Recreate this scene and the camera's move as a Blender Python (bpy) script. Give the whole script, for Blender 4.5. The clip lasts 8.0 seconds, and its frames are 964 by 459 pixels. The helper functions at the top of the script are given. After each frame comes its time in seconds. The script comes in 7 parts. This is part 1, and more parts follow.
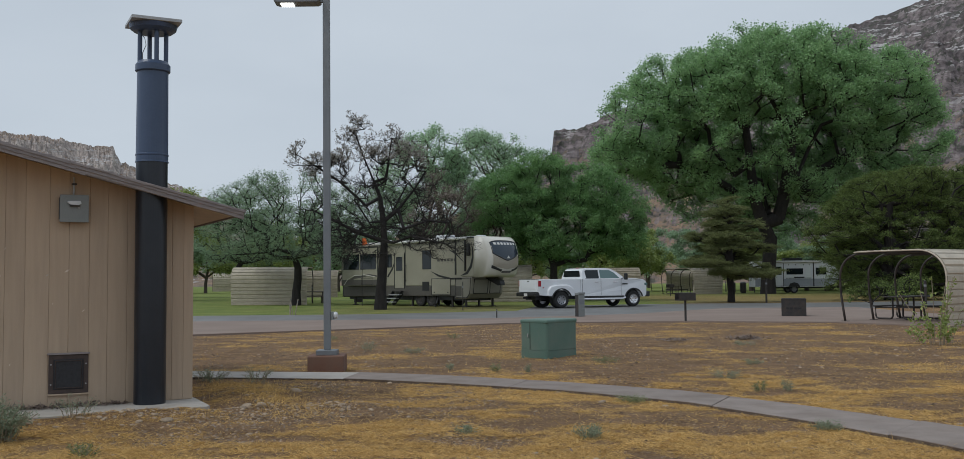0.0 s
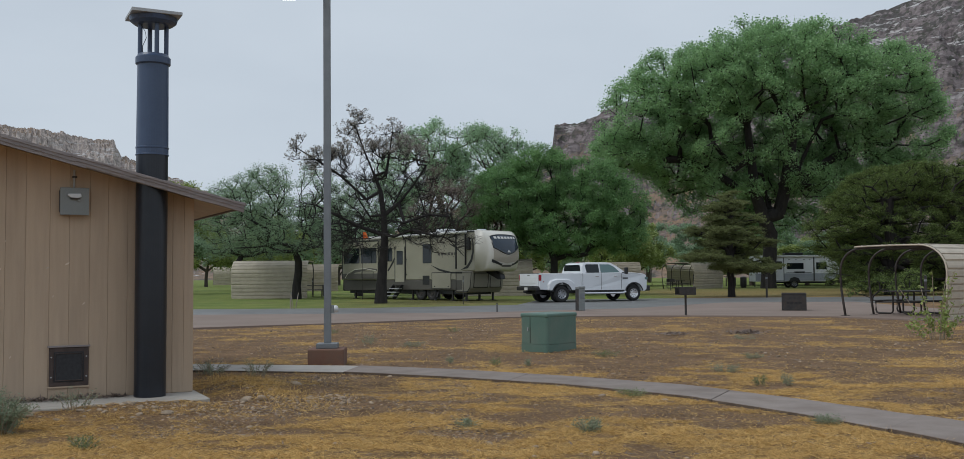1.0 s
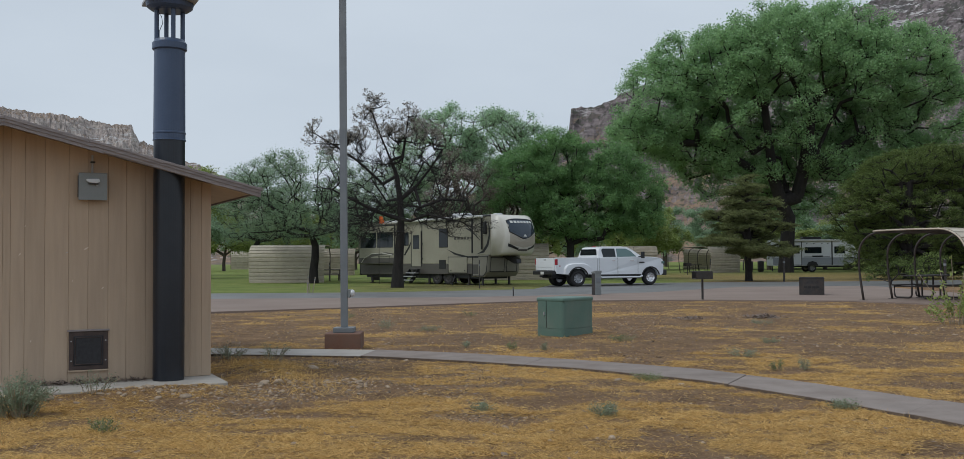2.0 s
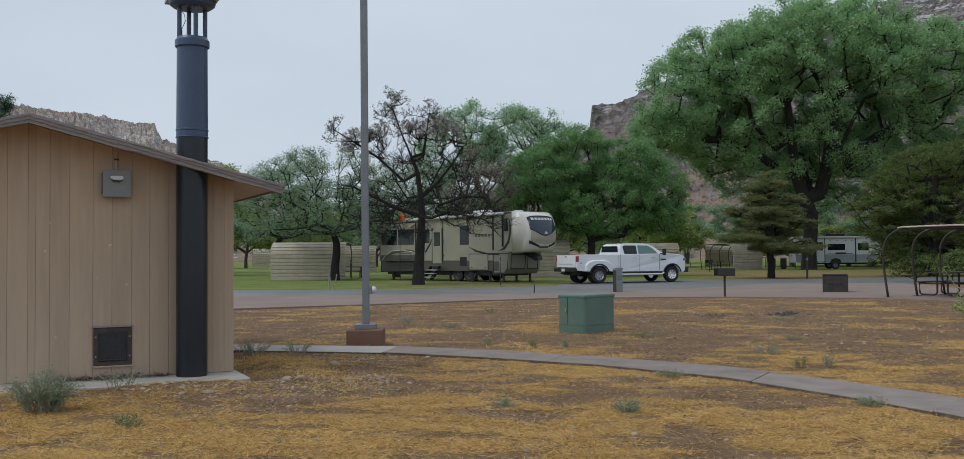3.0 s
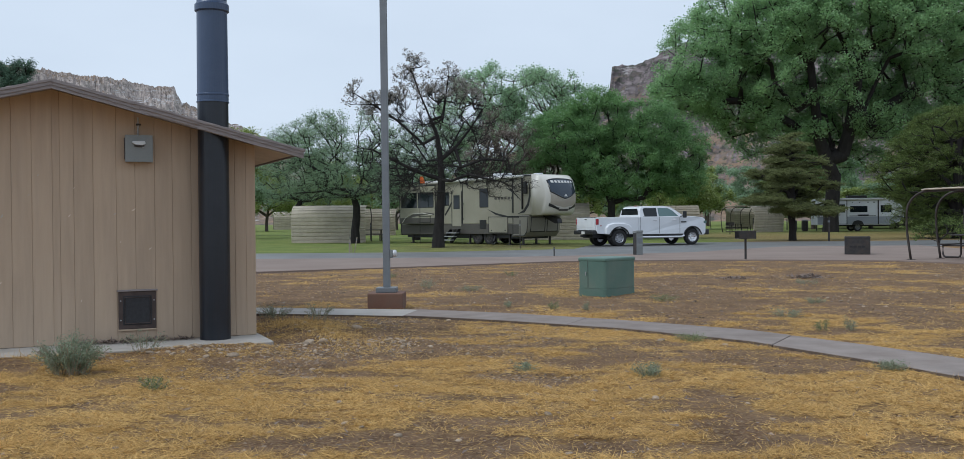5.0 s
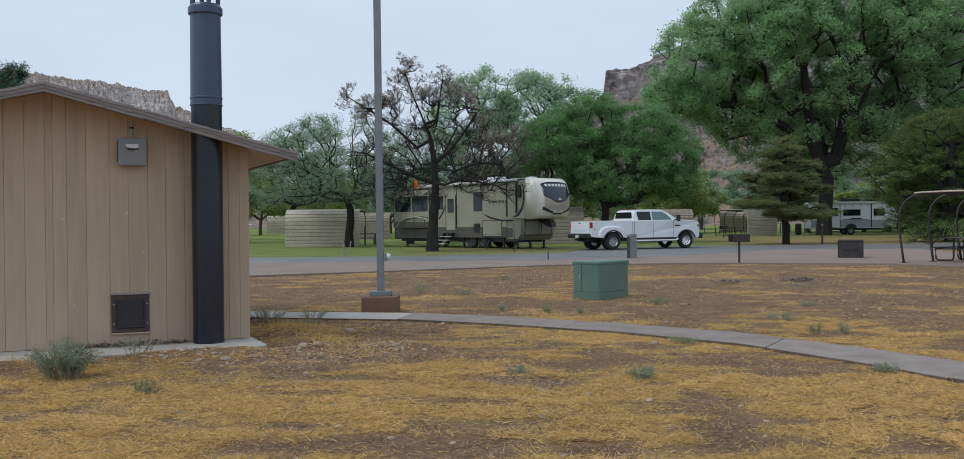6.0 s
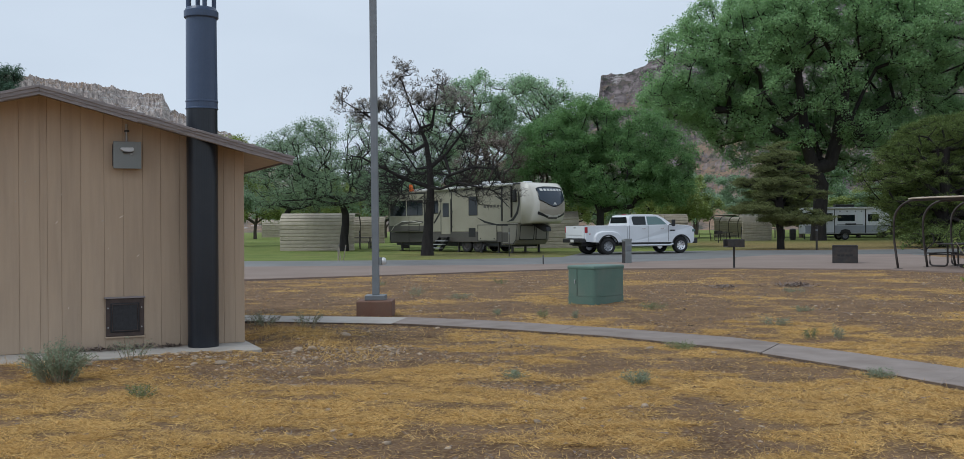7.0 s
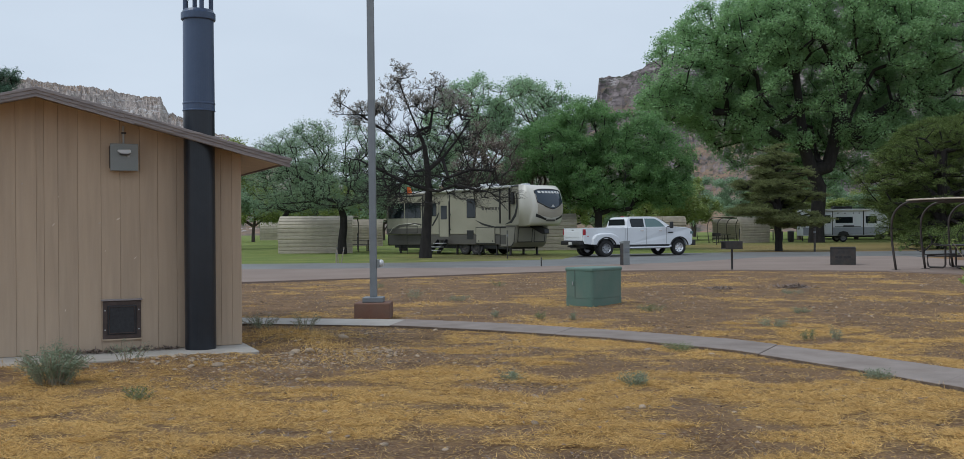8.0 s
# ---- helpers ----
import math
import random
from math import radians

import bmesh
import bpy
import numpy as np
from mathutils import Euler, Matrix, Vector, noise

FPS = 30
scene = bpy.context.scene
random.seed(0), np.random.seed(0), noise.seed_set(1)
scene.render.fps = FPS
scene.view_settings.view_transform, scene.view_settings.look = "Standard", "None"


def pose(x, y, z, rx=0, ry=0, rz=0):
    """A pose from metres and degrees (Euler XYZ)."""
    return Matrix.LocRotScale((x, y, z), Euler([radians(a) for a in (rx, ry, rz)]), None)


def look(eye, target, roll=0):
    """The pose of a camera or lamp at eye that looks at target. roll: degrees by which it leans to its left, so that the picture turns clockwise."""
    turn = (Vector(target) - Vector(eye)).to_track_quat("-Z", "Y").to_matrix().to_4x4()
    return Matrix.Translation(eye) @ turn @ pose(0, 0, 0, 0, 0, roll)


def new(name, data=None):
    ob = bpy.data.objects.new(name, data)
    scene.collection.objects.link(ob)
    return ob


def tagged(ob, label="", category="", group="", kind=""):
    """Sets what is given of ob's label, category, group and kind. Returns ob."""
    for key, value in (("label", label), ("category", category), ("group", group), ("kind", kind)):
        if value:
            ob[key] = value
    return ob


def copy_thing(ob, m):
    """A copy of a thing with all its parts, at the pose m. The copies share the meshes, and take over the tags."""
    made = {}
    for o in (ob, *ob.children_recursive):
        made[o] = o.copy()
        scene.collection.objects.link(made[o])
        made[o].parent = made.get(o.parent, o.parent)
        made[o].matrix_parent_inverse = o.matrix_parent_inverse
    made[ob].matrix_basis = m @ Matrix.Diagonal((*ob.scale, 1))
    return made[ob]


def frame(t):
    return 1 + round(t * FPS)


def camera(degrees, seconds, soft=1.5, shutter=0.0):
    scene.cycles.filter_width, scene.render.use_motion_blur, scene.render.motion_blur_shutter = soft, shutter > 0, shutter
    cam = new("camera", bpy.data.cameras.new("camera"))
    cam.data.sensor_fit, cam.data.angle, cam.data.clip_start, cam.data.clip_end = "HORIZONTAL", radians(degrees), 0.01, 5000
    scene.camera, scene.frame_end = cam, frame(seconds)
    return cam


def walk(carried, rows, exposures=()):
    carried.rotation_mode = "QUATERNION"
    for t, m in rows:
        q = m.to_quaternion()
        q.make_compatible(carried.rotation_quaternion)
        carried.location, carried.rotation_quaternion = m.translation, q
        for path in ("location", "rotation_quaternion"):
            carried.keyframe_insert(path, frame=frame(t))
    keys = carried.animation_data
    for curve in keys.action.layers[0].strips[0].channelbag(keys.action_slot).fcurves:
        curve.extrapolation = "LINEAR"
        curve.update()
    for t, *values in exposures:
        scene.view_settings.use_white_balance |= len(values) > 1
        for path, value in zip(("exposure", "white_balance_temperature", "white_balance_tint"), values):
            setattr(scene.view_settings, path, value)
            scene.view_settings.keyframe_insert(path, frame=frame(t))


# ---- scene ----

# ---- camera and walk ----
cam = camera(52.54, 8.0, soft=0.45)
PATH = [  # seconds, x, y, z, pitch, roll, yaw
    (0.0, 0.012, -0.033, 1.414, 2.977, 0.433, -2.589),
    (0.5, 0.017, -0.035, 1.410, 2.953, 0.367, -2.834),
    (1.0, 0.015, -0.031, 1.407, 2.635, 0.326, -2.564),
    (1.5, 0.020, -0.034, 1.417, 2.032, 0.330, -2.191),
    (1.7, 0.020, -0.033, 1.415, 1.830, 0.335, -1.980),
    (2.8, 0.010, -0.014, 1.404, 1.620, 0.370, -0.590),
    (3.0, 0.009, -0.011, 1.402, 1.558, 0.374, -0.396),
    (3.5, 0.007, -0.022, 1.398, 1.326, 0.438, -0.156),
    (3.6, 0.007, -0.023, 1.400, 1.180, 0.438, -0.110),
    (3.7, 0.007, -0.024, 1.402, 0.530, 0.435, 0.040),
    (3.8, 0.007, -0.026, 1.405, -0.590, 0.430, 0.150),
    (3.9, 0.007, -0.028, 1.408, -0.840, 0.424, 0.220),
    (4.0, 0.007, -0.029, 1.411, -0.909, 0.418, 0.338),
    (4.5, -0.004, -0.012, 1.421, -0.896, 0.464, 0.701),
    (4.7, -0.004, -0.012, 1.420, -0.790, 0.480, 0.780),
    (5.8, -0.002, -0.010, 1.410, -0.440, 0.525, 0.470),
    (6.0, -0.002, -0.010, 1.409, -0.404, 0.528, 0.397),
    (6.5, -0.006, -0.001, 1.411, -0.341, 0.411, 0.214),
    (7.0, -0.009, -0.007, 1.411, -0.153, 0.361, 0.101),
    (7.5, -0.003, -0.007, 1.403, 0.016, 0.379, 0.010),
    (8.0, 0.0, 0.0, 1.400, 0.0, 0.45, 0.0),
]
EXPOSURE = [(t, stops, kelvin, 8) for t, stops, kelvin in ((0.0, -0.1, 6220), (1.5, -0.03, 6180), (3.5, 0.06, 6120), (4.0, 0.17, 5960), (4.7, 0.24, 5880), (6.0, 0.18, 5950), (8.0, 0.13, 5990))]
walk(cam, [(t, pose(x, y, z, 90 + p, r, w)) for t, x, y, z, p, r, w in PATH], EXPOSURE)

# ---- world and sun: an overcast spring day ----
world = bpy.data.worlds.new("overcast_sky")
scene.world = world
world.use_nodes = True
wn, wl = world.node_tree.nodes, world.node_tree.links
background = wn["Background"]
sky = wn.new("ShaderNodeTexSky")
sky.sky_type, sky.sun_disc = "NISHITA", False
sky.sun_elevation, sky.sun_rotation = radians(48), radians(250)
cloud_coord = wn.new("ShaderNodeTexCoord")
cloud_map = wn.new("ShaderNodeMapping")
cloud_map.inputs["Scale"].default_value = (1, 1, 2.6)
cloud_noise = wn.new("ShaderNodeTexNoise")
cloud_noise.inputs["Scale"].default_value, cloud_noise.inputs["Detail"].default_value = 2.3, 5
cloud = wn.new("ShaderNodeMix")
cloud.data_type = "RGBA"
cloud.inputs[6].default_value, cloud.inputs[7].default_value = (4.88, 5.4, 6.05, 1), (6.98, 7.42, 7.93, 1)
veil = wn.new("ShaderNodeMix")
veil.data_type = "RGBA"
veil.inputs[0].default_value = 0.95
wl.new(cloud_coord.outputs["Generated"], cloud_map.inputs[0])
wl.new(cloud_map.outputs[0], cloud_noise.inputs["Vector"])
wl.new(cloud_noise.outputs[0], cloud.inputs[0])
wl.new(sky.outputs[0], veil.inputs[6])
wl.new(cloud.outputs[2], veil.inputs[7])
wl.new(veil.outputs[2], background.inputs["Color"])
background.inputs["Strength"].default_value = 0.1

sun = new("sun", bpy.data.lights.new("sun", "SUN"))
sun.data.energy, sun.data.angle, sun.data.color = 1.25, radians(25), (1.0, 0.96, 0.9)
sun.matrix_world = look((-30, 20, 45), (0, 35, 0))


# ---- materials ----
def surface(name, a, b, scale=6.0, rough=0.7, bump=0.15, fine=60.0, metal=0.0, coords="Object", stretch=(1, 1, 1),
            spread=0.0, grime=None, grime_scale=1.3, grime_amount=0.35, gloss=0.5, distance=0.01, island=0.0):
    """Two colours mixed by coarse and fine noise, an optional dirt colour, relief, and a random tint per object."""
    m = bpy.data.materials.new(name)
    m.use_nodes = True
    n, l = m.node_tree.nodes, m.node_tree.links
    bsdf = n["Principled BSDF"]
    if coords == "Position":
        where = n.new("ShaderNodeNewGeometry").outputs["Position"]
    else:
        where = n.new("ShaderNodeTexCoord").outputs["Object"]
    mapping = n.new("ShaderNodeMapping")
    mapping.inputs["Scale"].default_value = stretch
    l.new(where, mapping.inputs[0])
    coarse, tiny = n.new("ShaderNodeTexNoise"), n.new("ShaderNodeTexNoise")
    for node, size, detail in ((coarse, scale, 5), (tiny, fine, 3)):
        node.inputs["Scale"].default_value, node.inputs["Detail"].default_value = size, detail
        l.new(mapping.outputs[0], node.inputs["Vector"])
    add = n.new("ShaderNodeMath")
    add.operation = "MULTIPLY_ADD"
    add.inputs[1].default_value = 0.45
    l.new(tiny.outputs[0], add.inputs[0])
    l.new(coarse.outputs[0], add.inputs[2])
    span = n.new("ShaderNodeMapRange")
    span.inputs["From Min"].default_value, span.inputs["From Max"].default_value = 0.5, 0.95
    l.new(add.outputs[0], span.inputs["Value"])
    mix = n.new("ShaderNodeMix")
    mix.data_type = "RGBA"
    mix.inputs[6].default_value, mix.inputs[7].default_value = (*a, 1), (*b, 1)
    l.new(span.outputs[0], mix.inputs[0])
    colour = mix.outputs[2]
    if grime:
        dirt = n.new("ShaderNodeTexNoise")
        dirt.inputs["Scale"].default_value, dirt.inputs["Detail"].default_value = grime_scale, 8
        dirt.inputs["Roughness"].default_value = 0.65
        l.new(mapping.outputs[0], dirt.inputs["Vector"])
        amount = n.new("ShaderNodeMapRange")
        amount.inputs["From Min"].default_value, amount.inputs["From Max"].default_value = 0.45, 0.72
        amount.inputs["To Max"].default_value = grime_amount
        l.new(dirt.outputs[0], amount.inputs["Value"])
        soil = n.new("ShaderNodeMix")
        soil.data_type = "RGBA"
        soil.inputs[7].default_value = (*grime, 1)
        l.new(amount.outputs[0], soil.inputs[0])
        l.new(colour, soil.inputs[6])
        colour = soil.outputs[2]
    if spread or island:
        info = n.new("ShaderNodeNewGeometry" if island else "ShaderNodeObjectInfo")
        spread = spread or island
        tone = n.new("ShaderNodeMapRange")
        tone.inputs["To Min"].default_value, tone.inputs["To Max"].default_value = 1 - spread, 1 + spread
        l.new(info.outputs["Random Per Island" if island else "Random"], tone.inputs["Value"])
        hsv = n.new("ShaderNodeHueSaturation")
        l.new(tone.outputs[0], hsv.inputs["Value"])
        l.new(colour, hsv.inputs["Color"])
        colour = hsv.outputs[0]
    l.new(colour, bsdf.inputs["Base Color"])
    bsdf.inputs["Roughness"].default_value, bsdf.inputs["Metallic"].default_value = rough, metal
    bsdf.inputs["Specular IOR Level"].default_value = gloss
    if bump:
        relief = n.new("ShaderNodeBump")
        relief.inputs["Strength"].default_value, relief.inputs["Distance"].default_value = bump, distance
        l.new(add.outputs[0], relief.inputs["Height"])
        l.new(relief.outputs[0], bsdf.inputs["Normal"])
    return m


def foliage(name, a, b, through_light=0.38, rough=0.45, gloss=0.5):
    """Leaves: each leaf its own tone between two greens, thin enough to let light through."""
    m = bpy.data.materials.new(name)
    m.use_nodes = True
    n, l = m.node_tree.nodes, m.node_tree.links
    bsdf = n["Principled BSDF"]
    geo = n.new("ShaderNodeNewGeometry")
    clump = n.new("ShaderNodeTexNoise")
    clump.inputs["Scale"].default_value, clump.inputs["Detail"].default_value = 0.5, 3
    l.new(geo.outputs["Position"], clump.inputs["Vector"])
    half = n.new("ShaderNodeMath")
    half.operation = "MULTIPLY_ADD"
    half.inputs[1].default_value, half.inputs[2].default_value = 0.6, -0.1
    l.new(geo.outputs["Random Per Island"], half.inputs[0])
    add = n.new("ShaderNodeMath")
    add.operation = "MULTIPLY_ADD"
    add.inputs[1].default_value = 0.6
    add.use_clamp = True
    l.new(clump.outputs[0], add.inputs[0])
    l.new(half.outputs[0], add.inputs[2])
    mix = n.new("ShaderNodeMix")
    mix.data_type = "RGBA"
    mix.inputs[6].default_value, mix.inputs[7].default_value = (*a, 1), (*b, 1)
    l.new(add.outputs[0], mix.inputs[0])
    l.new(mix.outputs[2], bsdf.inputs["Base Color"])
    bsdf.inputs["Roughness"].default_value = rough
    bsdf.inputs["Specular IOR Level"].default_value = gloss
    thin = n.new("ShaderNodeBsdfTranslucent")
    l.new(mix.outputs[2], thin.inputs["Color"])
    blend = n.new("ShaderNodeMixShader")
    blend.inputs[0].default_value = through_light
    l.new(bsdf.outputs[0], blend.inputs[1])
    l.new(thin.outputs[0], blend.inputs[2])
    l.new(blend.outputs[0], n["Material Output"].inputs[0])
    return m


def plain(name, colour, rough=0.5, metal=0.0, gloss=0.5, glow=0.0):
    m = bpy.data.materials.new(name)
    m.use_nodes = True
    bsdf = m.node_tree.nodes["Principled BSDF"]
    bsdf.inputs["Base Color"].default_value = (*colour, 1)
    bsdf.inputs["Roughness"].default_value, bsdf.inputs["Metallic"].default_value = rough, metal
    bsdf.inputs["Specular IOR Level"].default_value = gloss
    if glow:
        bsdf.inputs["Emission Color"].default_value = (1.0, 0.95, 0.86, 1)
        bsdf.inputs["Emission Strength"].default_value = glow
    return m


def ground_material():
    """Bare soil with grit, matted straw where the 'dry' layer is high, mown grass where 'lawn' is."""
    m = bpy.data.materials.new("ground")
    m.use_nodes = True
    n, l = m.node_tree.nodes, m.node_tree.links
    bsdf = n["Principled BSDF"]
    geo = n.new("ShaderNodeNewGeometry")

    def noise_at(scale, detail=4, rough=0.6, squash=None):
        node = n.new("ShaderNodeTexNoise")
        node.inputs["Scale"].default_value, node.inputs["Detail"].default_value = scale, detail
        node.inputs["Roughness"].default_value = rough
        source = geo.outputs["Position"]
        if squash:
            mapping = n.new("ShaderNodeMapping")
            mapping.inputs["Scale"].default_value = squash
            l.new(source, mapping.inputs[0])
            source = mapping.outputs[0]
        l.new(source, node.inputs["Vector"])
        return node.outputs[0]

    def ramp(value, low, high):
        node = n.new("ShaderNodeMapRange")
        node.inputs["From Min"].default_value, node.inputs["From Max"].default_value = low, high
        l.new(value, node.inputs["Value"])
        return node.outputs[0]

    def mix(factor, a, b):
        node = n.new("ShaderNodeMix")
        node.data_type = "RGBA"
        for value, socket in ((factor, node.inputs[0]), (a, node.inputs[6]), (b, node.inputs[7])):
            if isinstance(value, tuple):
                socket.default_value = (*value, 1)
            else:
                l.new(value, socket)
        return node.outputs[2]

    def layer(name):
        node = n.new("ShaderNodeAttribute")
        node.attribute_name = name
        return node.outputs["Fac"]

    def times(a, b):
        node = n.new("ShaderNodeMath")
        node.operation = "MULTIPLY"
        l.new(a, node.inputs[0])
        l.new(b, node.inputs[1])
        return node.outputs[0]

    soil = mix(ramp(noise_at(2.3, 6), 0.35, 0.65), (0.128, 0.075, 0.043), (0.248, 0.153, 0.09))
    soil = mix(ramp(noise_at(38, 3), 0.52, 0.70), soil, (0.31, 0.225, 0.15))
    soil = mix(ramp(noise_at(21, 6, 0.8), 0.53, 0.66), soil, (0.38, 0.26, 0.125))
    soil = mix(ramp(noise_at(75, 2), 0.56, 0.7), soil, (0.05, 0.034, 0.026))
    # the darker straw tones paint in the shade of gaps between stalks
    straw = mix(ramp(noise_at(90, 4, 0.75), 0.38, 0.62), (0.245, 0.143, 0.053), (0.71, 0.462, 0.165))
    straw = mix(ramp(noise_at(7, 4), 0.5, 0.72), straw, (0.20, 0.13, 0.07))
    patchy = times(layer("dry"), ramp(noise_at(9, 8, 0.8), 0.42, 0.56))
    near = mix(patchy, soil, straw)
    grass = mix(ramp(noise_at(0.5, 5), 0.35, 0.65), (0.125, 0.17, 0.046), (0.25, 0.27, 0.08))
    grass = mix(ramp(noise_at(14, 4, 0.7), 0.45, 0.7), grass, (0.095, 0.155, 0.036))
    grass = mix(ramp(noise_at(0.16, 4), 0.60, 0.78), grass, (0.20, 0.155, 0.09))
    l.new(mix(layer("lawn"), near, grass), bsdf.inputs["Base Color"])
    bsdf.inputs["Roughness"].default_value, bsdf.inputs["Specular IOR Level"].default_value = 0.95, 0.15
    relief = n.new("ShaderNodeBump")
    relief.inputs["Strength"].default_value, relief.inputs["Distance"].default_value = 0.9, 0.04
    l.new(noise_at(30, 6, 0.7), relief.inputs["Height"])
    l.new(relief.outputs[0], bsdf.inputs["Normal"])
    return m


def rock_material(name="hillside_rock", bands=0.85, grain=(1.0, 1.0, 1.4), ledge=()):
    """A desert hillside: tan talus, grey ledges, pale broken bands and scattered scrub."""
    m = bpy.data.materials.new(name)
    m.use_nodes = True
    n, l = m.node_tree.nodes, m.node_tree.links
    bsdf = n["Principled BSDF"]
    geo = n.new("ShaderNodeNewGeometry")
    steep = n.new("ShaderNodeSeparateXYZ")
    l.new(geo.outputs["Normal"], steep.inputs[0])

    def noise_at(scale, detail=5, squash=(1, 1, 1)):
        mapping = n.new("ShaderNodeMapping")
        mapping.inputs["Scale"].default_value = squash
        l.new(geo.outputs["Position"], mapping.inputs[0])
        node = n.new("ShaderNodeTexNoise")
        node.inputs["Scale"].default_value, node.inputs["Detail"].default_value = scale, detail
        node.inputs["Roughness"].default_value = 0.62
        l.new(mapping.outputs[0], node.inputs["Vector"])
        return node.outputs[0]

    def mix(value, low, high, a, b, top=1.0):
        span = n.new("ShaderNodeMapRange")
        span.inputs["From Min"].default_value, span.inputs["From Max"].default_value = low, high
        span.inputs["To Max"].default_value = top
        l.new(value, span.inputs["Value"])
        node = n.new("ShaderNodeMix")
        node.data_type = "RGBA"
        l.new(span.outputs[0], node.inputs[0])
        for colour, socket in ((a, node.inputs[6]), (b, node.inputs[7])):
            if isinstance(colour, tuple):
                socket.default_value = (*colour, 1)
            else:
                l.new(colour, socket)
        return node.outputs[2]

    height = n.new("ShaderNodeSeparateXYZ")
    l.new(geo.outputs["Position"], height.inputs[0])
    talus = mix(noise_at(0.02), 0.4, 0.62, (0.28, 0.195, 0.135), (0.18, 0.15, 0.125))
    talus = mix(noise_at(0.16, 6), 0.46, 0.66, talus, (0.16, 0.14, 0.13))
    if not ledge:
        talus = mix(height.outputs[2], 50, 95, talus, (0.10, 0.092, 0.09))
    # the mesa's cliff tones are paler, distance haze put into the colour
    low, high = ((0.27, 0.235, 0.225), (0.49, 0.425, 0.39)) if ledge else ((0.11, 0.095, 0.097), (0.27, 0.232, 0.235))
    cliff = mix(noise_at(0.16, 8, grain), 0.40, 0.58, low, high)
    body = mix(steep.outputs[2], 0.55, 0.75, cliff, talus)
    lower = body
    strata = n.new("ShaderNodeMath")
    strata.operation = "MULTIPLY"
    for k, (value, low, high) in enumerate(((noise_at(0.045, 5, (0.45, 0.45, 5.0)), 0.53, 0.57), (noise_at(0.2, 5, (0.7, 0.7, 2.2)), 0.50, 0.54))):
        span = n.new("ShaderNodeMapRange")
        span.inputs["From Min"].default_value, span.inputs["From Max"].default_value = low, high
        l.new(value, span.inputs["Value"])
        l.new(span.outputs[0], strata.inputs[k])
    body = mix(strata.outputs[0], 0.0, 1.0, body, (0.56, 0.54, 0.54), bands)
    if ledge:
        body = mix(height.outputs[2], ledge[0], ledge[1], body, lower)
    else:
        body = mix(height.outputs[2], 55, 95, lower, body)
    body = mix(noise_at(0.3, 4), 0.54, 0.60, body, (0.07, 0.078, 0.06), 0.35 if ledge else 0.75)
    l.new(body, bsdf.inputs["Base Color"])
    bsdf.inputs["Roughness"].default_value, bsdf.inputs["Specular IOR Level"].default_value = 0.95, 0.1
    relief = n.new("ShaderNodeBump")
    relief.inputs["Strength"].default_value, relief.inputs["Distance"].default_value = 0.4 if ledge else 0.8, 3.0
    l.new(noise_at(0.12, 8, (0.7, 0.7, 2.6)), relief.inputs["Height"])
    l.new(relief.outputs[0], bsdf.inputs["Normal"])
    return m


GROUND, ROCK, ROCK_FAR = ground_material(), rock_material(), rock_material("mesa_rock", 0.95, (1.6, 1.6, 0.45), (170, 178))
SIDING = surface("tan_painted_siding", (0.447, 0.339, 0.243), (0.482, 0.369, 0.268), 3, 0.75, 0.35, 90, stretch=(6, 6, 0.5),
                 spread=0.045, grime=(0.26, 0.2, 0.155), grime_scale=1.2, grime_amount=0.3, distance=0.004)
FASCIA = surface("weathered_brown_fascia", (0.2, 0.178, 0.18), (0.32, 0.287, 0.286), 5, 0.8, 0.4, 60, stretch=(1, 6, 9),
                 grime=(0.26, 0.22, 0.2), grime_scale=4, grime_amount=0.45)
SHINGLE = surface("brown_roof_shingle", (0.155, 0.135, 0.132), (0.235, 0.205, 0.198), 8, 0.9, 0.5, 120, spread=0.15)
SOFFIT = surface("tan_soffit", (0.60, 0.51, 0.42), (0.68, 0.58, 0.48), 5, 0.8, 0.1)
CONCRETE = surface("pale_concrete", (0.42, 0.39, 0.35), (0.52, 0.485, 0.44), 4, 0.9, 0.25, 110,
                   grime=(0.24, 0.19, 0.15), grime_scale=2.5, grime_amount=0.5)
PATH_OLD = surface("old_footpath_concrete", (0.215, 0.178, 0.158), (0.285, 0.24, 0.215), 3, 0.9, 0.3, 120, spread=0.07,
                   grime=(0.15, 0.11, 0.085), grime_scale=1.6, grime_amount=0.55)
PATH_NEW = surface("new_footpath_concrete", (0.36, 0.335, 0.31), (0.44, 0.415, 0.385), 3, 0.9, 0.25, 120, spread=0.05,
                   grime=(0.26, 0.2, 0.15), grime_scale=1.6, grime_amount=0.4)
PINK_ROAD = surface("pinkish_paving", (0.205, 0.152, 0.126), (0.265, 0.205, 0.172), 0.5, 0.9, 0.25, 60, coords="Position",
                    grime=(0.2, 0.15, 0.125), grime_scale=0.8, grime_amount=0.6)
ASPHALT = surface("grey_asphalt", (0.135, 0.134, 0.133), (0.185, 0.183, 0.18), 0.4, 0.5, 0.2, 70, coords="Position",
                  grime=(0.09, 0.085, 0.085), grime_scale=0.5, grime_amount=0.6)
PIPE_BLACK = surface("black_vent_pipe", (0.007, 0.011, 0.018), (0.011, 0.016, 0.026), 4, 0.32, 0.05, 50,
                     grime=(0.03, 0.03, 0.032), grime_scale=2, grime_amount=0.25)
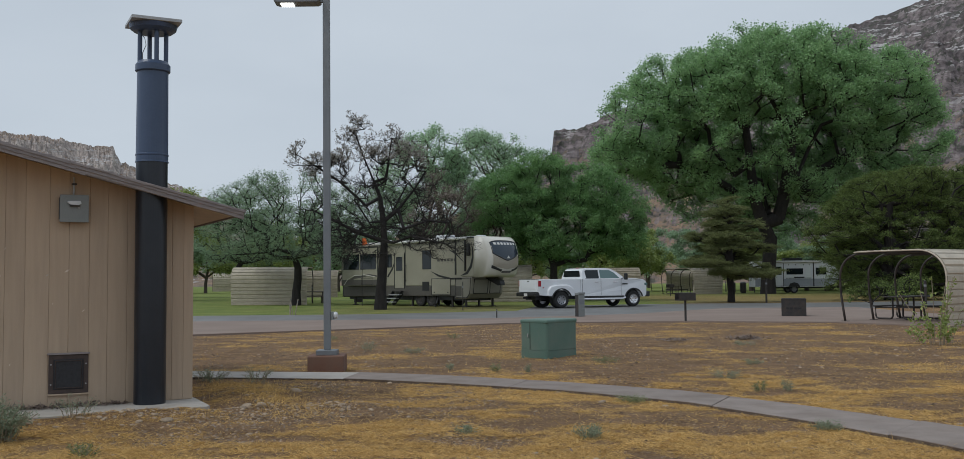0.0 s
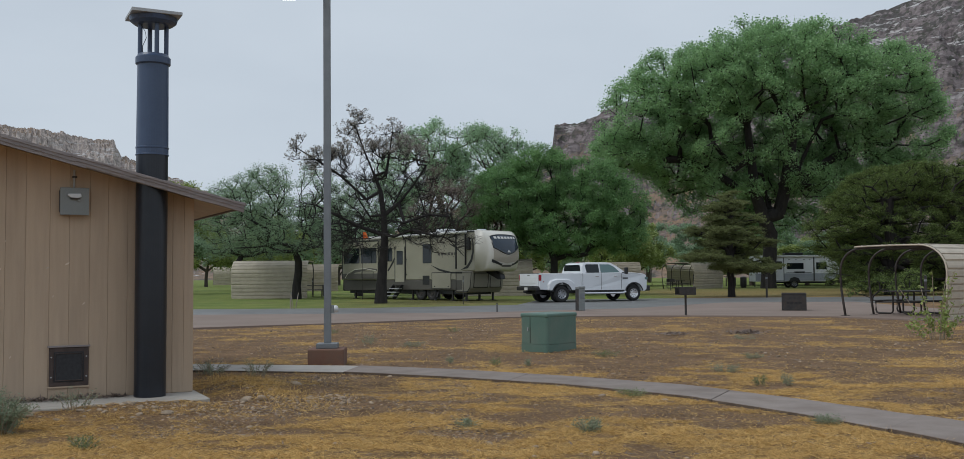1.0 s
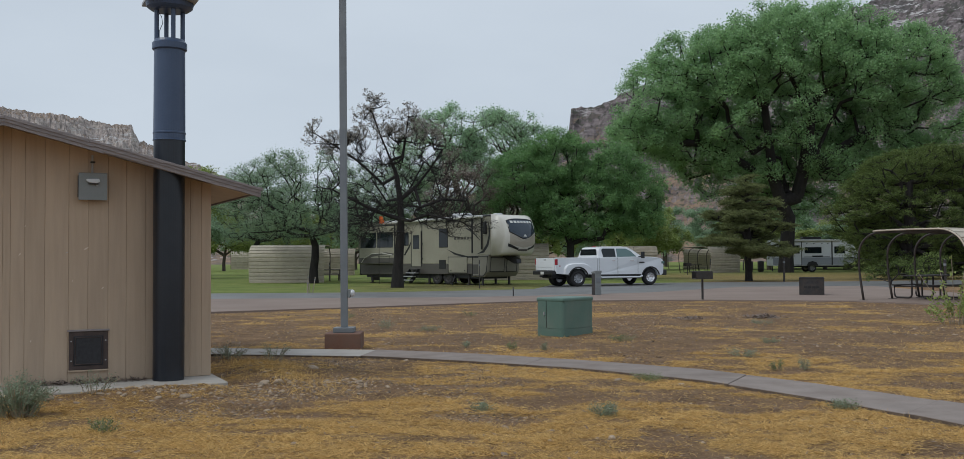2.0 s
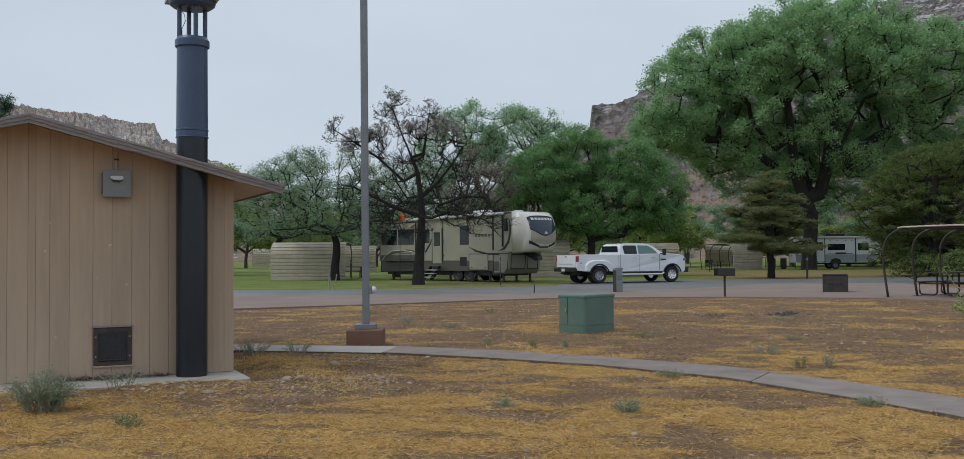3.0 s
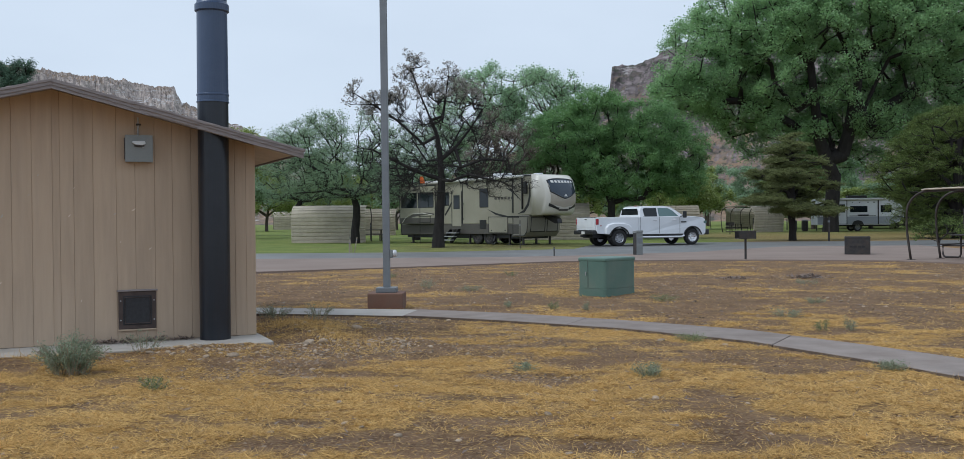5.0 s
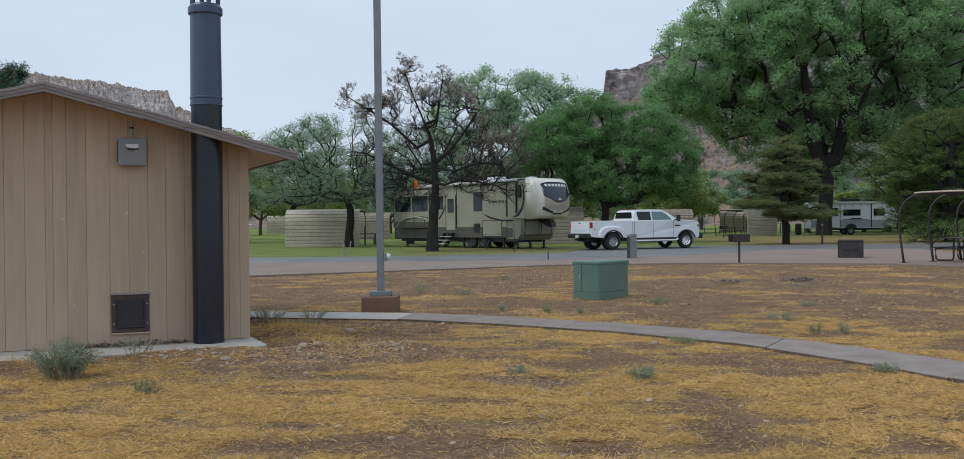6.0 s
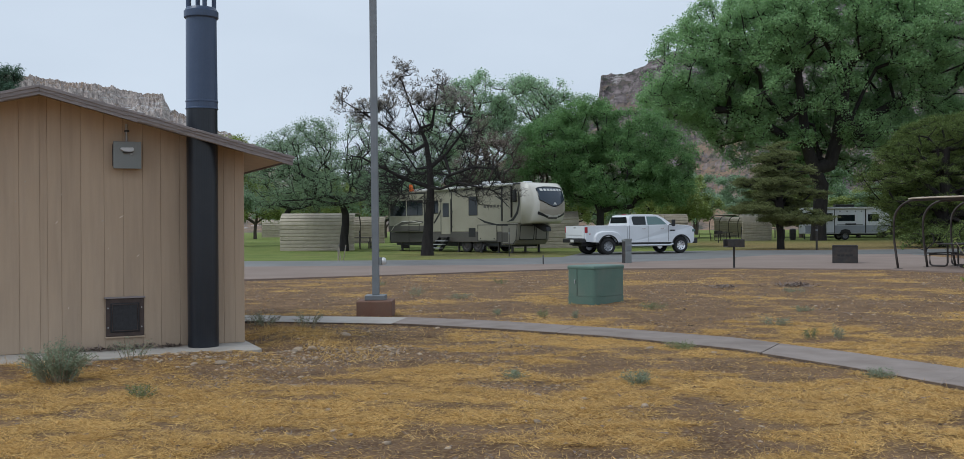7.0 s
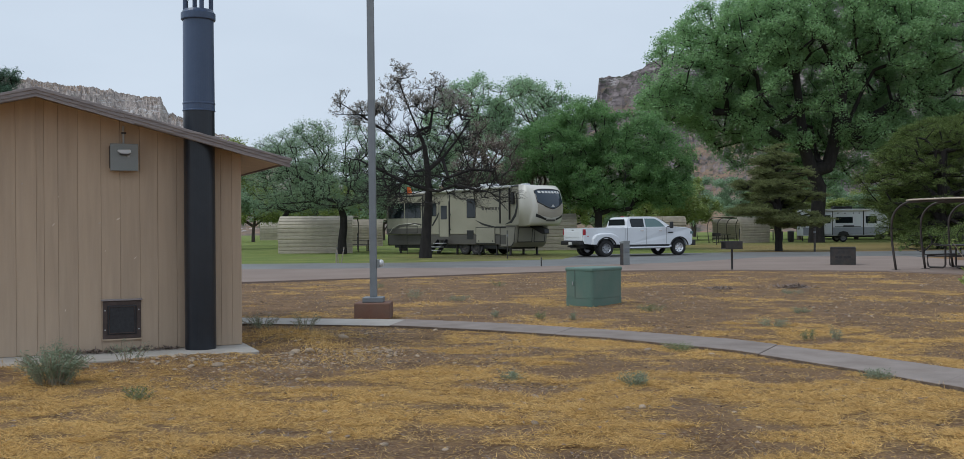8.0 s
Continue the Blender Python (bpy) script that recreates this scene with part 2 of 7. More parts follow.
# black pipe too: the lighter blue is lens glare put into the colour
PIPE_GLARE = surface("black_pipe_in_glare", (0.042, 0.068, 0.13), (0.056, 0.086, 0.155), 3, 0.35, 0.06, 50)
METAL_DARK = surface("dark_steel", (0.02, 0.019, 0.02), (0.04, 0.037, 0.035), 9, 0.5, 0.1, 80, grime=(0.09, 0.05, 0.03), grime_scale=5)
GALV = surface("galvanised_steel", (0.34, 0.35, 0.36), (0.46, 0.47, 0.48), 9, 0.5, 0.1, 70, metal=0.4)
POST_GREY = surface("grey_lamp_post_paint", (0.165, 0.182, 0.2), (0.21, 0.228, 0.245), 5, 0.5, 0.08, 70)
BOX_GREY = surface("grey_enamel_box", (0.20, 0.22, 0.22), (0.25, 0.27, 0.27), 5, 0.45, 0.05, 70, grime=(0.14, 0.13, 0.12), grime_amount=0.3)
BOX_GREEN = surface("green_utility_paint", (0.085, 0.155, 0.125), (0.115, 0.19, 0.155), 2.5, 0.5, 0.08, 60,
                    grime=(0.16, 0.17, 0.14), grime_scale=2.2, grime_amount=0.45)
FOOTING = surface("rust_red_footing", (0.15, 0.078, 0.055), (0.22, 0.125, 0.09), 5, 0.9, 0.4, 70, grime=(0.10, 0.07, 0.055), grime_scale=5, grime_amount=0.6)
SHELTER = surface("beige_ribbed_steel", (0.51, 0.45, 0.36), (0.59, 0.525, 0.425), 1.5, 0.5, 0.06, 40, grime=(0.29, 0.24, 0.19), grime_scale=1.1, grime_amount=0.5)
SHELTER_POLE = surface("brown_shelter_pipe", (0.035, 0.028, 0.025), (0.055, 0.045, 0.04), 6, 0.5, 0.08)
BARK = surface("grey_brown_bark", (0.055, 0.043, 0.036), (0.115, 0.092, 0.076), 5, 0.95, 0.6, 30, stretch=(1, 1, 0.3), distance=0.03)
BARK_DARK = surface("dark_bark", (0.014, 0.012, 0.012), (0.036, 0.031, 0.029), 5, 0.95, 0.6, 30, stretch=(1, 1, 0.3), distance=0.03)
WHITE_PAINT = surface("white_car_paint", (0.68, 0.7, 0.73), (0.73, 0.75, 0.78), 1.5, 0.22, 0.0, 20, grime=(0.6, 0.6, 0.6), grime_amount=0.15)
CREAM = surface("cream_fibreglass", (0.275, 0.26, 0.2), (0.32, 0.305, 0.235), 1.0, 0.32, 0.0, 20, grime=(0.42, 0.39, 0.33), grime_amount=0.25)
CAP_TAN = surface("tan_cap_panel", (0.36, 0.32, 0.26), (0.41, 0.37, 0.30), 1.0, 0.3, 0.0, 20)
CREAM_CAP = surface("pale_cap_gelcoat", (0.62, 0.595, 0.53), (0.67, 0.645, 0.58), 1.0, 0.25, 0.0, 20)
TAUPE = surface("taupe_skirt_panel", (0.066, 0.06, 0.053), (0.09, 0.082, 0.072), 1.0, 0.35, 0.0, 20)
TAUPE_PALE = surface("grey_beige_panel", (0.22, 0.205, 0.165), (0.26, 0.245, 0.2), 1.0, 0.35, 0.0, 20)
CAMPER_WHITE = surface("camper_white_panel", (0.62, 0.64, 0.66), (0.68, 0.70, 0.72), 1.0, 0.35, 0.0, 20)
CAMPER_GREY = surface("camper_grey_panel", (0.27, 0.29, 0.32), (0.32, 0.34, 0.37), 1.0, 0.35, 0.0, 20)
BLACK = plain("black_plastic", (0.014, 0.014, 0.015), 0.45)
RUBBER = surface("tyre_rubber", (0.015, 0.015, 0.016), (0.028, 0.027, 0.027), 12, 0.85, 0.3, 60)
CHROME = plain("chrome", (0.7, 0.7, 0.72), 0.18, 1.0)
ALLOY = plain("alloy_rim", (0.30, 0.31, 0.33), 0.28, 0.9)
GLASS_DARK = plain("tinted_glass", (0.012, 0.017, 0.02), 0.08, 0.0, 0.4)
GLASS_BLUE = plain("dark_blue_glass", (0.02, 0.035, 0.055), 0.08, 0.0, 0.6)
GLASS_CLEAR = plain("green_tint_glass", (0.10, 0.17, 0.17), 0.06, 0.0, 0.7)
RED_LENS = plain("red_lens", (0.33, 0.012, 0.025), 0.2)
PLATE = plain("pale_plate", (0.6, 0.6, 0.58), 0.4)
LAMP_GLOW = plain("lit_lamp_lens", (0.9, 0.88, 0.82), 0.4, glow=4.0)
LAMP_LENS = plain("pale_lamp_lens", (0.62, 0.64, 0.66), 0.3)
ORANGE = plain("orange_cloth", (0.75, 0.17, 0.04), 0.8)
MESH_SCREEN = surface("dark_vent_screen", (0.018, 0.018, 0.021), (0.034, 0.034, 0.038), 30, 0.7, 0.3, 200)
VENT_FRAME = surface("brown_vent_frame", (0.05, 0.034, 0.03), (0.085, 0.06, 0.052), 10, 0.7, 0.2, 80)
STONE = surface("river_stone", (0.215, 0.158, 0.108), (0.43, 0.34, 0.245), 9, 0.85, 0.3, 60, spread=0.35)
GRIT = surface("mixed_grit", (0.13, 0.09, 0.06), (0.33, 0.25, 0.18), 20, 0.9, 0.2, 90, island=0.6)
# dark tone for the bay sides: the path edge's shadow line put into colour
EDGE_SHADE = surface("shade_toned_concrete_edge", (0.075, 0.052, 0.038), (0.15, 0.115, 0.088), 6, 0.95, 0.4, 60)
WOOD_PALE = surface("pale_stake", (0.27, 0.23, 0.18), (0.36, 0.31, 0.25), 5, 0.9, 0.3, 60)
STRAW = foliage("dry_straw", (0.30, 0.17, 0.058), (0.93, 0.65, 0.26), 0.3, 0.8, 0.15)
SAGE = foliage("grey_green_weed", (0.16, 0.2, 0.13), (0.32, 0.38, 0.25), 0.3)
WEED_GREEN = foliage("green_weed", (0.1, 0.15, 0.06), (0.24, 0.29, 0.13), 0.3)
DRY_STEM = surface("dry_stem", (0.26, 0.21, 0.15), (0.38, 0.32, 0.24), 10, 0.9, 0.0)
LEAF_COTTON = foliage("cottonwood_leaf", (0.17, 0.305, 0.14), (0.425, 0.63, 0.305), 0.5)
LEAF_MAPLE = foliage("deep_green_leaf", (0.10, 0.22, 0.08), (0.28, 0.46, 0.175), 0.5)
LEAF_OLIVE = foliage("grey_green_leaf", (0.16, 0.26, 0.15), (0.38, 0.50, 0.32), 0.48)
LEAF_PALE = foliage("pale_green_leaf", (0.25, 0.40, 0.23), (0.50, 0.66, 0.42), 0.48)
LEAF_BROWN = foliage("browned_leaf", (0.15, 0.115, 0.1), (0.3, 0.24, 0.205), 0.2)
LEAF_BUD = foliage("grey_bud_tuft", (0.19, 0.17, 0.145), (0.36, 0.33, 0.29), 0.2)
LEAF_JUNIPER = foliage("juniper_needle", (0.10, 0.128, 0.05), (0.27, 0.295, 0.125), 0.35, 0.7, 0.12)
LEAF_PINE = foliage("pine_needle", (0.042, 0.076, 0.026), (0.235, 0.30, 0.09), 0.3, 0.7, 0.12)
LEAF_BLUE_PINE = foliage("blue_green_needle", (0.05, 0.10, 0.065), (0.16, 0.25, 0.17), 0.25, 0.7, 0.12)
LEAF_SPRING = foliage("yellow_green_leaf", (0.18, 0.25, 0.06), (0.37, 0.43, 0.135))


# ---- mesh helpers ----
def finish(name, bm, material, parent=None, label="", smooth=False):
    me = bpy.data.meshes.new(name)
    bm.normal_update()
    bm.to_mesh(me)
    bm.free()
    me.materials.append(material)
    if smooth:
        me.shade_smooth()
    ob = new(name, me)
    if parent is not None:
        ob.parent = parent
    if label:
        tagged(ob, label)
    return ob


def part(name, bm, material, parent, label="", smooth=False):
    """One bmesh as one part of a thing."""
    return finish(name, bm, material, parent, label, smooth)


def thing(name, m, label, category, group="", kind=""):
    ob = new(name)
    ob.empty_display_size = 0.2
    ob.matrix_basis = m
    return tagged(ob, label, category, group, kind)


def block(x0, x1, y0, y1, z0, z1, bevel=0.0, segments=2, bm=None):
    """A box between two corners with rounded edges."""
    bm = bm or bmesh.new()
    made = bmesh.ops.create_cube(bm, size=1.0, matrix=Matrix.LocRotScale(
        ((x0 + x1) / 2, (y0 + y1) / 2, (z0 + z1) / 2), None, (abs(x1 - x0), abs(y1 - y0), abs(z1 - z0))))
    if bevel:
        edges = {e for v in made["verts"] for e in v.link_edges}
        bmesh.ops.bevel(bm, geom=list(edges), offset=bevel, segments=segments, affect="EDGES", profile=0.6)
    return bm


def prism(points, depth, axis="y", start=0.0, bevel=0.0, segments=2, bm=None, squeeze=None):
    """A flat outline given in two coordinates and pushed along the third axis. squeeze(p) may reshape each vertex."""
    bm = bm or bmesh.new()

    def at(a, b, c):
        return {"y": (a, c, b), "x": (c, a, b), "z": (a, b, c)}[axis]
    low = [bm.verts.new(at(a, b, start)) for a, b in points]
    high = [bm.verts.new(at(a, b, start + depth)) for a, b in points]
    faces = [bm.faces.new(low[::-1]), bm.faces.new(high)]
    for i in range(len(points)):
        j = (i + 1) % len(points)
        faces.append(bm.faces.new((low[i], low[j], high[j], high[i])))
    bmesh.ops.recalc_face_normals(bm, faces=faces)
    if squeeze:
        for v in low + high:
            v.co = squeeze(v.co.copy())
    if bevel:
        edges = {e for f in faces for e in f.edges}
        bmesh.ops.bevel(bm, geom=list(edges), offset=bevel, segments=segments, affect="EDGES", profile=0.6, clamp_overlap=True)
    return bm


def rod(a, b, r, r2=None, sides=12, bm=None, caps=True):
    """A round bar from a to b."""
    bm = bm or bmesh.new()
    a, b = Vector(a), Vector(b)
    m = Matrix.Translation((a + b) / 2) @ (b - a).to_track_quat("Z", "Y").to_matrix().to_4x4()
    bmesh.ops.create_cone(bm, cap_ends=caps, segments=sides, radius1=r, radius2=r if r2 is None else r2, depth=(b - a).length, matrix=m)
    return bm


def tube(points, r, sides=8, bm=None, closed=False):
    """A round pipe along a line of points."""
    bm = bm or bmesh.new()
    pts = [Vector(p) for p in points]
    rings, up = [], Vector((0, 0, 1))
    for i, p in enumerate(pts):
        if closed:
            d = pts[(i + 1) % len(pts)] - pts[i - 1]
        else:
            d = pts[min(i + 1, len(pts) - 1)] - pts[max(i - 1, 0)]
        d.normalize()
        side = d.cross(up)
        if side.length < 0.05:
            side = d.cross(Vector((0, 1, 0)))
        side.normalize()
        other = side.cross(d).normalized()
        rings.append([bm.verts.new(p + r * (math.cos(k * math.tau / sides) * side + math.sin(k * math.tau / sides) * other)) for k in range(sides)])
    for i in range(len(rings) if closed else len(rings) - 1):
        a, b = rings[i], rings[(i + 1) % len(rings)]
        for k in range(sides):
            bm.faces.new((a[k], a[(k + 1) % sides], b[(k + 1) % sides], b[k]))
    if not closed:
        bm.faces.new(rings[0][::-1])
        bm.faces.new(rings[-1])
    bmesh.ops.recalc_face_normals(bm, faces=bm.faces)
    return bm


def lathe(profile, sides=24, axis="z", bm=None, caps=True):
    """A turned shape from (radius, height) pairs."""
    bm = bm or bmesh.new()
    rings = []
    for r, h in profile:
        ring = []
        for k in range(sides):
            c, s = r * math.cos(k * math.tau / sides), r * math.sin(k * math.tau / sides)
            ring.append(bm.verts.new((c, s, h) if axis == "z" else (c, h, s)))
        rings.append(ring)
    for a, b in zip(rings, rings[1:]):
        for k in range(sides):
            bm.faces.new((a[k], a[(k + 1) % sides], b[(k + 1) % sides], b[k]))
    if caps:
        bm.faces.new(rings[0][::-1])
        bm.faces.new(rings[-1])
    bmesh.ops.recalc_face_normals(bm, faces=bm.faces)
    return bm


def sheet_mesh(name, verts, faces, material, smooth=False):
    me = bpy.data.meshes.new(name)
    me.from_pydata(np.asarray(verts).tolist(), [], np.asarray(faces).tolist())
    me.materials.append(material)
    if smooth:
        me.shade_smooth()
    return me


def rounded_box(x0, x1, y0, y1, z0, z1, r, n=5):
    """A box with rounded upright edges."""
    outline = []
    for cx, cy, a in ((x1 - r, y0 + r, -90), (x1 - r, y1 - r, 0), (x0 + r, y1 - r, 90), (x0 + r, y0 + r, 180)):
        outline += [(cx + r * math.cos(radians(a + 90 * k / n)), cy + r * math.sin(radians(a + 90 * k / n))) for k in range(n + 1)]
    return prism(outline, z1 - z0, "z", z0)


def smooth_step(a, b, x):
    t = min(max((x - a) / (b - a), 0.0), 1.0)
    return t * t * (3 - 2 * t)


# ---- the ground ----
TURN = pose(-2.87, 11.65, 0, 0, 0, 25)          # the restroom: x along its front to its right corner, y to its back
PATH_FAR = [(-9.5, 15.9), (-6.0, 15.75), (-3.37, 15.52), (-1.29, 15.13), (0.13, 14.43), (1.79, 13.26), (3.13, 12.03), (4.04, 10.56), (4.69, 9.25), (5.4, 7.8), (5.9, 5.5)]
PATH_NEAR = [(-9.5, 14.95), (-6.0, 14.8), (-3.17, 14.58), (-1.21, 14.12), (0.12, 13.36), (1.60, 12.32), (2.84, 10.98), (3.58, 9.55), (4.08, 8.32), (4.5, 6.9), (4.9, 4.9)]


def bank_soil(x, y):
    """Bare stony soil in front of the slab and down the washed gully beside it."""
    p = TURN.inverted() @ Vector((x, y, 0))
    wobble = 0.2 * noise.noise(Vector((x * 2.3, y * 2.3, 4)))
    front = math.exp(-((p.y + 1.1 + wobble) / 0.5) ** 2) * smooth_step(-2.6, -1.6, p.x) * (1 - smooth_step(0.9, 1.5, p.x))
    gully = math.exp(-((p.x - 0.95 + wobble + 0.25 * p.y) / 0.34) ** 2) * smooth_step(-1.8, -1.2, p.y) * (1 - smooth_step(0.6, 1.2, p.y))
    return max(0.85 * front, 0.1 * gully)


def straw_cover(x, y):
    """How thickly dry straw lies at a place, 0 to 1."""
    v = 0.8 * noise.fractal(Vector((x * 0.42, y * 0.55, 3.1)), 0.7, 2.2, 6) + 0.55 * noise.noise(Vector((x * 1.5, y * 2.4, 8.0))) + 0.22 * (1 - smooth_step(7.6, 9.4, y))
    near = 1 - smooth_step(9, 17, y)
    return smooth_step(-0.16, 0.2, v - 0.27 + 0.32 * near - 0.2 * smooth_step(-1.2, -3.2, x) * near) * (1 - (bank_soil(x, y) if abs(x) < 8 and y < 16 else 0))


def lawn_cover(x, y):
    edge = 41.6 if x < 2 else 41.6 + (x - 2) * 1.1
    edge = min(edge, 58) + 0.8 * noise.noise(Vector((x * 0.3, y * 0.3, 1.0)))
    worn = 0.66 * smooth_step(11, 18, x) * (1 - smooth_step(70, 100, y)) + 0.5 * math.exp(-((x - 0.5) / 5.5) ** 2 - ((y - 50) / 8) ** 2)
    return smooth_step(edge - 0.2, edge + 0.5, y) * (1 - min(worn, 0.8))


def ground_height(x, y):
    local = 1 - smooth_step(19, 30, abs(x)) * 1.0
    local *= 1 - smooth_step(24, 29, y)
    h = 0.03 * noise.fractal(Vector((x * 0.5, y * 0.5, 0)), 0.8, 2.0, 4) + 0.012 * noise.noise(Vector((x * 3, y * 3, 5)))
    bank, mound = 0.0, 0.10 * math.exp(-((x + 2.2 + (y - 11) * 0.15) / 0.7) ** 2 - ((y - 11.8) / 1.6) ** 2)
    if -8 < x < -1 and 8 < y < 13:
        p = TURN.inverted() @ Vector((x, y, 0))
        ragged = 0.05 * noise.noise(Vector((x * 1.7, y * 1.7, 3)))
        bank += (0.058 + ragged) * smooth_step(-1.9, -0.9, p.y) * (1 - smooth_step(-0.74, -0.68, p.y)) * (1 - smooth_step(-0.3, 0.2, p.x))
    if -8 < x < 1 and 8 < y < 17:
        p = TURN.inverted() @ Vector((x, y, 0))
        mound *= max(smooth_step(0.08, 0.6, p.x), smooth_step(-0.8, -1.2, p.y))
    flat = 1.0
    for (ax, ay), (bx, by) in zip(PATH_FAR, PATH_NEAR):
        d = math.hypot(x - (ax + bx) / 2, y - (ay + by) / 2)
        flat = min(flat, smooth_step(0.7, 2.0, d))
    return (h * flat + bank + mound) * max(local, 0.0) - 0.012


def steps_out(first, last, step, limit, growth=1.22):
    values, s = list(np.arange(first, last + step / 2, step)), step
    while values[-1] < limit:
        s *= growth
        values.append(values[-1] + s)
    s, low = step, [first]
    while low[-1] > -limit:
        s *= growth
        low.append(low[-1] - s)
    return low[:0:-1] + values


def build_ground():
    xs, ys = steps_out(-9, 15, 0.16, 3600), steps_out(4, 34, 0.16, 3600)
    verts, dry, lawn = [], [], []
    for y in ys:
        for x in xs:
            near = abs(x) < 40 and 0 < y < 60
            verts.append((x, y, ground_height(x, y) if near else -0.012))
            dry.append(straw_cover(x, y) if near else 0.5)
            lawn.append(lawn_cover(x, y) if y > 30 else 0.0)
    w = len(xs)
    faces = [(j * w + i, j * w + i + 1, (j + 1) * w + i + 1, (j + 1) * w + i) for j in range(len(ys) - 1) for i in range(w - 1)]
    me = sheet_mesh("ground", verts, faces, GROUND, True)
    for name, values in (("dry", dry), ("lawn", lawn)):
        me.attributes.new(name, "FLOAT", "POINT").data.foreach_set("value", values)
    return tagged(new("ground", me), "bare reddish soil with matted yellow straw and a green lawn beyond", "ground", kind="structure")


build_ground()


def slab(name, outline, top, material, label, category, thick=0.12):
    ob = finish(name, prism(outline, thick, "z", top - thick, 0.008, 1), material)
    return tagged(ob, label, category, kind="structure")


slab("road", [(-60, 37.5), (-30, 35.5), (-8.6, 34.6), (0.3, 34.6), (2.6, 35.3), (7.7, 38.0), (13.0, 44.0), (18.5, 44.2), (40, 48), (90, 60), (90, 72), (40, 58),
              (22, 54.5), (14, 54.5), (5.5, 53), (3.6, 44.5), (-3, 41.6), (-30, 41.6), (-60, 43)], 0.014, ASPHALT,
     "grey worn asphalt campground road", "road")
slab("parking_pad", [(-60, 3), (-15, 22.0), (-6.4, 26.5), (-2.6, 28.6), (0.3, 30.4), (2.3, 31.6), (6.36, 31.9), (9.2, 31.4), (12.5, 30.1), (14.4, 26.9),
                     (19.0, 29.9), (18.6, 33.5), (19.5, 45.0), (13.4, 45.2), (7.7, 38.6), (2.6, 35.9), (0.3, 35.2), (-8.5, 35.2), (-30, 36), (-60, 38)], 0.035, PINK_ROAD,
     "pinkish pale paved camp road and site pad", "road")


def build_footpath():
    """Concrete footpath poured in bays with open joints between them."""
    walkway = tagged(new("pavement"), "curving concrete footpath of poured bays", "footpath", kind="structure")

    def along(line, s):
        i = min(int(s), len(line) - 2)
        a, b = Vector(line[i]), Vector(line[i + 1])
        return a.lerp(b, s - i)
    cuts = [0, 1.0, 2.0, 3.0, 4.62, 6.3, 7.9, 9.0, 10]
    for n, (s0, s1) in enumerate(zip(cuts, cuts[1:])):
        gap = 0.0022
        stations = [s0 + gap + (s1 - s0 - 2 * gap) * k / 8 for k in range(9)]
        skew = lambda s: 0.0 if s < 0.1 or s > 9.9 else 0.07
        outline = [tuple(along(PATH_NEAR, s - skew(s))) for s in stations] + [tuple(along(PATH_FAR, s + skew(s))) for s in reversed(stations)]
        lift = 0.024 + 0.004 * math.sin(n * 2.3)
        bay = part("concrete_bay", prism(outline, 0.14, "z", lift - 0.14, 0.006, 1), PATH_NEW if s1 <= 3.0 else PATH_OLD, walkway,
             "lighter newly poured bay" if s1 <= 3.0 else "")
        # upright faces coloured dark to draw the shadow line along the path
        bay.data.materials.append(EDGE_SHADE)
        for face in bay.data.polygons:
            face.material_index = 1 if abs(face.normal.z) < 0.6 else 0


build_footpath()

